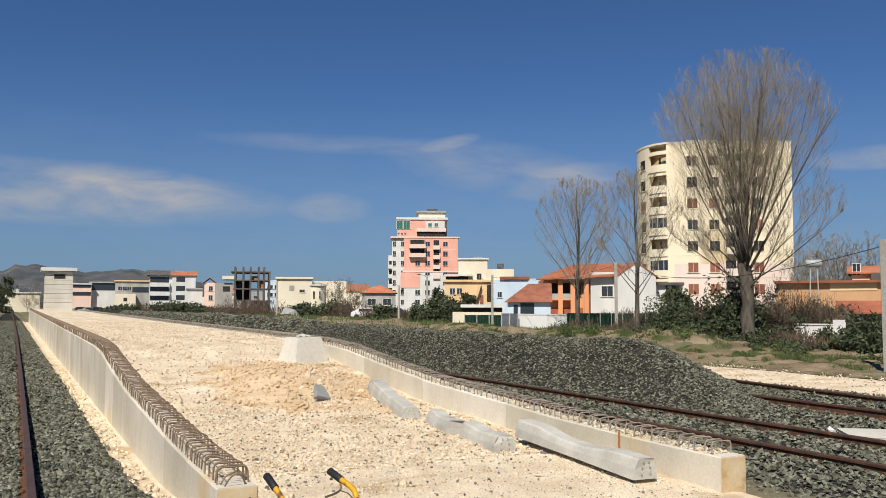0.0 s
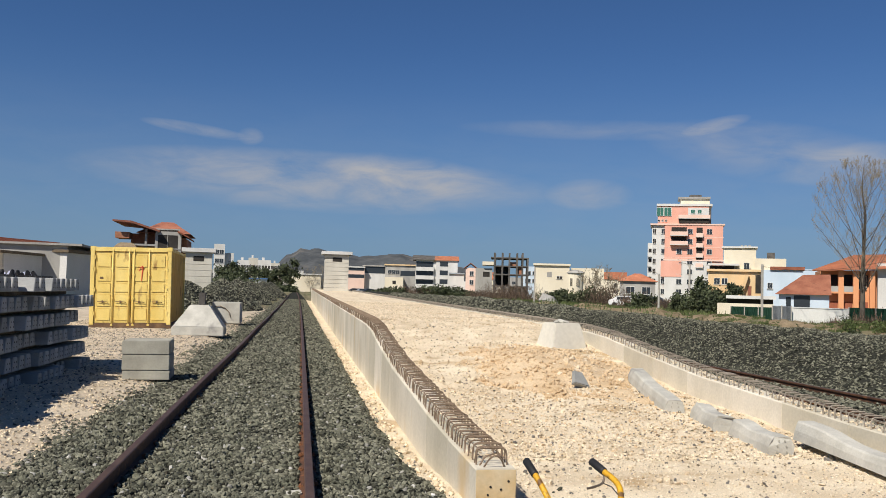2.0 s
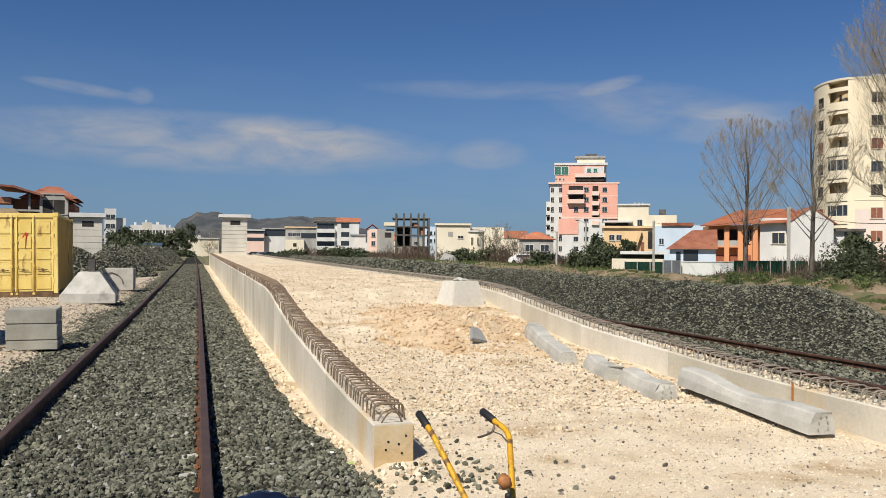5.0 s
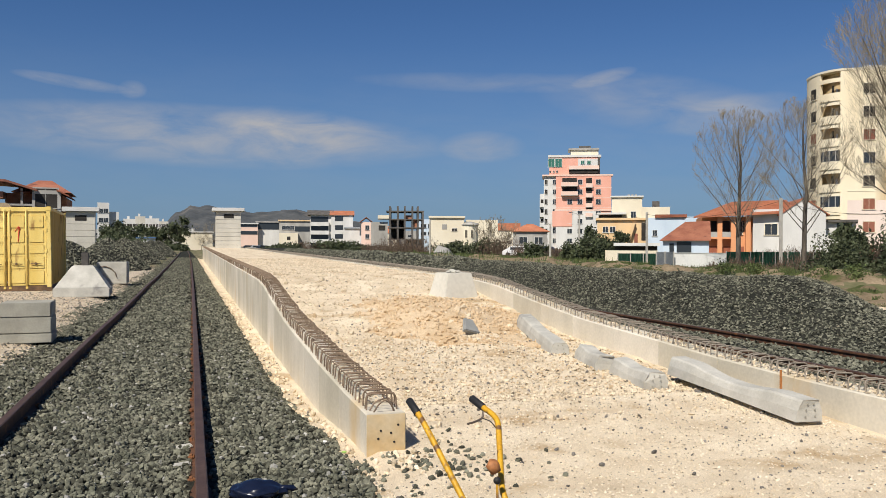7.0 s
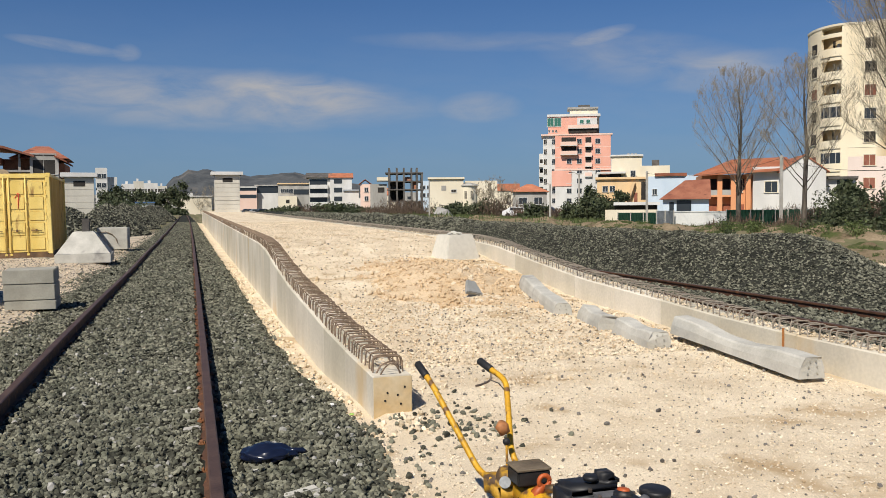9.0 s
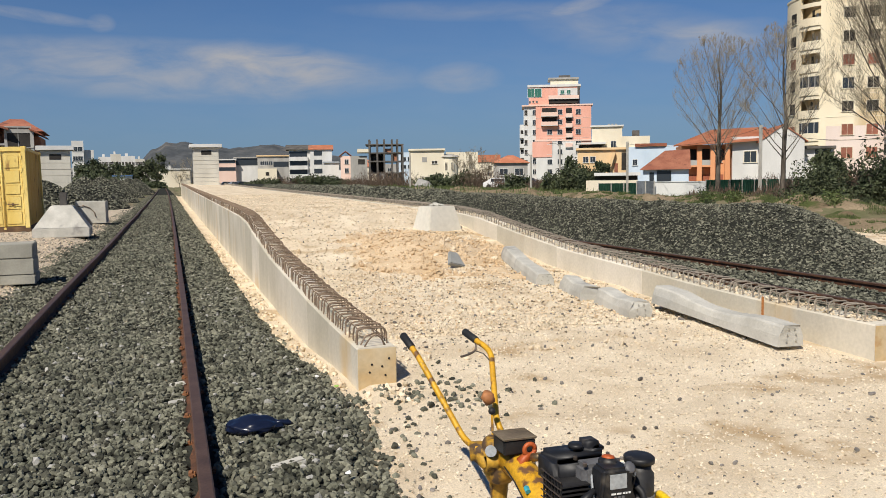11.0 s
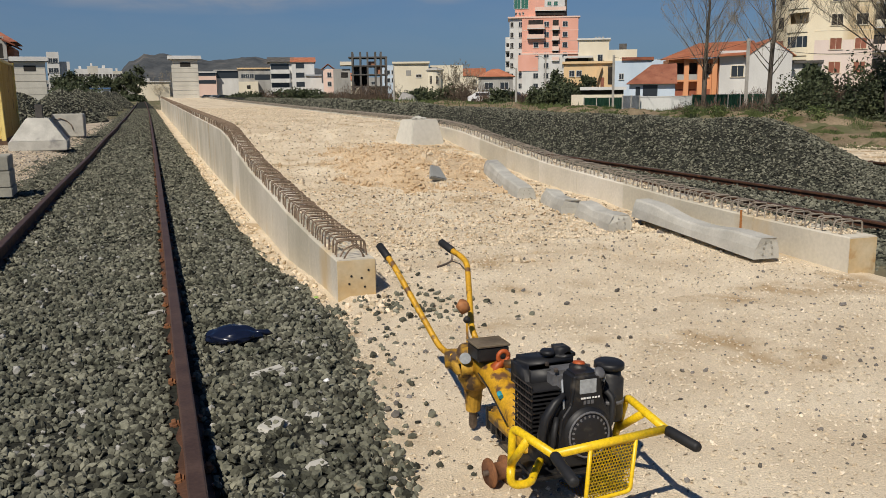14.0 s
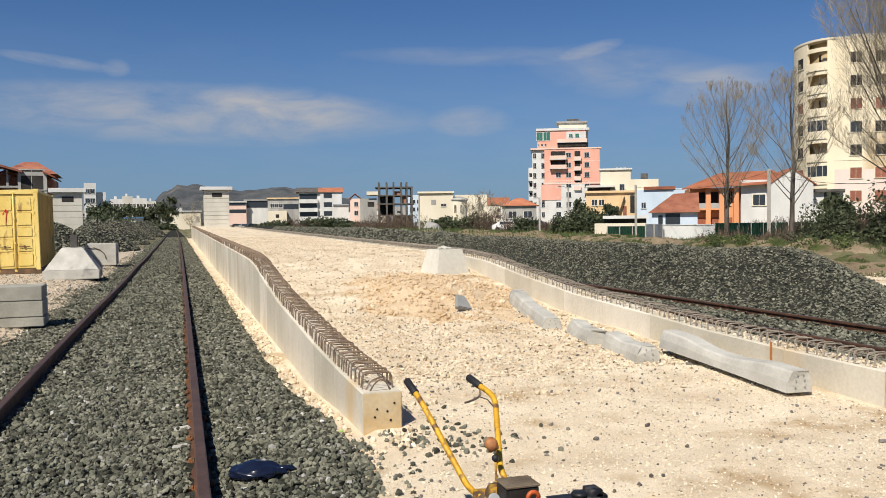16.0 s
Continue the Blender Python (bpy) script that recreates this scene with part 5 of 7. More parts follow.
def concrete_block():
    b = thing("concrete_slabs", pose(-2.46, 14.52, 0.165, 0, 0, 3), "stack of three grey concrete slabs", "slab stack")
    z = -0.03
    for i, (h, dx, mt) in enumerate(((0.15, 0.01, "slab"), (0.245, 0.0, "slab"), (0.215, -0.008, "slab"))):
        part("slab", boxed(-0.36 + dx, -0.38, z, 0.35 + dx, 0.38, z + h - 0.004, bevel=0.012), M[mt], b)
        z += h
    return b


concrete_block()
for i, (x, y, a, s) in enumerate(((-2.97, 25.95, 2, 1.0), (-2.85, 34.2, 0, 0.95))):
    f = thing("mast_footing", pose(x, y, 0.18, 0, 0, a), "precast concrete mast footing with a sloping top" if i == 0 else "precast concrete footing block with a modelled shadow crescent", "footing")
    if i == 0:
        part("base", boxed(-0.72, -0.70, 0, 0.72, 0.70, 0.26, bevel=0.02), M["pale_concrete"], f)
        part("shaft", frustum(bmesh.new(), 0.70, 0.68, 0.27, 0.27, 0.25, 0.86, 0.02), M["pale_concrete"], f)
        part("stub", boxed(-0.05, -0.10, 0.84, 0.14, 0.12, 1.22, bevel=0.012), M["dark_frame"], f, "dark stub post")
    else:
        part("base", boxed(-0.55, -0.6, 0, 0.5, 0.6, 0.80, bevel=0.02), M["pale_concrete"], f)
        # thin dark tube added in place of a crescent of shadow
        part("lifting_loop", tubed([(-0.45, -0.63, 0.62), (-0.25, -0.63, 0.66), (-0.05, -0.63, 0.58), (0.1, -0.63, 0.42), (0.14, -0.63, 0.25)], 0.014, 8), M["rebar"], f, "thin dark tube standing in for a crescent of shadow")


def sleeper_stack():
    bm = bmesh.new()
    prism(bm, [(-0.138, 0), (0.138, 0), (0.122, 0.05), (0.076, 0.20), (-0.076, 0.20), (-0.122, 0.05)], Matrix.Identity(4), 2.4)
    bmesh.ops.bevel(bm, geom=bm.edges[:], offset=0.010, segments=1, affect='EDGES')
    proto = finish("stacked_sleeper", bm, M["sleeper"])
    tagged(proto, "new grey concrete railway sleeper in a tall stack", "sleeper", "stacked sleepers")
    hole = None
    for hx, hz in ((-0.06, 0.06), (0.06, 0.06), (-0.045, 0.13), (0.045, 0.13)):
        m = pose(hx, -0.001, hz)
        if hole is None:
            hole = part("wire_end", lathe(bmesh.new(), [(0.013, 0), (0.013, 0.003)], 6, pose(0, 0, 0, 90)), M["dark_frame"], proto, "dark end of a tension wire")
            hole.matrix_basis = m
        else:
            again(hole, proto, m)
    r = random.Random(2)
    first = True
    pitch = 0.272
    for k in range(6):
        shift, left = 0.0, 0
        for j in range(27):
            if left == 0:
                shift, left = r.uniform(-0.15, 0.13), r.choice((3, 4, 4, 5))
            left -= 1
            y = 16.15 - j * 0.285 + r.uniform(-0.006, 0.006)
            if k == 5 and j in (9, 18):
                continue
            x = -3.86 + shift + 0.035 * math.sin(k * 2.1)
            m = pose(x, y, 0.115 + k * pitch, 0, 0, 90 + r.uniform(-0.8, 0.8))
            if first:
                proto.matrix_basis, first = m, False
                ob = proto
            else:
                ob = copy_thing(proto, m)
            if k == 5:
                for xx in (0.47, 1.93):
                    if xx < 1:
                        cl = part("rail_clip", boxed(-0.05, xx - 0.05, 0.198, 0.05, xx + 0.05, 0.235, bevel=0.01), M["engine"], ob, "black rail fastening")
                        if 3 < j < 17:
                            for q in range(3):
                                m = pose(-0.05 + 0.05 * q, xx + 0.14 + 0.05 * ((j + q) % 3), 0.20, 8 * q, 10 - 9 * q, 35 * (j + q))
                                part("clip_cover", frustum(bmesh.new(), 0.032, 0.055, 0.018, 0.02, 0.0, 0.075 + 0.02 * ((j * q) % 3), 0.008), M["clip_plastic" if (j + q) % 3 else "engine"], ob, "pale plastic fastening" if (j + q) % 3 else "black plastic fastening").matrix_basis = m
    for k in range(1, 6):
        for x in (-4.25, -5.75):
            b = finish("batten", boxed(x - 0.04, 8.5, 0.115 + k * pitch - 0.069, x + 0.04, 16.3, 0.115 + k * pitch - 0.003, bevel=0.004), M["wood"])
            tagged(b, "grey wooden batten between layers of sleepers", "batten", "battens in the stack")
    for x in (-4.25, -5.75):
        b = finish("batten", boxed(x - 0.05, 8.5, 0.07, x + 0.05, 16.3, 0.113, bevel=0.004), M["wood"])
        tagged(b, "wooden batten under the stack of sleepers", "batten", "battens in the stack")


sleeper_stack()



# ---- buildings ----
class House:
    """A building whose front runs from one bearing to another, as seen from the track; x along the front, y back, z up."""

    def __init__(self, name, az0, az1, d0, d1, label, category="building", group="", swing=0.0):
        a, b = Vector((*polar(az0, d0), 0)), Vector((*polar(az1, d1), 0))
        self.w = (b - a).length
        yaw = math.atan2(b.y - a.y, b.x - a.x) + radians(swing)
        self.ob = thing(name, Matrix.Translation(a) @ Matrix.Rotation(yaw, 4, 'Z'), label, category, group)
        self.meshes = {}

    def wall(self, u0, u1, y0, y1, z0, z1, m, name="wall", label=""):
        return part(name, boxed(u0 * self.w, y0, z0, u1 * self.w, y1, z1), M[m], self.ob, label)

    def window(self, u, z, w, h, pane="glass", rim="white_wall", y=0.0, sill=True, face=0.0, x=None):
        key = (w, h, pane, rim, sill)
        m = pose(u * self.w if x is None else x, y, z, 0, 0, face)
        t = max(0.05, 0.06 * w)
        if key in self.meshes:
            fr, pn = self.meshes[key]
            f = again(fr, self.ob, m)
            again(pn, f, Matrix.Identity(4))
            return f
        bm = bmesh.new()
        for a in ((-w / 2 - t, -0.06, 0, -w / 2, 0.0, h), (w / 2, -0.06, 0, w / 2 + t, 0.0, h), (-w / 2 - t, -0.06, h, w / 2 + t, 0.0, h + t), (-0.02, -0.05, 0, 0.02, -0.01, h)):
            box(bm, *a)
        if sill:
            box(bm, -w / 2 - 2 * t, -0.14, -0.08, w / 2 + 2 * t, 0.0, 0)
        f = part("window", bm, M[rim], self.ob)
        f.matrix_basis = m
        p = part("pane", boxed(-w / 2, -0.03, 0, w / 2, -0.006, h), M[pane], f)
        self.meshes[key] = (f, p)
        return f

    def balcony(self, u0, u1, z, out, m="white_wall", h=0.95, y=0.0, hole=True, ceil=2.55):
        x0, x1 = u0 * self.w, u1 * self.w
        bm = box(bmesh.new(), x0, y - out, z - 0.18, x1, y, z)
        b = part("balcony", bm, M["white_wall"] if m != "white_wall" else M[m], self.ob)
        bm = box(bmesh.new(), x0, y - out, z, x1, y - out + 0.12, z + h)
        box(bm, x0, y - out + 0.12, z, x0 + 0.12, y, z + h)
        box(bm, x1 - 0.12, y - out + 0.12, z, x1, y, z + h)
        part("parapet", bm, M[m], b)
        if hole:
            part("door_opening", boxed(x0 + 0.2 * (x1 - x0), y - 0.02, z, x1 - 0.2 * (x1 - x0), y - 0.004, z + ceil * 0.85), M["dark_in"], b, "dark balcony door")
        return b

    def gable(self, u0, u1, y0, y1, z0, z1, m, over=0.4, along="x", name="roof"):
        """A pitched roof with rows of tiles."""
        x0, x1 = u0 * self.w - over, u1 * self.w + over
        y0, y1 = y0 - over, y1 + over
        bm = bmesh.new()
        n = 10
        line = []
        for i in range(2 * n + 1):
            t = i / n
            rise = 1 - abs(1 - t)
            line.append((t / 2, z0 + (z1 - z0) * rise - (0.0 if i in (0, 2 * n) else 0.03)))
            if i != n:
                line.append((t / 2 + (0.004 if i < n else -0.004), z0 + (z1 - z0) * rise + 0.05))
        line.sort(key=lambda p: p[0])
        outline = line + [(1.0, z0 - 0.12), (0.5, z1 - 0.14), (0.0, z0 - 0.12)]
        if along == "x":
            pts = [(y0 + (y1 - y0) * a, b) for a, b in outline]
            prism(bm, pts, Matrix.Translation((x1, 0, 0)) @ Matrix.Rotation(radians(90), 4, 'Z'), x1 - x0)
        else:
            prism(bm, [(x0 + (x1 - x0) * a, b) for a, b in outline], Matrix.Translation((0, y0, 0)), y1 - y0)
        return part(name, bm, M[m], self.ob)

    def gable_end(self, u0, u1, y, z0, z1, m, thick=0.2):
        x0, x1 = u0 * self.w, u1 * self.w
        return part("gable_wall", prism(bmesh.new(), [(x0, z0), (x1, z0), ((x0 + x1) / 2, z1)], Matrix.Translation((0, y, 0)), thick), M[m], self.ob)

    def hip(self, u0, u1, y0, y1, z0, z1, m, over=0.4):
        x0, x1, y0, y1 = u0 * self.w - over, u1 * self.w + over, y0 - over, y1 + over
        k = min(x1 - x0, y1 - y0) * 0.42
        bm = frustum(bmesh.new(), (x1 - x0) / 2, (y1 - y0) / 2, (x1 - x0) / 2 - k, (y1 - y0) / 2 - k, 0, z1 - z0, 0.02)
        bmesh.ops.translate(bm, vec=((x0 + x1) / 2, (y0 + y1) / 2, z0), verts=bm.verts[:])
        return part("roof", bm, M[m], self.ob)


def beige_tower():
    h = House("apartment_tower", 39.45, 48.83, 134.0, 139.5, "eight-storey cream apartment tower with a curved corner and brown shutters", "apartment block")
    top, fl = 27.2, 3.28
    z_low = top - 1.15 - fl * 5.4
    u = lambda px: (px - 1127) / 278.0
    xc, ax, by = u(1190) * h.w, u(1190) * h.w - u(1138.5) * h.w, 7.5

    def bow(deg, inset=0.0):
        """A point of the curved corner: 0 degrees where it meets the front, 90 at the side."""
        a = radians(deg)
        return xc - (ax - inset) * math.sin(a), by - (by - inset) * math.cos(a)

    def strip(d0, d1, inset, thick, z0, z1, n=10):
        outer = [bow(d0 + (d1 - d0) * i / n, inset) for i in range(n + 1)]
        inner = [bow(d0 + (d1 - d0) * i / n, inset + thick) for i in range(n + 1)]
        bm = bmesh.new()
        lo = [bm.verts.new((x, y, z0)) for x, y in outer + inner[::-1]]
        hi = [bm.verts.new((x, y, z1)) for x, y in outer + inner[::-1]]
        bm.faces.new(lo[::-1])
        bm.faces.new(hi)
        for i in range(len(lo)):
            j = (i + 1) % len(lo)
            bm.faces.new((lo[i], lo[j], hi[j], hi[i]))
        bmesh.ops.recalc_face_normals(bm, faces=bm.faces[:])
        return bm
    D0, D1 = 13.0, 49.0
    for z0, z1, m, nm, lab in ((z_low, top - 0.3, "beige_wall", "wall", ""), (-0.5, z_low, "blush_wall", "lower_wall", "pale pink lower storeys")):
        part(nm, boxed(xc, 0, z0, h.w, 15, z1), M[m], h.ob, lab)
        part("corner_wall", strip(0, D0, 0, 0.5, z0, z1, 4), M["beige_wall"], h.ob, "stained ochre corner wall")
        part("corner_wall", strip(D1, 90, 0, 0.5, z0, z1), M["beige_wall"], h.ob)
        # recessed core: its shade is put into the darker beige
        part("corner_core", strip(0, 90, 1.5, 1.2, z0, z1, 14), M["shaded_beige_wall"], h.ob, "wall behind the balconies, recess shade put into its darker beige")
    part("parapet", boxed(xc, -0.08, top - 0.3, h.w + 0.05, 15.1, top), M["cream_wall"], h.ob)
    part("parapet", strip(0, 90, -0.08, 1.9, top - 0.3, top, 16), M["cream_wall"], h.ob)
    h.wall(u(1225), u(1272), 3, 9, top, top + 0.55, "roof_grey", "roof_hut")
    part("roof_panel", boxed(u(1222) * h.w, 2.6, top + 0.55, u(1282) * h.w, 9.4, top + 0.75), M["white_wall"], h.ob, "white sheet roof of the rooftop hut")
    # one letter a window: d open and dark, s closed shutter, g glazed
    for i, row in enumerate(("ddd", "ddd", "ssg", "gds", "ddd", "sss", "sss", "sds")):
        zc = top - 0.95 - fl * (i + 0.62)
        for px, k in zip((1224, 1263.5, 1342.5), row):
            h.window(u(px), zc - 0.75, 1.5, 1.5, {"d": "dark_in", "s": "shutter", "g": "glass"}[k], "cream_wall", 0.0)
        m = "blush_wall" if i >= 5 else "cream_wall"
        h.wall(u(1283), u(1319), -0.05, 0.02, zc - 1.1, zc + 1.05, "dark_in", "loggia", "near-black panel for the shade in a balcony recess")
        h.wall(u(1301), u(1303), -0.12, 0.0, zc - 1.1, zc + 1.05, m, "loggia_post")
        h.balcony(u(1282), u(1320), zc - 1.15, 1.0, m, 0.95, 0.0, False)
        # curved balcony: floor, parapet, lintel, door and window behind
        b = part("round_balcony", strip(D0, D1, 0, 1.6, zc - 1.45, zc - 1.28), M["cream_wall"], h.ob, "curved cream balcony")
        part("parapet", strip(D0, D1, -0.15, 0.22, zc - 1.55, zc - 0.38), M["beige_wall" if i < 6 else "blush_wall"], b)
        part("lintel", strip(D0, D1, 0.0, 0.25, zc + 1.15, zc + 1.73), M["beige_wall"], b)
        if i in (3, 5):
            part("glazing", strip(D0 + 1, D1 - 1, 0.02, 0.05, zc - 0.38, zc + 1.15), M["glass"], b, "closed-in grey glazing")
            for dg in (20, 31, 42):
                part("mullion", strip(dg, dg + 1.5, -0.02, 0.1, zc - 0.38, zc + 1.15, 1), M["grey_wall"], b)
        else:
            part("balcony_door", strip(30, 36, 1.44, 0.1, zc - 1.28, zc + 0.9, 2), M["dark_in"], b, "dark balcony door")
            part("curtain", strip(20, 25, 1.40, 0.1, zc - 1.28, zc + 0.4, 2), M["white_wall"], b, "pale washing on the balcony")
        part("corner_window", strip(58, 71, -0.03, 0.1, zc - 0.8, zc + 0.75, 3), M["shutter" if i in (2, 5, 6) else "dark_in"], h.ob, "narrow window on the curved corner")
        part("window_sill", strip(56, 73, -0.12, 0.2, zc - 0.9, zc - 0.8, 3), M["cream_wall"], h.ob)
        part("band", boxed(xc, -0.04, zc - 1.50, h.w, 0.0, zc - 1.43), M["cream_wall"], h.ob)
    return h


beige_tower()


def pink_tower():
    h = House("pink_tower", 22.80, 27.48, 250, 252, "stepped salmon-pink apartment tower with white balconies", "apartment block", swing=-4)
    u = lambda px: (px - 686) / 124.0
    zz = lambda py: 1.68 + 250 * (540.5 - py) / 1512.0
    fl = 2.95
    h.wall(u(714), u(809), 0, 14, -0.5, zz(416), "pink_wall")
    h.wall(u(693), u(714), 0.6, 13, -0.5, zz(416), "white_wall", "side_wall", "white side wing")
    h.wall(u(686), u(700), 2.0, 11, -0.5, zz(448), "white_wall", "side_wing")
    h.wall(u(702), u(790), 1.5, 13, zz(416), zz(382), "pink_wall", "upper_wall")
    h.wall(u(700), u(792), 1.2, 13.2, zz(384), zz(380), "white_wall", "cornice")
    h.wall(u(740), u(788), 3.5, 11, zz(382), zz(370), "cream_wall", "penthouse")
    h.wall(u(736), u(789), 3.0, 11.5, zz(370), zz(367), "roof_grey", "penthouse_roof")
    h.wall(u(755), u(775), 5, 8, zz(367), zz(362), "dark_frame", "water_tanks", "dark rooftop tanks")
    h.wall(u(752), u(786), 1.1, 2, zz(401), zz(387), "white_wall", "white_panel")
    # dark strip painting the shade on the upper storey's right side
    h.wall(u(786), u(790), 1.3, 12, zz(416), zz(382), "dark_frame", "shaded_side")
    # near-black slab stands in for shade on the terrace
    h.wall(u(737), u(786), 0.4, 2, zz(413), zz(403), "dark_in", "terrace_shade", "near-black panel for the shade on the terrace")
    h.balcony(u(736), u(788), zz(405), 1.6, "pink_pale", 0.9, 1.5, False)
    h.wall(u(690), u(812), -0.15, 14, zz(417.5), zz(415), "pink_pale", "cornice")
    h.wall(u(714), u(790), -0.25, 0, -0.5, zz(477), "white_wall", "lower_front", "white lower storeys")
    h.wall(u(708), u(742), -0.4, -0.02, zz(506), zz(479), "pink_wall", "lower_panel")
    h.wall(u(712), u(812), -0.35, 0, zz(478.5), zz(476), "pink_pale", "band")
    for i in range(7):
        z = zz(428 + 17.2 * i)
        for px in (738, 755.5, 787):
            if px == 738 and i < 2:
                continue
            h.window(u(px), z - 0.7, 1.3, 1.35, "glass", "white_wall", -0.02 if i < 3 else -0.27)
        h.window(u(711.5), z - 0.7, 0.9, 1.4, "glass", "white_wall", 0.58)
        h.window(u(697), z - 0.7, 0.8, 1.4, "dark_in", "white_wall", 0.58)
        if i < 4:
            h.wall(u(766), u(776), -0.04, 0.03, z - 1.2, z + 1.1, "dark_in", "loggia", "near-black panel for the shade in a balcony recess")
            h.balcony(u(765), u(777), z - 1.5, 0.9, "pink_pale", 1.0, 0, False)
            part("band", boxed(u(714) * h.w, -0.03, z - 1.75, h.w, 0.0, z - 1.62), M["pink_pale"], h.ob)
        if i >= 2:
            h.balcony(u(686), u(694), z - 1.4, 1.2, "white_wall", 1.0, 2.0, True)
    for py in (431, 447):
        h.balcony(u(723), u(752), zz(py + 4), 1.4, "pink_pale", 1.0, 0, False)
        h.wall(u(725), u(750), -0.04, 0.02, zz(py + 2), zz(py - 10), "dark_in", "loggia", "near-black panel for the shade in a balcony recess")
    for px in (706.5, 718):
        h.window(u(px), zz(401), 1.9 if px < 710 else 2.0, 2.4, "green_glass", "white_wall", 1.5)
    for px in (760, 771):
        h.window(u(px), zz(396.5), 1.0, 1.0, "green_glass", "white_wall", 1.08)
    for px in (704, 710, 716):
        h.window(u(px), zz(411), 0.5, 0.6, "dark_in", "white_wall", 1.5)
    return h


pink_tower()


def orange_house():
    d = 112.0
    h = House("two_storey_house", 32.70, 40.36, 110, 112, "two-storey house, orange front, white gable and terracotta roof", "house")
    u = lambda px: (px - 950) / 209.0
    zz = lambda py: 1.68 + d * 0.97 * (541 - py) / 1512.0
    h.wall(u(962), u(1046), 0.9, 9, -0.5, zz(490), "orange_wall")
    h.wall(u(1046), u(1090), 0.0, 9, -0.5, zz(478), "white_wall", "side_wall", "white rendered wall")
    h.wall(u(1090), u(1158), -1.2, 9, -0.5, zz(486), "white_wall", "gable_block", "white rendered gable wall")
    h.gable_end(u(1090), u(1158), -1.2, zz(486), zz(461), "white_wall", 10)
    h.gable(u(1088), u(1160), -1.1, 8.6, zz(488), zz(459), "tiles", 0.25, "y")
    # long mono-pitch roof over the front
    x0, x1 = u(948) * h.w, u(1112) * h.w
    bm = bmesh.new()
    rows = []
    for i in range(15):
        a = i / 14
        y = -0.9 + 6.4 * a
        zl, zr = zz(491) + (zz(462) - zz(491)) * a, zz(483) + (zz(459) - zz(483)) * a
        for lift in ((-0.12, 0.06) if i == 0 else (0.0, 0.06)):
            rows.append([bm.verts.new(p) for p in ((x0 + 5 * a, y, zl + lift), (x1, y, zr + lift))])
    for a, b in zip(rows, rows[1:]):
        bm.faces.new((a[0], a[1], b[1], b[0]))
    bmesh.ops.recalc_face_normals(bm, faces=bm.faces[:])
    part("roof", bm, M["tiles"], h.ob)
    for px in (966, 992, 1014, 1038):
        h.wall(u(px - 4), u(px + 4), -0.2, 0.3, -0.5, zz(490), "orange_wall", "column")
    for a, b in ((971, 988), (996, 1010), (1018, 1033)):
        h.wall(u(a), u(b), 0.84, 0.88, zz(516), zz(497), "dark_in", "upper_opening", "dark veranda opening")
        h.wall(u(a), u(b), 0.84, 0.88, zz(556), zz(541), "old_tiles", "lower_opening", "dark red door opening")
    h.wall(u(970), u(1012), -0.15, 0.85, zz(528), zz(525), "orange_wall", "veranda_floor")
    h.wall(u(970), u(1012), -0.12, -0.02, zz(525), zz(516), "grey_wall", "railing", "grey veranda railing")
    h.window(u(1075), zz(521), 1.4, 1.3, "glass", "cream_wall", 0.0)
    h.window(u(1023), zz(520), 1.0, 1.5, "glass", "cream_wall", 0.88)
    a = House("annex", 40.36, 42.11, 113, 113, "small white flat-roofed annex beside the house", "house")
    a.wall(0, 1, 0, 6, -0.5, zz(500), "white_wall")
    a.wall(-0.02, 1.06, -0.6, 6.3, zz(500), zz(496), "dark_frame", "roof", "dark overhanging roof edge")
    a.window(0.58, zz(522), 1.3, 1.5, "glass", "white_wall")
    return h


orange_house()


def simple(name, px0, px1, d, label, wall, zt, depth=8, rows=(), cols=(), size=(1.3, 1.3), roof=None, rz=0, pane="glass", slab=None, category="house", swing=0.0, along="x"):
    h = House(name, px0, px1, d, d, label, category, "houses beyond the railway", swing)
    h.wall(0, 1, 0, depth, -0.5, zt, wall)
    for z in rows:
        for c in cols:
            h.window(c, z, size[0], size[1], pane, "white_wall")
    if roof == "hip":
        h.hip(0, 1, 0, depth, zt, rz, "tiles")
    elif roof == "old":
        h.gable(0, 1, 0, depth, zt, rz, "old_tiles", 0.4, along)
    elif roof == "gable":
        h.gable(0, 1, 0, depth, zt, rz, "tiles", 0.4, along)
    elif slab:
        h.wall(-0.03, 1.03, -0.4, depth + 0.4, zt, zt + 0.35, slab, "roof_slab")
    return h


h = simple("cream_block", 26.57, 31.22, 190, "cream flat-roofed apartment house with terraces", "cream_wall", 7.8, 10, (), (), category="house")
h.wall(0.2, 0.62, 1, 9, 7.8, 12.39, "cream_wall", "upper_storey")
h.wall(0.6, 1.0, 0.5, 9, 7.8, 10.22, "cream_wall", "side_storey")
h.wall(0.18, 0.64, 0.6, 9.5, 12.39, 12.72, "white_wall", "roof_slab")
h.wall(0.0, 0.4, -1.2, 1, 8.6, 9.0, "white_wall", "terrace_slab")
h.wall(0.02, 0.34, -0.3, 0.02, 7.0, 8.5, "dark_in", "terrace_opening", "near-black panel for the shaded terrace behind railings")
h.window(0.5, 7.6, 1.0, 1.6, "glass")
for k in range(3):
    h.wall(0.42 + 0.05 * k, 0.45 + 0.05 * k, 2, 3, 12.72, 13.06, "grey_wall", "roof_tank")
h.wall(0.76, 0.86, 2, 3, 10.22, 11.53, "dark_frame", "solar_heater", "dark rooftop solar heater")
h = simple("apricot_house", 26.57, 29.86, 140, "apricot two-storey house with outside stairs", "apricot_wall", 5.87, 8, (3.9,), (0.16, 0.3), (0.8, 0.9), slab="apricot_wall")
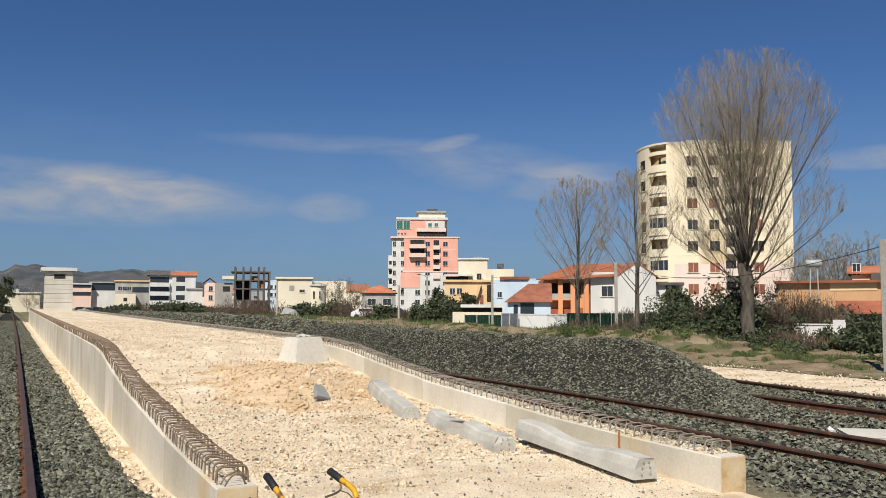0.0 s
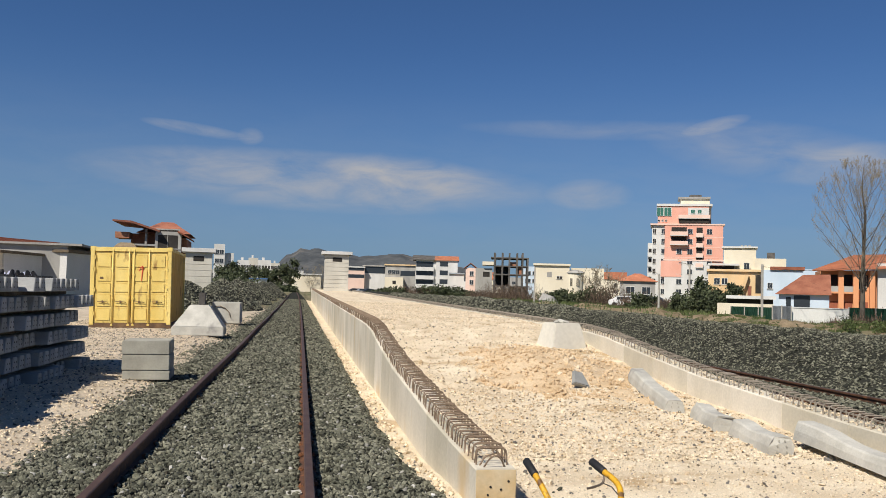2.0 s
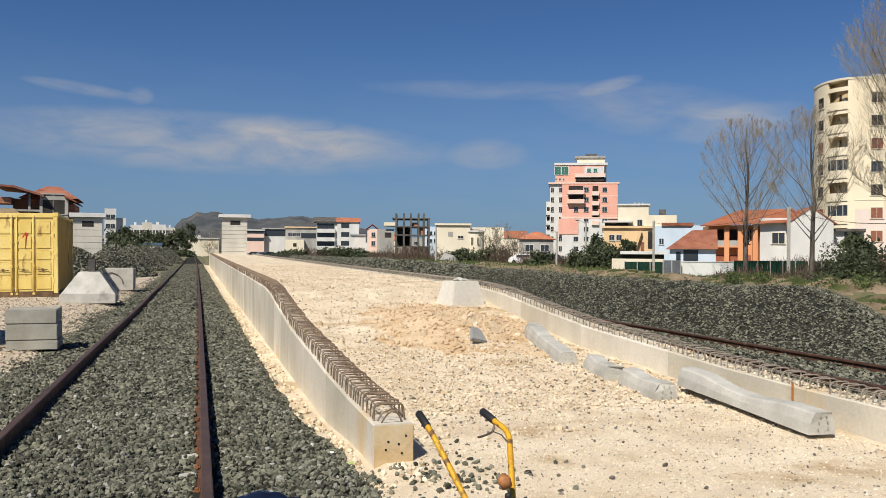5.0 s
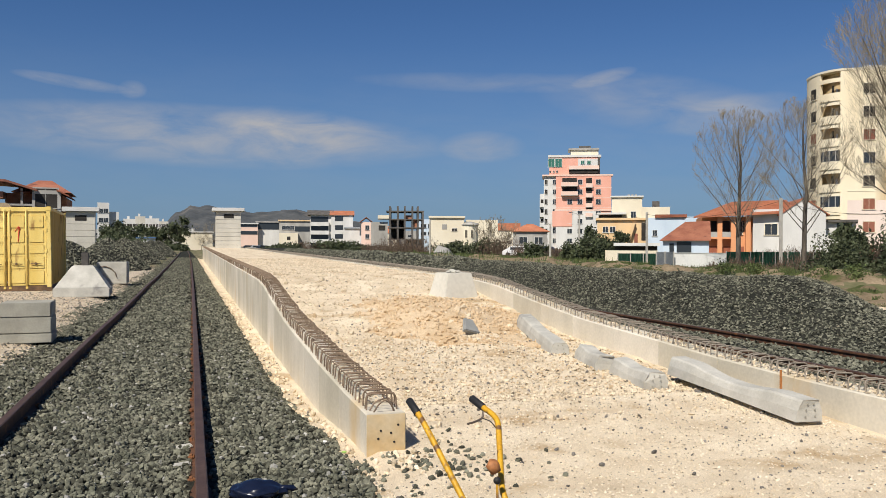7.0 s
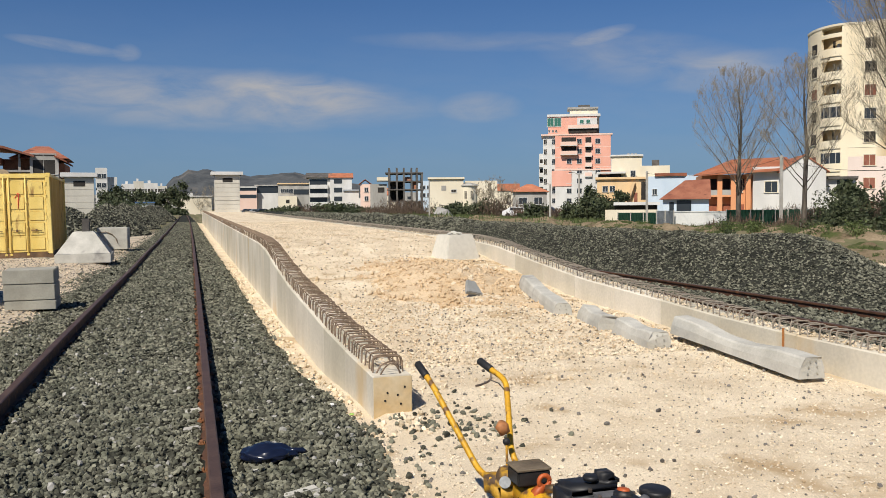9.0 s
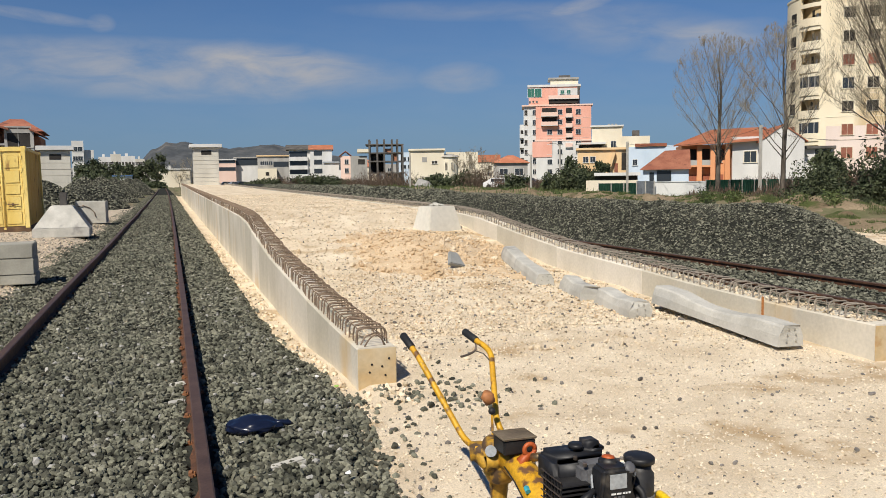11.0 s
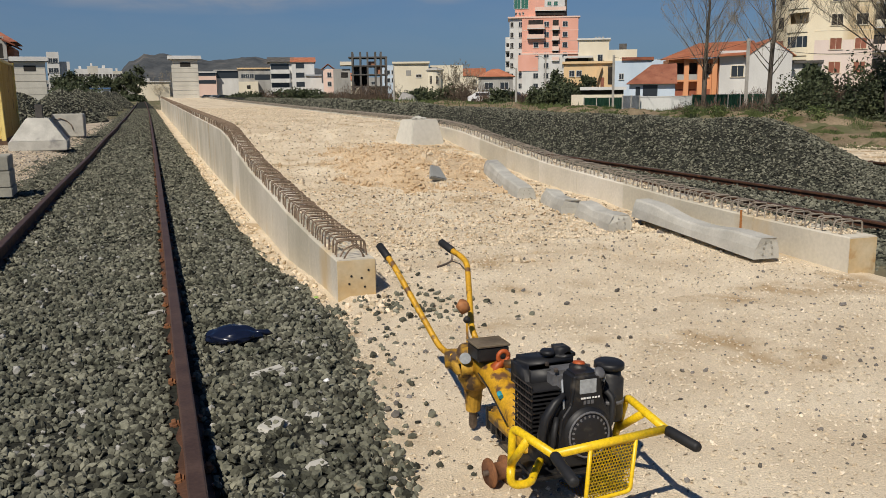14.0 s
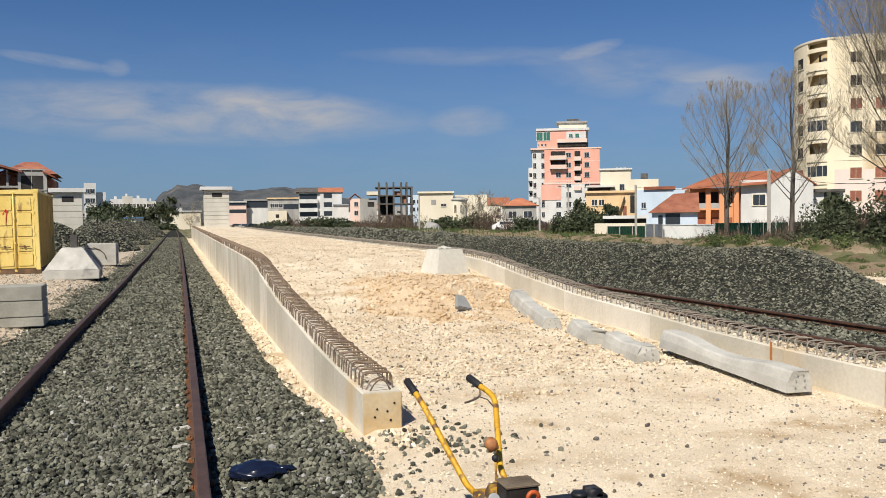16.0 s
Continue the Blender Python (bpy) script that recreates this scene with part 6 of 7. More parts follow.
h.wall(0.72, 0.79, -0.04, 0, 1.0, 3.7, "shutter", "door", "brown door")
h.wall(0.86, 1.0, -0.05, 0, 2.6, 5.4, "dark_in", "opening", "dark porch opening")
part("outside_stair", prism(bmesh.new(), [(4.2, 1.2), (4.7, 1.2), (6.0, 5.4), (5.5, 5.4)], Matrix.Translation((0, -0.9, 0)), 0.8), M["apricot_wall"], h.ob)
h = simple("pale_blue_house", 29.78, 32.13, 128, "pale blue house with a red mono-pitch roof edge", "blue_wall", 5.85, 7, (3.2,), (0.2,), (0.6, 0.8))
h.wall(0.2, 1.05, -0.3, 5, 5.85, 6.29, "old_tiles", "roof", "dark red roof edge")
simple("pale_house", 32.13, 33.03, 150, "pale blue-grey house wall between roofs", "blue_wall", 6.73, 7)
h = simple("low_red_roof_house", 30.75, 33.6, 98, "low pale blue house under a dark terracotta roof", "blue_wall", 2.35, 6)
bm = bmesh.new()
foot = [bm.verts.new(p) for p in ((-0.4, -0.5, 2.3), (h.w + 0.2, -0.5, 2.3), (h.w + 0.2, 6.5, 2.3), (-0.4, 6.5, 2.3))]
ridge = [bm.verts.new(p) for p in ((h.w * 0.48, 3.0, 4.45), (h.w + 0.2, 3.0, 4.55))]
for f in ((0, 1, 5, 4), (1, 2, 5), (2, 3, 4, 5), (3, 0, 4), (3, 2, 1, 0)):
    bm.faces.new([(foot + ridge)[i] for i in f])
bmesh.ops.recalc_face_normals(bm, faces=bm.faces[:])
part("roof", bm, M["dull_tiles"], h.ob, "weathered half-hipped tile roof")
h.wall(0.3, 0.62, -0.03, 0, 1.0, 2.2, "glass", "window", "wide dark window")
h.wall(0.14, 0.24, -0.03, 0, 0.9, 2.0, "glass", "window", "dark window")
# solid near-black box: the shade under the open roof is its colour
h = simple("shed_roof", 27.66, 30.38, 80, "open shed with a white sheet roof", "dark_in", 1.68, 4)
h.wall(-0.02, 1.06, -0.8, 4, 1.68, 1.96, "white_wall", "sheet_roof", "white sheet roof")
simple("red_roof_house", 21.02, 23.28, 130, "low grey house with a red tiled hip roof", "grey_wall", 3.85, 8, (2.0,), (0.3, 0.75), (1.2, 1.0), roof="hip", rz=5.05)
# far row beyond the platform
h = simple("white_block", 7.54, 9.00, 230, "white four-storey block with long balconies", "white_wall", 9.87, 11, category="apartment block")
for i in range(4):
    z = 9.87 - 1.9 - 2.28 * i
    h.wall(0.02, 0.8, -0.05, 0.0, z - 0.1, z + 1.35, "glass", "ribbon_window", "dark ribbon window")
    h.balcony(0.0, 0.84, z - 0.95, 1.2, "white_wall", 0.85, 0, False)
h.gable(-0.1, 1.0, -0.5, 10, 9.87, 11.23, "dark_frame", 0.3, "x")
h = simple("white_block_wing", 8.89, 10.34, 229, "white rendered block wing with a tiled roof", "white_wall", 9.81, 11, category="apartment block", roof="gable", rz=11.16)
for i in range(4):
    h.wall(0.18, 0.55, -0.04, 0, 7.55 - 2.35 * i + 0.6, 8.91 - 2.35 * i + 0.5, "glass", "window", "dark window")
simple("white_lean_to", 9.78, 10.78, 222, "low white rendered house", "white_wall", 6.05, 6, slab="sheet")
simple("narrow_pink_house", 10.89, 11.55, 215, "narrow pinkish house with a terracotta roof", "pink_pale", 7.58, 8, (3.4, 5.6), (0.6,), (0.9, 1.1), roof="gable", rz=8.85, along="y")
h = simple("grey_shell_house", 11.55, 12.65, 205, "grey unfinished house with an upper terrace", "grey_wall", 7.29, 8)
h.wall(0.4, 1.1, -1, 8, 8.10, 8.90, "cream_wall", "roof_slab")
h.wall(0.45, 0.85, -0.05, 0, 5.29, 6.49, "dark_in", "opening", "dark opening")


def skeleton():
    h = House("concrete_shell", 12.54, 15.13, 190, 190, "unfinished dark concrete building frame with brick infill", "building shell")
    zs = [-0.5, 3.16, 5.74, 7.59, 9.43]
    for i, z in enumerate(zs[1:]):
        u0, u1 = (0.05, 1.0) if i < 2 else ((0.08, 0.95) if i == 2 else (0.0, 0.98))
        h.wall(u0, u1, 0, 9, z - 0.25, z, "dark_frame", "floor_slab")
    for a in (0.1, 0.3, 0.48, 0.68, 0.82, 0.95):
        for y in (0.05, 4.4, 8.6):
            part("column", boxed(a * h.w - 0.2, y, -0.5, a * h.w + 0.2, y + 0.4, zs[4] + (1.0 if (a * 100) % 20 < 11 else 0.0)), M["dark_frame"], h.ob)
    h.wall(0.5, 0.66, 1.0, 1.2, zs[3], zs[4] - 1.0, "brickwork", "infill", "red brick infill")
    h.wall(0.70, 0.80, 0.6, 0.8, zs[2], zs[3], "brickwork", "infill", "red brick infill")
    h.wall(0.1, 0.46, 5, 5.2, zs[2], zs[3], "dark_frame", "infill")
    h.wall(0.5, 0.98, 3, 3.2, -0.5, zs[1], "grey_wall", "infill")
    # near-black sheet for the shade deep inside the shell
    h.wall(0.1, 0.5, 6, 6.2, zs[1], zs[2], "dark_in", "infill")


skeleton()
simple("blue_grey_block", 14.70, 15.87, 235, "blue-grey block behind the concrete frame", "blue_wall", 8.93, 8, (4.5, 6.6), (0.3, 0.7), (1.4, 1.0))
h = simple("cream_villa", 15.45, 17.76, 170, "cream flat-roofed villa with a round corner tower", "cream_wall", 7.22, 9, slab="cream_wall")
h.wall(0.36, 0.5, -0.04, 0, 4.94, 5.92, "grey_wall", "slanted_opening", "grey opening")
h.window(0.72, 4.61, 1.0, 0.5, "dark_in")
part("round_tower", lathe(bmesh.new(), [(1.9, -0.5), (1.9, 5.88)], 20, pose(h.w + 0.9, 1.6, 0)), M["cream_wall"], h.ob, "round cream stair tower")
part("tower_roof", lathe(bmesh.new(), [(2.2, 5.88), (1.9, 6.20), (0.6, 6.53)], 20, pose(h.w + 0.9, 1.6, 0)), M["grey_wall"], h.ob)
for dx in (-0.5, 0.7):
    h.window(0, 3.30, 0.4, 1.5, "dark_in", "cream_wall", -0.25, False, 0, h.w + 0.9 + dx)
h = simple("cream_villa_wing", 17.87, 20.02, 178, "cream house wing behind the villa", "cream_wall", 7.07, 9)
h = simple("office_block", 2.89, 4.14, 260, "pale block with long window bands", "pink_pale", 7.91, 10, category="building", slab="white_wall")
for py in (506, 519):
    h.wall(0.02, 0.98, -0.05, 0, 6.35 + (510 - py) * 0.17, 7.39 + (510 - py) * 0.17, "glass", "ribbon_window", "dark ribbon window")
h = simple("office_block", 4.03, 5.62, 262, "low block with a dark glazed upper storey", "white_wall", 8.47, 10, category="building", slab="roof_grey")
h.wall(0.02, 0.98, -0.05, 0, 6.38, 8.47, "glass", "ribbon_window", "dark glazed band")
h = simple("workshop_block", 5.51, 7.54, 250, "ochre-grey workshop block with window bands", "grey_wall", 8.63, 10, (6.15,), (0.15, 0.28, 0.41), (1.1, 1.1), category="building", slab="apricot_wall")
h.wall(0.5, 0.98, -0.05, 0, 5.65, 7.14, "glass", "ribbon_window", "dark glazed band")
h.wall(0.0, 0.6, -3, -0.1, -0.5, 5.16, "cream_wall", "front_wing")
h.wall(0.25, 0.36, -3.05, -3, 3.17, 4.16, "dark_in", "door")
h = simple("long_white_shed", -0.66, 1.28, 300, "long low cream shed with a white roof", "cream_wall", 5.88, 12, slab="white_wall", category="shed")
for k in range(14):
    a = 9.78 + k * 1.9
    simple("distant_house", a, a + 1.2 + 0.5 * (k % 3), 330 + 17 * (k % 4), "distant house beyond the gardens", ("white_wall", "cream_wall", "grey_wall", "pink_pale")[k % 4], 5.5 + 1.3 * (k % 3), 9, (2.5, 5.2), (0.25, 0.7), (1.4, 1.2), roof=("gable" if k % 2 else None), rz=8.5 + 1.3 * (k % 3))
for k in range(16):
    a = -24 + k * 1.55
    simple("distant_block", a, a + 0.9 + 0.35 * (k % 3), 520 + 25 * (k % 3), "distant pale apartment block", ("white_wall", "cream_wall", "grey_wall")[k % 3], 9 + 4.5 * ((k * 7) % 4) * (1 if k < 9 else 0.5), 12, (4, 7.5), (0.2, 0.5, 0.8), (2, 1.6), category="apartment block")

# right-hand gardens
h = simple("orange_bungalow", 47.72, 53.86, 78, "low orange rendered house with a flat roof, browned for shadow", "shaded_orange_wall", 3.77, 8)
h.wall(-0.02, 1.05, -0.5, 8.3, 3.77, 3.97, "old_tiles", "roof_edge", "dark red roof edge")
h.wall(0.5, 0.92, -0.06, 0, 3.13, 3.80, "apricot_wall", "front_panel")
h = simple("apricot_upper_house", 52.03, 54.10, 84, "small apricot house with a tiled roof", "apricot_wall", 4.83, 6, (4.6,), (0.12,), (0.6, 1.0), roof="gable", rz=5.54)
# the shed's shade comes from its dark colour
h.wall(0.5, 1.2, -0.8, -0.1, 4.12, 4.73, "dark_frame", "dark_shed", "shed with its shade put into a dark colour")
h = simple("tiled_shed", 51.42, 55.39, 52, "low shed with a weathered tiled roof", "dark_frame", 1.49, 4, roof="old", rz=2.12)
t = thing("water_tank", pose(*polar(49.90, 72), 4.65, 0, 0, -40), "white water tank on a thin stand", "tank")
part("tank", lathe(bmesh.new(), [(0.2, -0.6), (0.3, -0.52), (0.3, 0.52), (0.2, 0.6)], 18, pose(0, 0, 0.48, 0, 90, 0)), M["plate"], t, "", True)
for sx in (-0.4, 0.4):
    part("leg", tubed([(sx, 0, -0.6 - 4.65), (sx * 0.6, 0, 0.25)], 0.05, 6), M["pole"], t)


def garden_wall(az0, az1, d, zt, label, m, thick=0.25, cap=0.0):
    h = House("garden_wall", az0, az1, d, d, label, "wall", "garden walls")
    h.wall(0, 1, 0, thick, -0.3, zt, m)
    if cap:
        h.wall(-0.01, 1.01, -0.04, thick + 0.04, zt, zt + cap, "white_wall", "coping")
    return h


garden_wall(31.30, 34.61, 61, 1.17, "white rendered garden wall", "white_wall", cap=0.05)
w = garden_wall(48.58, 50.88, 37, 1.01, "white rendered garden wall with stains", "white_wall", cap=0.05)
w.wall(0.97, 1.28, -0.05, 0.3, -0.3, 1.22, "white_wall", "gate_pillar")
garden_wall(27.03, 27.93, 63, 1.35, "cream gate pillar wall", "cream_wall")
garden_wall(27.57, 30.38, 66, 1.33, "cream wall above the green gate", "cream_wall")


def fence(az0, az1, d, zt, label, m, n, group="garden fences"):
    h = House("fence", az0, az1, d, d, label, "fence", group)
    for i in range(n + 1):
        part("post", boxed(h.w * i / n - 0.03, -0.05, -0.3, h.w * i / n + 0.03, 0.02, zt + 0.04), M["pole"], h.ob)
    for i in range(n):
        k = 16
        top = [(h.w * (i + j / k) / n, 0.0 if j % 2 else 0.04) for j in range(k + 1)]
        bm = bmesh.new()
        rows = [(bm.verts.new((a, b, -0.3)), bm.verts.new((a, b, zt))) for a, b in top]
        for a, b in zip(rows, rows[1:]):
            bm.faces.new((a[0], b[0], b[1], a[1]))
        bmesh.ops.solidify(bm, geom=bm.faces[:], thickness=0.01)
        part("panel", bm, M[m], h.ob)
    return h


fence(27.84, 30.29, 62, 1.14, "dark green sheet-metal gate", "green_fence", 3)
fence(30.29, 31.39, 60.6, 1.27, "grey corrugated sheet fence", "sheet", 2)
fence(34.61, 40.43, 62, 1.29, "green mesh garden fence", "green_fence", 8)
fence(51.33, 54.56, 38, 0.99, "green garden fence among bushes", "green_fence", 5)


# ---- huts ----
def hut(x, y, w, zb, zt, yaw, label, window_u):
    h = thing("concrete_hut", pose(x, y, 0, 0, 0, yaw), label, "hut", "concrete huts beside the line")
    n = 9
    for i in range(n):
        a, b = zb + (zt - zb) * i / n, zb + (zt - zb) * (i + 1) / n
        part("course", boxed(-w / 2 - 0.004 * (i % 2), 0, a, w / 2, w * 0.9, b - 0.02, bevel=0.008), M["hut_wall"], h)
    part("roof", boxed(-w * 0.64, -w * 0.14, zt, w * 0.64, w * 1.05, zt + 0.36, bevel=0.02), M["white_wall"], h, "white flat overhanging roof slab")
    part("opening", boxed((window_u - 0.2) * w, -0.012, zt - 0.78, (window_u + 0.2) * w, -0.006, zt - 0.32), M["dark_in"], h, "dark window opening")
    return h


hut(3.75, 96.0, 2.65, 1.2, 5.33, 0, "tall white concrete signal hut on the platform", 0.02)
hut(-8.95, 77, 2.25, -0.3, 4.40, 5, "white concrete signal hut beside the gravel heaps", 0.0)
h = thing("low_annex", pose(-10.3, 76.5, 0, 0, 0, 5), "low white concrete boxes beside the hut", "annex")
part("box", boxed(-0.5, 0, -0.3, 0.55, 1.5, 1.5, bevel=0.02), M["white_wall"], h)
part("box", boxed(2.55, 0, -0.3, 3.2, 1.2, 1.4, bevel=0.02), M["white_wall"], h)

# ---- left-hand buildings ----
h = House("station_shed", -18.22, -14.41, 69, 66, "white rendered shed with a wide flat roof", "shed")
h.wall(0.03, 1, 0, 10, -0.3, 3.58, "white_wall")
h.wall(-0.06, 1.04, -0.2, 11, 3.60, 3.80, "wood", "roof_slab", "brown-edged roof slab")
# shaded side of the white shed, its shade put into a grey wall
h = House("station_wing", -14.41, -12.79, 66.2, 79, "shed wing greyed for shade, with a row of dark windows", "shed")
h.wall(0, 1, 0, 9, -0.3, 4.09, "grey_wall")
h.wall(-0.02, 1.1, -1.0, 9, 4.09, 4.24, "roof_grey", "roof_slab")
for k in range(5):
    h.window(0.12 + 0.17 * k, 2.37, 1.0, 3.37 - 2.37, "glass", "grey_wall", 0.0, False)
h = House("porch_building", -24.49, -18.12, 65, 61, "white building with a deep porch and columns", "building")
h.wall(-0.1, 1, 0.7, 10, -0.3, 3.28, "white_wall")
h.wall(-0.1, 1.02, -0.12, 10.5, 3.28, 3.46, "wood", "roof_slab")
for a in (0.05, 0.30, 0.50, 0.72, 0.86, 0.98):
    h.wall(a - 0.018, a + 0.018, 0, 0.5, -0.3, 3.28, "cream_wall", "column")
h.wall(0.22, 0.45, 0.62, 0.68, 2.69, 3.16, "apricot_wall", "panel")
h.wall(0.76, 0.84, 0.62, 0.68, 0.5, 2.58, "dark_in", "doorway", "dark doorway")
h.wall(0.52, 0.58, 0.62, 0.68, 2.69, 3.04, "dark_in", "window", "dark window")
h = House("long_hall", -20.87, -12.79, 88, 105, "long hall with a dark red metal roof", "hall")
h.wall(0, 1, 0, 12, -0.3, 4.64, "cream_wall")
h.gable(0.1, 1.0, -0.5, 12, 4.82, 6.05, "old_tiles", 0.6, "x")
h.wall(0.68, 0.86, -1.2, 0, 4.64, 5.35, "cream_wall", "dormer_wall")
# wing in shade, painted by a dark wall colour
h.wall(0.0, 0.16, -2, 6, -0.3, 4.95, "dark_frame", "dark_wing", "wing with its shade put into a dark wall colour")
t = thing("solar_heater", pose(*polar(-20.17, 84), 4.81, 0, 0, 12), "rooftop solar heater with a white tank", "heater")
part("tank", lathe(bmesh.new(), [(0.2, -0.6), (0.28, -0.52), (0.28, 0.52), (0.2, 0.6)], 16, pose(0.1, 0, 0.6, 0, 90, 0)), M["white_wall"], t, "white water tank", True)
part("panel", boxed(-0.1, -0.9, -0.35, 2.0, -0.8, 0.5), M["glass"], t, "dark glass collector")
part("stand", boxed(-0.9, -0.4, -4.2, 1.9, 0.3, -0.25), M["dark_frame"], t)
h = House("apartment_block", -21.85, -18.75, 340, 350, "white apartment block with rows of balconies", "apartment block", swing=3)
h.wall(0, 1, 0, 14, -0.5, 26.4, "white_wall")
h.wall(0.3, 0.45, 4, 9, 26.4, 28.0, "white_wall", "stair_head")
for i in range(6):
    z = 26.4 - 2.3 - 2.9 * i
    for c in (0.05, 0.2, 0.36, 0.47, 0.6, 0.74, 0.9):
        h.window(c, z - 0.4, 1.1, 1.4, "dark_in", "white_wall", 0.0, False)
    for c in (0.12, 0.28, 0.53, 0.68, 0.97):
        h.balcony(c - 0.055, c + 0.055, z - 0.95, 1.3, ("white_wall", "hut_wall")[i % 2], 0.9, 0, True)
h.wall(0.07, 0.26, -1.4, -1.32, 18.7, 20.4, "sheet", "awning", "blue-grey awning")
# block in shade, given by the grey of its walls
h = simple("grey_apartment_block", -25.44, -22.17, 128, "apartment block with its shade put into grey walls", "grey_wall", 12.07, 12, category="apartment block")
for i in range(4):
    for c in (0.3, 0.6, 0.88):
        h.window(c, 10.42 - 2.6 * i, 1.3, 1.3, "glass")


def brick_house():
    h = House("brick_house", -11.03, -7.80, 84, 84, "unfinished red brick house with a tiled hip roof", "house", swing=-6)
    zz = lambda py: 1.645 + 84 * (507.0 - py) / 1512.0
    w = h.w
    h.wall(0.02, 0.55, 2.2, 8, -0.3, zz(424), "brickwork", "shaded_wall", "raw brick wall behind the balcony")
    h.wall(0.55, 1.0, 0, 8, -0.3, zz(425), "brickwork", "brick_wall", "raw red brick wall")
    h.wall(0.55, 1.0, -0.06, 0.1, zz(427), zz(421), "grey_wall", "ring_beam")
    h.wall(0.96, 1.02, -0.08, 0.3, -0.3, zz(424), "grey_wall", "column")
    h.wall(0.53, 0.58, -0.08, 0.3, -0.3, zz(424), "grey_wall", "column")
    h.wall(0.33, 0.37, 0.2, 0.5, -0.3, zz(418), "grey_wall", "column")
    h.wall(-0.04, 0.56, 0, 8, zz(446), zz(443), "grey_wall", "floor_slab")
    h.wall(-0.22, 0.04, 0.1, 3, zz(434), zz(424), "brickwork", "balcony_end", "brick balcony end")
    h.window(0.76, zz(449), 1.9, 1.7, "dark_in", "grey_wall")
    h.wall(0.48, 0.56, 2.1, 2.18, zz(455), zz(438), "dark_in", "opening")
    # left roof: thin sloping slab; right roof: tiled pyramid
    bm = prism(bmesh.new(), [(-0.25 * w, zz(405)), (-0.25 * w, zz(407.5)), (0.1 * w, zz(409.5)), (0.62 * w, zz(423)), (0.62 * w, zz(420)), (0.1 * w, zz(406))], Matrix.Translation((0, -0.8, 0)), 8)
    part("sloping_slab", bm, M["shutter"], h.ob, "thin brown sloping roof slab")
    bm = frustum(bmesh.new(), 0.52 * w, 3.9, 0.12 * w, 0.4, 0, zz(401) - zz(424), 0.02)
    bmesh.ops.translate(bm, vec=(0.68 * w, 4.0, zz(424)), verts=bm.verts[:])
    part("tiled_roof", bm, M["dull_tiles"], h.ob, "dull terracotta hip roof")
    bm = prism(bmesh.new(), [(0.95 * w, zz(422)), (1.17 * w, zz(431)), (1.17 * w, zz(429)), (0.95 * w, zz(419))], Matrix.Translation((0, -0.4, 0)), 8)
    part("side_eave", bm, M["old_tiles"], h.ob)
    h.wall(1.0, 1.12, 0.8, 7, -0.3, zz(432), "brickwork", "side_wall", "raw brick side wall")
    part("rubble_mound", frustum(bmesh.new(), 1.3, 1.0, 0.6, 0.4, zz(456), zz(442), 0.1), M["earth"], h.ob)


brick_house()
for k, (az_, wd_, zt_) in enumerate(((-4.15, 0.75, 12.5), (-3.45, 0.62, 13.6), (-2.85, 0.85, 12.8), (-2.0, 0.55, 11.6))):
    h = simple("far_apartment_row", az_, az_ + wd_, 380, "far pale apartment row with dark balconies", ("white_wall", "hut_wall")[k % 2], zt_, 12, (), (), category="apartment block")
    for z in (3.4, 6.2, 9.0):
        for c in (0.14, 0.38, 0.62, 0.86):
            h.window(c, z, 0.9, 1.4, "dark_in", "white_wall", 0.0, False)
    h.wall(0.3, 0.5, 3, 6, zt_, zt_ + 1.2, "white_wall", "stair_head")
h = simple("far_white_tower", -5.65, -4.97, 300, "far white stepped apartment tower", "white_wall", 15.39, 10, (6, 9, 12), (0.3, 0.7), (1.4, 1.4), category="apartment block")
h = simple("far_white_tower", -5.08, -4.40, 302, "far white stepped apartment tower", "white_wall", 12.49, 10, (4, 6.5), (0.3, 0.7), (1.4, 1.4), category="apartment block")
simple("far_blue_shed", -3.37, -2.23, 230, "low far shed with a blue roof", "white_wall", 3.3, 8, slab="blue_sheet", category="shed")

# ---- hills on the horizon ----


RIDGE = [(-30, 10), (-8, 8), (-2.8, 14), (-1.8, 36), (-0.9, 62), (0.0, 75), (1.2, 72), (2.6, 68), (3.8, 63), (4.8, 65), (6.4, 74), (7.8, 69), (9.2, 57), (10.6, 48), (12.6, 36), (15, 24), (24, 16), (40, 8)]


def hill_height(x, y):
    a = math.degrees(math.atan2(x, y))
    d = math.hypot(x, y)
    prof = lerp_rows(RIDGE, a)
    prof *= 1.0 + 0.07 * rough_noise(a, 0, 1.7, 1) + 0.04 * rough_noise(a, 0, 6.0, 2)
    return prof * fade(1250, 1600, d) * (1 - fade(1700, 2300, d)) + 4 * rough_noise(x, y, 0.012, 2) * fade(1250, 1500, d) - 2


sheet("hills", spread(-900, 1300, 260), spread(1200, 2300, 24), hill_height, M["hill"], "structure", "low wooded hills along the horizon", "hills")


# ---- poles and cables ----
def utility_pole(x, y, zb, zt, label, r=0.13, arm=True, square=False):
    p = thing("utility_pole", pose(x, y, zb), label, "pole", "utility poles")
    hgt = zt - zb
    if square:
        part("shaft", boxed(-r, -r, -0.3, r, r, hgt, bevel=0.02), M["pole"], p)
    else:
        part("shaft", tubed([(0, 0, -0.3), (0, 0, hgt)], [r, r * 0.7], 10), M["pole"], p)
    if arm:
        part("lamp_arm", tubed(bend([(0, 0, hgt - 0.2), (-0.35, 0, hgt + 0.15), (-0.9, 0, hgt + 0.2)], 0.2, 4), 0.03, 6), M["pole"], p)
        part("lamp_head", boxed(-1.15, -0.08, hgt + 0.15, -0.8, 0.08, hgt + 0.24, bevel=0.02), M["grille"], p)
    return p


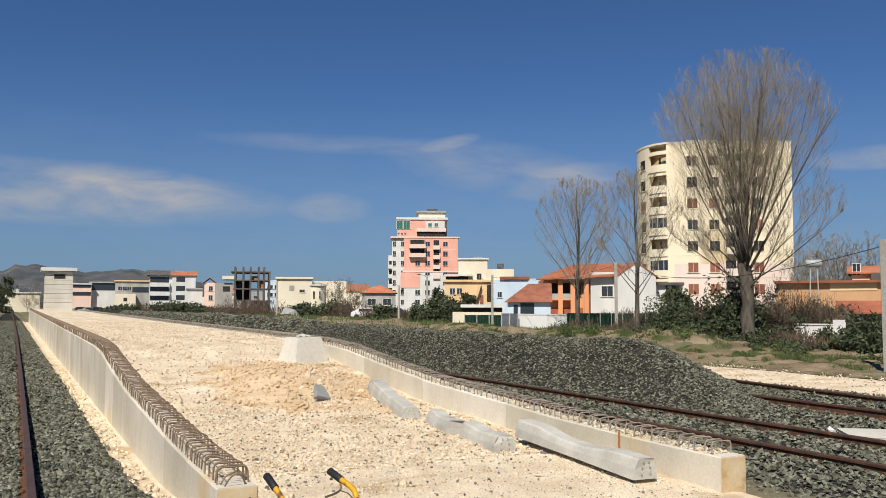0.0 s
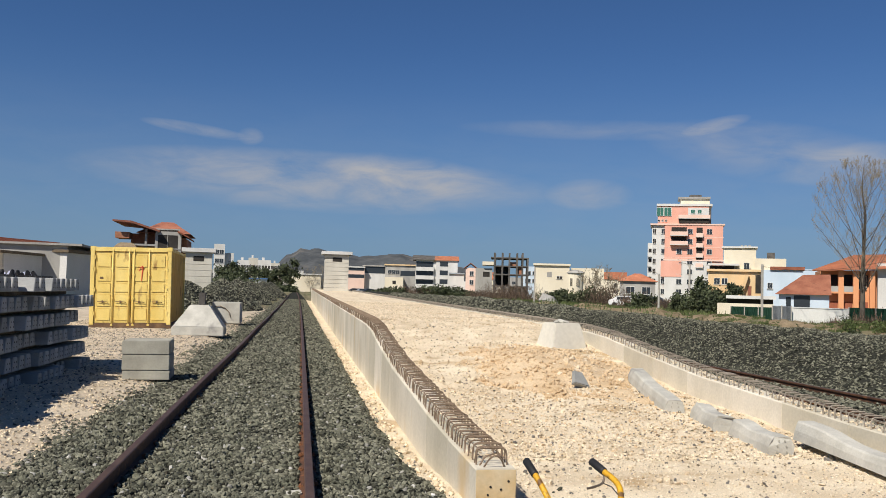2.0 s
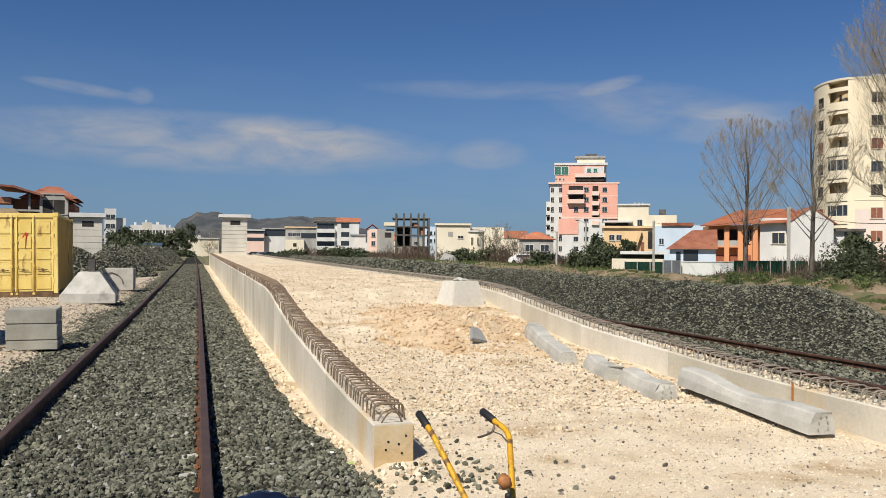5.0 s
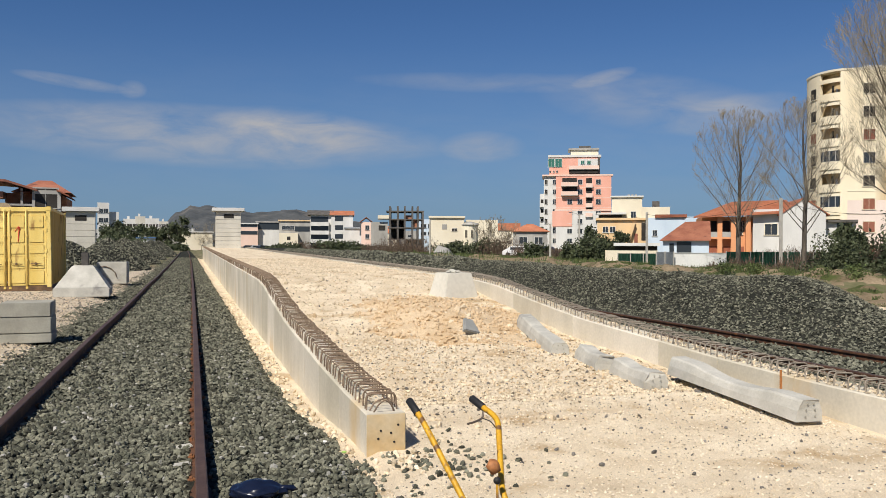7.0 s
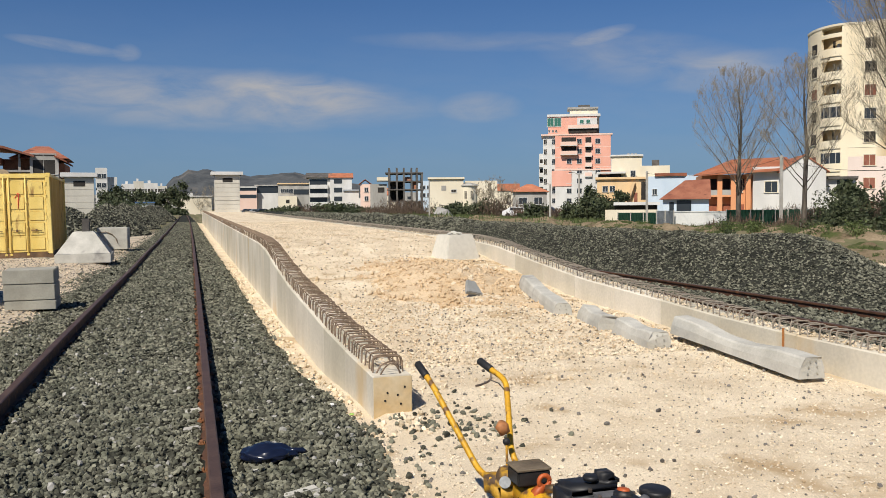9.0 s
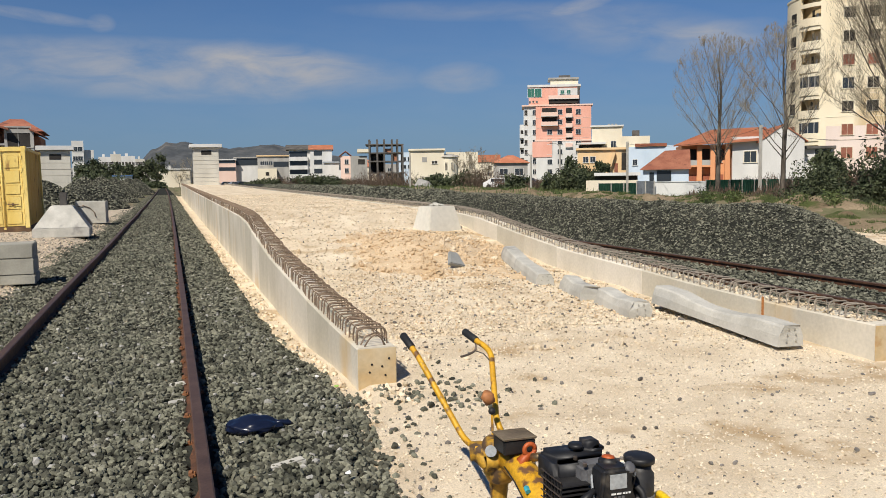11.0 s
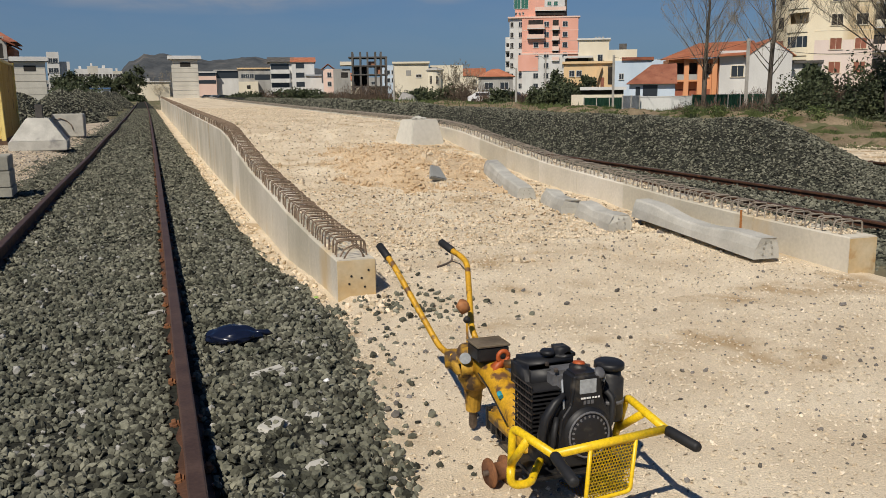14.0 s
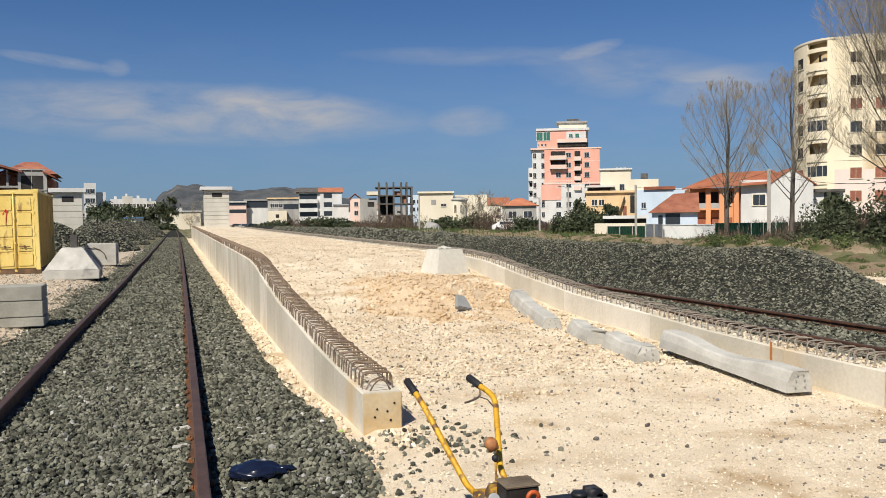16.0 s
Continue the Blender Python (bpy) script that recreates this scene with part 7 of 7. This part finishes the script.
tops = []
for px, yb, yt, d, arm, lab, r in ((37.81, 0.3, 4.29, 50, False, "square grey cement utility pole", 0.075), (29.69, 0.3, 4.05, 62, False, "thin grey cement pole by the gate", 0.07),
                                 (25.37, 0.3, 4.93, 90, True, "grey street lamp pole with a curved arm", 0.12), (23.47, 0.3, 3.99, 90, True, "grey street lamp pole beside bushes", 0.12),
                                 (15.45, 0.3, 5.13, 112, False, "thin grey cement pole", 0.12), (53.74, 0.2, 3.41, 24, False, "thick cement pole by the sandy road", 0.11)):
    x, y = polar(px, d)
    utility_pole(x, y, yb, yt, lab, r, arm, d < 70)
    tops.append(Vector((x, y, yt - 0.15)))
for k, (a, b, sag) in enumerate(((tops[0], tops[5] + Vector((0, 0, 0)), 0.8), (tops[0], tops[1], 0.5), (tops[5], tops[5] + Vector((12, -22, 0.6)), 0.6))):
    pts = [a.lerp(b, i / 20) - Vector((0, 0, sag * 4 * (i / 20) * (1 - i / 20))) for i in range(21)]
    c = finish("cable", tubed(pts, 0.010, 5), M["wire"])
    tagged(c, "thin dark overhead cable between poles", "cable", "overhead cables")


# ---- cars ----
def car(x, y, yaw, paint, label):
    c = thing("parked_car", pose(x, y, 0.25, 0, 0, yaw), label, "car", "parked cars")
    prof = [(-2.0, 0.25), (2.0, 0.25), (2.0, 0.7), (1.3, 0.85), (0.8, 1.35), (-0.9, 1.4), (-1.6, 0.95), (-2.0, 0.85)]
    bm = prism(bmesh.new(), prof, Matrix.Translation((0, -0.8, 0)), 1.6)
    bmesh.ops.bevel(bm, geom=bm.edges[:], offset=0.08, segments=2, affect='EDGES')
    part("body", bm, M[paint], c)
    part("side_window", boxed(-0.95, -0.815, 0.92, 0.75, -0.803, 1.25), M["glass"], c)
    for px in (-1.25, 1.25):
        for py in (-0.82, 0.62):
            w = part("wheel", lathe(bmesh.new(), [(0.3, 0), (0.31, 0.05), (0.31, 0.15), (0.3, 0.2)], 18, pose(px, py + 0.2, 0.3, 90)), M["rubber"], c)
    return c


x, y = polar(21.42, 108)
car(x, y, -35, "car_white", "small white car parked beyond the bank")
x, y = polar(23.18, 104)
car(x, y, -30, "car_dark", "dark car parked beside bushes")
for k, pxa in enumerate((3.57, 4.03, 4.48)):
    x, y = polar(pxa, 215)
    car(x, y, 10 * k, ("car_dark", "sheet", "car_dark")[k], "car parked far along the line")
# gravel heap and lone grey mound beyond the platform
rubble("rubble_mound", *polar(16.40, 106), 0.6, 1.7, M["grey_wall"], "grey heap of rubble on rough ground", 61, 0.8)


# ---- bare trees ----
def bare_tree(name, x, y, z, height, trunk, seed, label, width=0.5, fork=0.25, limbs=9, dens=1.0, leader=False, twig_r=0.008, egg=0.0, kids=None, stems=False):
    g = random.Random(seed)
    wood, fine = [], []
    kids_of = dict(zip((1, 2, 3), kids)) if kids else {1: int(8 * dens), 2: int(7 * dens), 3: int(6 * dens)}

    def inside_crown(q):
        # egg-shaped crown, widest a little above the middle
        s = (q.z / height - 0.10) / 0.90
        if s <= 0 or s >= 1:
            return False
        rough = 1 + 0.16 * noise.noise(q * 0.55 + Vector((seed, 0, 0)))
        return math.hypot(q.x, q.y) < 2.0 * egg * height * s ** 0.6 * (1 - s) ** 0.42 * rough

    def grow(p, d, length, r, level):
        n = 5 if level == 1 else 3 if level < 4 else 2
        pts, rs = [p], [r]
        q, dd = p.copy(), d.copy()
        for i in range(n):
            dd = (dd + Vector((g.uniform(-1, 1), g.uniform(-1, 1), g.uniform(-0.4, 0.75))) * ((0.10 if level < 3 else 0.13) if egg else 0.12 if level < 3 else 0.2) + Vector((0, 0, (0.05 if egg else 0.08 if leader else 0.13) if level == 1 else 0.0))).normalized()
            q = q + dd * (length / n)
            if egg and level > 1 and not inside_crown(q):
                break
            pts.append(q.copy())
            rs.append(max(twig_r * 0.5, r * (1 - 0.85 * (i + 1) / n)))
        n = len(pts) - 1
        if n < 1:
            return
        (wood if level < 2 else fine).append((pts, rs, 6 if level < 2 else 3))
        if level >= 4:
            return
        for k in range(kids_of[level]):
            t = g.uniform(0.18, 1.0)
            i = min(n - 1, int(t * n))
            b = pts[i].lerp(pts[i + 1], t * n - i)
            side = Vector((g.uniform(-1, 1), g.uniform(-1, 1), g.uniform(-0.25, 0.4))).normalized()
            nd = (dd * (0.85 if egg else 0.7) + side * (0.62 if egg else 0.75) + Vector((0, 0, 0.34))).normalized()
            grow(b, nd, length * (g.uniform(0.34, 0.60) if egg else g.uniform(0.26, 0.50)) * (1.15 - 0.55 * t), max(twig_r, rs[i] * 0.34), level + 1)
    base = Vector((0, 0, -0.2))
    top = Vector((g.uniform(-0.15, 0.15), 0, height * (0.93 if leader and not stems else fork)))
    k = height * fork
    if leader and not stems:
        mid = [base.lerp(top, a) + Vector((g.uniform(-0.1, 0.1), g.uniform(-0.1, 0.1), 0)) for a in (0.3, 0.5, 0.7, 0.85)]
        wood.append(([base, base.lerp(top, 0.06)] + mid + [top], [trunk * 1.4, trunk, trunk * 0.8, trunk * 0.6, trunk * 0.42, trunk * 0.25, 0.012], 9))
    else:
        knots = [base.lerp(top, q) + Vector((g.uniform(-0.25, 0.25) * trunk, g.uniform(-0.25, 0.25) * trunk, 0)) * (q > 0) for q in (0, 0.1, 0.25, 0.4, 0.55, 0.7, 0.85, 1.0, 1.1)]
        wood.append((knots, [trunk * k for k in (1.5, 1.08, 0.92, 0.98, 0.84, 0.95, 1.0, 0.85, 0.3)], 12))
    for i in range(limbs):
        a = 2 * math.pi * i * 0.618 + g.uniform(-0.3, 0.3)
        f = (i + 0.5) / limbs
        if leader:
            start = base.lerp(top, fork + (0.92 - fork) * f)
            lean = width * g.uniform(0.8, 1.4) * 2.0
            ln = height * (0.40 * (1 - f) ** 0.7 + 0.10)
            r = trunk * (0.28 - 0.18 * f)
        else:
            start = base.lerp(top, g.uniform(0.72, 1.0))
            lean = width * (0.12 + 1.8 * f)
            ln = height * (1 - fork) * (0.96 - 0.28 * f) * g.uniform(0.9, 1.04)
            r = trunk * g.uniform(0.18, 0.30)
        if egg:
            f = f ** 1.25
            start = base.lerp(top, fork + (0.86 - fork) * f)
            lean = (1.25 - 0.72 * f) * g.uniform(0.55, 1.2) * (egg / 0.3) ** 0.5
            d = Vector((math.cos(a) * lean, math.sin(a) * lean, 1)).normalized()
            ln = 0.5
            while inside_crown(start + d * ln + Vector((0, 0, 0.025 * ln * ln))):
                ln += 0.15
            ln *= 1.03
            r = trunk * (0.20 - 0.12 * f) * g.uniform(0.8, 1.2)
            if stems:
                # many steep stems out of one short trunk
                f = (i + 0.5) / limbs
                start = base.lerp(top, g.uniform(0.86, 1.0) if f < 0.72 else g.uniform(0.62, 0.95))
                lean = (0.05 + 0.95 * f) * g.uniform(0.8, 1.2) if f < 0.72 else g.uniform(1.0, 2.2)
                d = Vector((math.cos(a) * lean, math.sin(a) * lean, 1)).normalized()
                ln = 0.5
                while inside_crown(start + d * ln + Vector((0, 0, 0.025 * ln * ln))):
                    ln += 0.15
                r = trunk * g.uniform(0.15, 0.29) * (1.15 - 0.5 * f)
        d = Vector((math.cos(a) * lean, math.sin(a) * lean, 1)).normalized()
        grow(start, d, ln, r, 1)
    t = thing(name, pose(x, y, z), label, "tree", "bare trees")
    bm = bmesh.new()
    for pts, rs, n in wood:
        tube(bm, pts, rs, n)
    part("trunk", bm, M["bark"], t, "grey bark trunk and limbs", True)
    V, F, off = [], [], 0
    for pts, rs, n in fine:
        P = np.array([tuple(p) for p in pts])
        T = np.gradient(P, axis=0)
        T /= np.linalg.norm(T, axis=1)[:, None] + 1e-9
        A = np.cross(T, (0.31, 0.2, 0.93))
        A /= np.linalg.norm(A, axis=1)[:, None] + 1e-9
        B = np.cross(T, A)
        for k in range(3):
            c, s_ = math.cos(k * 2.0944), math.sin(k * 2.0944)
            V.append(P + (A * c + B * s_) * np.array(rs)[:, None])
        m = len(P)
        for k in range(3):
            for i in range(m - 1):
                a, b = off + k * m + i, off + ((k + 1) % 3) * m + i
                F.append((a, b, b + 1, a + 1))
        off += 3 * m
    ob = new("crown", raw_mesh("crown", np.concatenate(V), np.array(F), M["twig"]))
    ob.parent, ob["label"] = t, "fine bare twigs"
    return t


bare_tree("bare_tree", 23.6, 22.9, 0.30, 10.9, 0.25, 11, "large bare poplar with a dense egg-shaped crown of twigs", 0.6, 0.27, 29, 1.5, True, 0.0044, 0.345, (14, 8, 4), True)
bare_tree("bare_tree", 32.3, 45.6, 0.3, 10.0, 0.16, 5, "slender bare tree with pale twigs behind the earth bank", 0.50, 0.20, 24, 1.1, True, 0.0048, 0.30, (8, 7, 4))
bare_tree("bare_tree", 32.76, 40.25, 0.3, 9.8, 0.15, 9, "slender bare tree beside a fence", 0.50, 0.22, 24, 1.1, True, 0.0048, 0.285, (8, 7, 4))
for k, (pxa, d, hh, sd) in enumerate(((50.18, 95, 9.0, 21), (51.19, 90, 9, 22), (52.71, 92, 8.5, 23), (49.13, 100, 8.5, 24))):
    bare_tree("bare_tree", *polar(pxa, d), 0.2, hh, 0.14, sd, "bare tree in the gardens behind", 0.6, 0.25, 13, 0.95, False, 0.015)
for k, (pxa, d, hh, sd) in enumerate(((19.31, 118, 6.0, 31), (20.42, 120, 5.6, 32), (0.6, 300, 9, 33), (1.4, 300, 10, 34))):
    bare_tree("bare_tree", *polar(pxa, d), 0.2, hh, 0.12, sd, "bare shrubby tree beyond the bank", 0.9, 0.12, 12, 0.76, False, 0.018)


# ---- bushes, grass and scrub ----
def clump(name, x, y, z, rx, ry, rz, count, size, material, label, seed, category="bush", group="bushes", stalky=False):
    g = np.random.default_rng(seed)
    u = g.normal(size=(count, 3))
    u /= np.linalg.norm(u, axis=1)[:, None]
    lob = 1 + 0.32 * np.sin(u[:, 0] * 5 + seed) * np.cos(u[:, 1] * 4 + seed * 2) + 0.2 * np.sin(u[:, 2] * 7 + seed) + 0.22 * np.sin(u[:, 0] * 13 + seed * 3) * np.sin(u[:, 1] * 11) * np.cos(u[:, 2] * 12 + seed)
    c = u * (g.random(count) ** 0.45 * lob)[:, None] * np.array((rx, ry, rz))
    c[:, 2] = np.abs(c[:, 2] + rz * 0.55) * 0.9
    a, b = g.normal(size=(count, 3)), g.normal(size=(count, 3))
    a /= np.linalg.norm(a, axis=1)[:, None]
    if stalky:
        a = a * 0.4 + np.array((0, 0, 1.0))
    b -= a * np.sum(a * b, 1)[:, None] / np.sum(a * a, 1)[:, None]
    b /= np.linalg.norm(b, axis=1)[:, None]
    s = (size * g.uniform(0.5, 1.4, count))[:, None]
    wd = 0.10 if stalky else 0.45
    V = np.stack([c - a * s, c + b * s * wd, c + a * s, c - b * s * wd], 1).reshape(-1, 3)
    F = np.arange(count * 4).reshape(-1, 4)
    t = thing(name, pose(x, y, z), label, category, group)
    ob = new("foliage", raw_mesh("foliage", V, F, material))
    ob.parent = t
    bm = bmesh.new()
    gg = random.Random(seed)
    for k in range(7):
        e = Vector((gg.uniform(-rx, rx) * 0.6, gg.uniform(-ry, ry) * 0.6, rz * gg.uniform(0.6, 1.1)))
        tube(bm, [(e.x * 0.2, e.y * 0.2, -0.2), e * 0.6, e], [0.04, 0.025, 0.01], 5)
    if category == "weed":
        bm.free()
    else:
        part("undergrowth", bm, M["bark"], t)["kind"] = "stuff"
    return t


def leafy_tree(az, d, height, spread_r, seed, label):
    """A far tree in leaf: tapered trunk, limbs, and a crown of many small clumps with gaps."""
    g = random.Random(seed)
    gn = np.random.default_rng(seed)
    x, y = polar(az, d)
    t = thing("leafy_tree", pose(x, y, 0.0), label, "tree", "leafy trees along the line")
    bm = bmesh.new()
    tube(bm, [(0, 0, -0.3), (0.1, 0, height * 0.3), (0.0, 0.1, height * 0.85)], [height * 0.03, height * 0.022, 0.03], 8)
    cents = []
    for k in range(13):
        a, f = k * 2.4, g.uniform(0.3, 0.98)
        r = spread_r * (1.15 - abs(f - 0.55) * 1.5) * g.uniform(0.5, 1.0)
        c = Vector((math.cos(a) * r, math.sin(a) * r, height * f))
        tube(bm, [(0, 0, height * f * 0.6), c * 0.6 + Vector((0, 0, height * f * 0.3)), c], [0.09, 0.05, 0.02], 5)
        cents.append((c, spread_r * g.uniform(0.22, 0.40)))
    part("trunk", bm, M["bark"], t)
    P = np.concatenate([np.array(c) + gn.normal(size=(190, 3)) * rr * np.array((0.75, 0.75, 0.6)) for c, rr in cents])
    a, b = gn.normal(size=P.shape), gn.normal(size=P.shape)
    w = 0.055 + 0.0006 * d
    ob = new("crown", raw_mesh("crown", np.stack([P - a * w, P + b * w * 0.6, P + a * w, P - b * w * 0.6], 1).reshape(-1, 3), np.arange(len(P) * 4).reshape(-1, 4), M["leaf"]))
    ob.parent = t
    return t


for k, (az_, d_, hh, rr) in enumerate(((-0.75, 265, 9.6, 3.0), (-1.35, 275, 7.4, 2.6), (-4.7, 170, 5.6, 2.2), (-4.1, 200, 5.4, 2.0), (-3.2, 260, 6.8, 2.4), (-2.4, 280, 6.6, 2.4),
                                       (26.3, 92, 3.6, 1.2), (28.1, 98, 3.2, 1.1), (41.5, 47, 2.6, 0.8))):
    leafy_tree(az_, d_, hh, rr, 900 + k, "dark green leafy tree beside the line")


def at(az, d, dz=0.0):
    x, y = polar(az, d)
    return x, y, ground_height(x, y) - 0.1 + dz


LEAFY, DRY = "dark green leafy bush by the gardens", "dry brown brushwood beside the line"
sd = 100
for pxa, d, rx, rz, mt, lab, n in ((47.56, 34.8, 0.7, 2.3, "brown_leaf", DRY, 3000), (48.13, 38.5, 1.1, 2.5, "brown_leaf", DRY, 3000), (49.13, 39.2, 1.1, 2.1, "brown_leaf", DRY, 2600), (49.90, 39.6, 1.1, 2.2, "brown_leaf", DRY, 2400), (50.79, 40, 1.0, 1.9, "brown_leaf", DRY, 2200), (47.03, 34.8, 0.8, 2.0, "brown_leaf", DRY, 2000), (45.89, 34.2, 0.8, 2.6, "leaf", LEAFY, 2600), (45.22, 34.6, 1.0, 2.5, "leaf", LEAFY, 2600), (44.30, 35, 1.0, 2.2, "leaf", LEAFY, 2200), (43.65, 35.5, 0.9, 1.8, "brown_leaf", DRY, 2000), (42.73, 36, 0.9, 1.6, "brown_leaf", DRY, 1800), (42.98, 37, 1.0, 1.9, "leaf", LEAFY, 1800), (50.42, 34.6, 0.5, 1.0, "leaf", LEAFY, 900), (52.59, 33, 0.8, 1.3, "leaf", LEAFY, 1600), (41.34, 44, 0.9, 1.6, "leaf", LEAFY, 2600), (42.42, 46, 1.0, 1.2, "leaf", LEAFY, 1800), (44.06, 40, 1.3, 1.5, "leaf", LEAFY, 3200), (45.05, 42, 1.3, 1.7, "leaf", LEAFY, 3200),
                                 (43.22, 48, 1.4, 1.5, "brown_leaf", DRY, 2400), (47.30, 36, 1.3, 1.4, "brown_leaf", DRY, 3600), (48.48, 40, 1.6, 1.7, "brown_leaf", DRY, 3600), (46.82, 34, 0.8, 0.9, "leaf", LEAFY, 1800),
                                 (50.28, 46, 1.7, 1.9, "leaf", LEAFY, 3200), (49.32, 46, 1.5, 1.7, "brown_leaf", DRY, 2800), (51.19, 44, 1.3, 1.3, "brown_leaf", DRY, 2200), (51.94, 34, 0.8, 1.0, "leaf", LEAFY, 2400),
                                 (52.88, 36, 1.0, 1.2, "leaf", LEAFY, 2400), (49.03, 33.5, 0.4, 0.45, "leaf", LEAFY, 700), (49.90, 33, 0.35, 0.4, "leaf", LEAFY, 600),
                                 (38.66, 64, 2.4, 1.6, "brown_leaf", DRY, 2600), (39.69, 60, 1.9, 1.5, "brown_leaf", DRY, 2400), (36.87, 66, 2.0, 1.2, "brown_leaf", DRY, 1800),
                                 (26.0, 88, 1.5, 2.2, "leaf", LEAFY, 1800), (24.81, 90, 1.2, 1.7, "leaf", LEAFY, 1300), (27.0, 86, 1.1, 1.9, "leaf", LEAFY, 1400), (24.1, 95, 1.6, 1.3, "brown_leaf", DRY, 1500), (27.8, 90, 1.0, 1.7, "leaf", LEAFY, 1200), (25.4, 93, 1.6, 1.2, "brown_leaf", DRY, 1500),
                                 (28.47, 95, 1.6, 1.6, "brown_leaf", DRY, 1400), (21.82, 100, 2.2, 1.8, "brown_leaf", DRY, 1400), (22.50, 98, 1.8, 1.6, "leaf", LEAFY, 1400), (20.02, 112, 3.0, 2.6, "brown_leaf", DRY, 1800), (19.10, 116, 2.6, 2.4, "leaf", LEAFY, 1200),
                                 (17.24, 130, 3.0, 2.0, "leaf", LEAFY, 1600), (16.72, 128, 1.6, 1.5, "leaf", LEAFY, 1000), (14.38, 140, 4.5, 2.3, "brown_leaf", DRY, 2600), (13.08, 145, 4.0, 2.4, "brown_leaf", DRY, 2200), (11.88, 150, 3.0, 1.6, "brown_leaf", DRY, 1500),
                                 (9.11, 165, 4.2, 2.6, "leaf", LEAFY, 1600), (8.22, 165, 3.0, 2.0, "brown_leaf", DRY, 1200), (5.39, 180, 3.2, 1.6, "leaf", LEAFY, 1400), (6.19, 175, 3.0, 1.8, "leaf", LEAFY, 1200), (6.98, 190, 3.0, 2.2, "brown_leaf", DRY, 1000),
                                 (-1.0, 240, 3.0, 1.8, "leaf", LEAFY, 1400), (-1.7, 235, 3.6, 1.7, "leaf", LEAFY, 1400), (10.56, 172, 3.0, 1.8, "leaf", LEAFY, 1200),
                                 (-4.40, 150, 3.5, 3.6, "leaf", LEAFY, 2200), (-4.97, 140, 2.4, 2.6, "leaf", LEAFY, 1500), (-3.72, 160, 3.0, 2.6, "leaf", LEAFY, 1500), (-2.23, 240, 2.6, 1.9, "leaf", LEAFY, 1200), (-3.83, 250, 6, 2.0, "leaf", LEAFY, 1600)):
    sd += 1
    near = d < 70
    clump("bush", *at(pxa, d), rx, rx * 0.8, rz * 0.75, int(n * (1.7 if near else 1.4)), (0.055 + d * 0.0022) * (0.55 if near else 0.68), M[mt], lab, sd, stalky=(mt == "brown_leaf"))
for k in range(26):
    yy = 21 + 17 * ((k * 0.618) % 1.0)
    xx = 23.4 + 1.6 * ((k * 0.377) % 1.0) + 0.07 * (yy - 20)
    dry = k % 3 != 0
    clump("brushwood", xx, yy, ground_height(xx, yy) - 0.1, 0.8, 0.7, 0.45 + 0.3 * ((k * 0.271) % 1.0), 1500 if dry else 1800, 0.13 if dry else 0.05, M["brown_leaf" if dry else "leaf"], "tangled dry brushwood along the earth bank" if dry else "low dark green bush along the earth bank", 400 + k, "bush", "brush on the earth bank", dry)
# climbing greenery in front of the big trunk and on the pink house garden
clump("ivy", 23.45, 22.75, 0.2, 0.6, 0.5, 0.5, 2200, 0.05, M["leaf"], "low ivy round the foot of the big tree", 301)
clump("ivy", 25.8, 24.2, 0.3, 1.9, 1.0, 1.3, 9000, 0.06, M["leaf"], "dark evergreen thicket behind the big tree", 302)
clump("ivy", 22.2, 25.2, 0.3, 1.6, 0.8, 1.15, 8000, 0.06, M["leaf"], "dark evergreen thicket behind the bank", 303)


def grass_patch(name, count, x0, x1, y0, y1, hgt, label, keep=None, base=ground_height):
    g = np.random.default_rng(len(name) + count)
    V = []
    while len(V) < count:
        x, y = g.uniform(x0, x1), g.uniform(y0, y1)
        if keep and not keep(x, y):
            continue
        z = base(x, y)
        h = hgt * g.uniform(0.4, 1.3)
        a = g.uniform(0, 6.28)
        w = 0.008 + 0.0006 * math.hypot(x, y)
        dx, dy = math.cos(a) * w, math.sin(a) * w
        lx, ly = g.normal(0, 0.35 * h), g.normal(0, 0.35 * h)
        V.append(((x - dx, y - dy, z - 0.03), (x + dx, y + dy, z - 0.03), (x + lx, y + ly, z + h)))
    V = np.array(V).reshape(-1, 3)
    ob = new(name, raw_mesh(name, V, np.arange(len(V)).reshape(-1, 3), M["grass"]))
    return tagged(ob, label, "grass", "", "stuff")


patchy = lambda x, y: rough_noise(x, y, 0.6, 3.1) + 0.9 * rough_noise(x, y, 1.9, 2) > 0.22
for k in range(60):
    yy = 10 + 30 * ((k * 0.618) % 1.0)
    xx = 18.6 + 4.6 * ((k * 0.377 + 0.1) % 1.0)
    sz = 0.18 + 0.22 * ((k * 0.271) % 1.0)
    clump("weed", xx, yy, ground_height(xx, yy) - 0.03, sz * 1.3, sz * 1.2, sz * 0.7, 420, 0.045, M["grass" if k % 4 else "leaf"], "low green weeds growing on the earth bank", 700 + k, "weed", "weeds on the earth bank", k % 3 == 0)
grass_patch("grass", 60000, 18.4, 24.5, 6, 40, 0.11, "rough green grass on the earth bank", patchy)
grass_patch("grass", 15000, 14.8, 40, 40, 150, 0.32, "rough green grass beyond the gravel bank", lambda x, y: x > 14.5 + 0.05 * (y - 40))
grass_patch("grass", 2500, 16.5, 19, 4, 22, 0.08, "thin grass beside the sandy road", patchy)
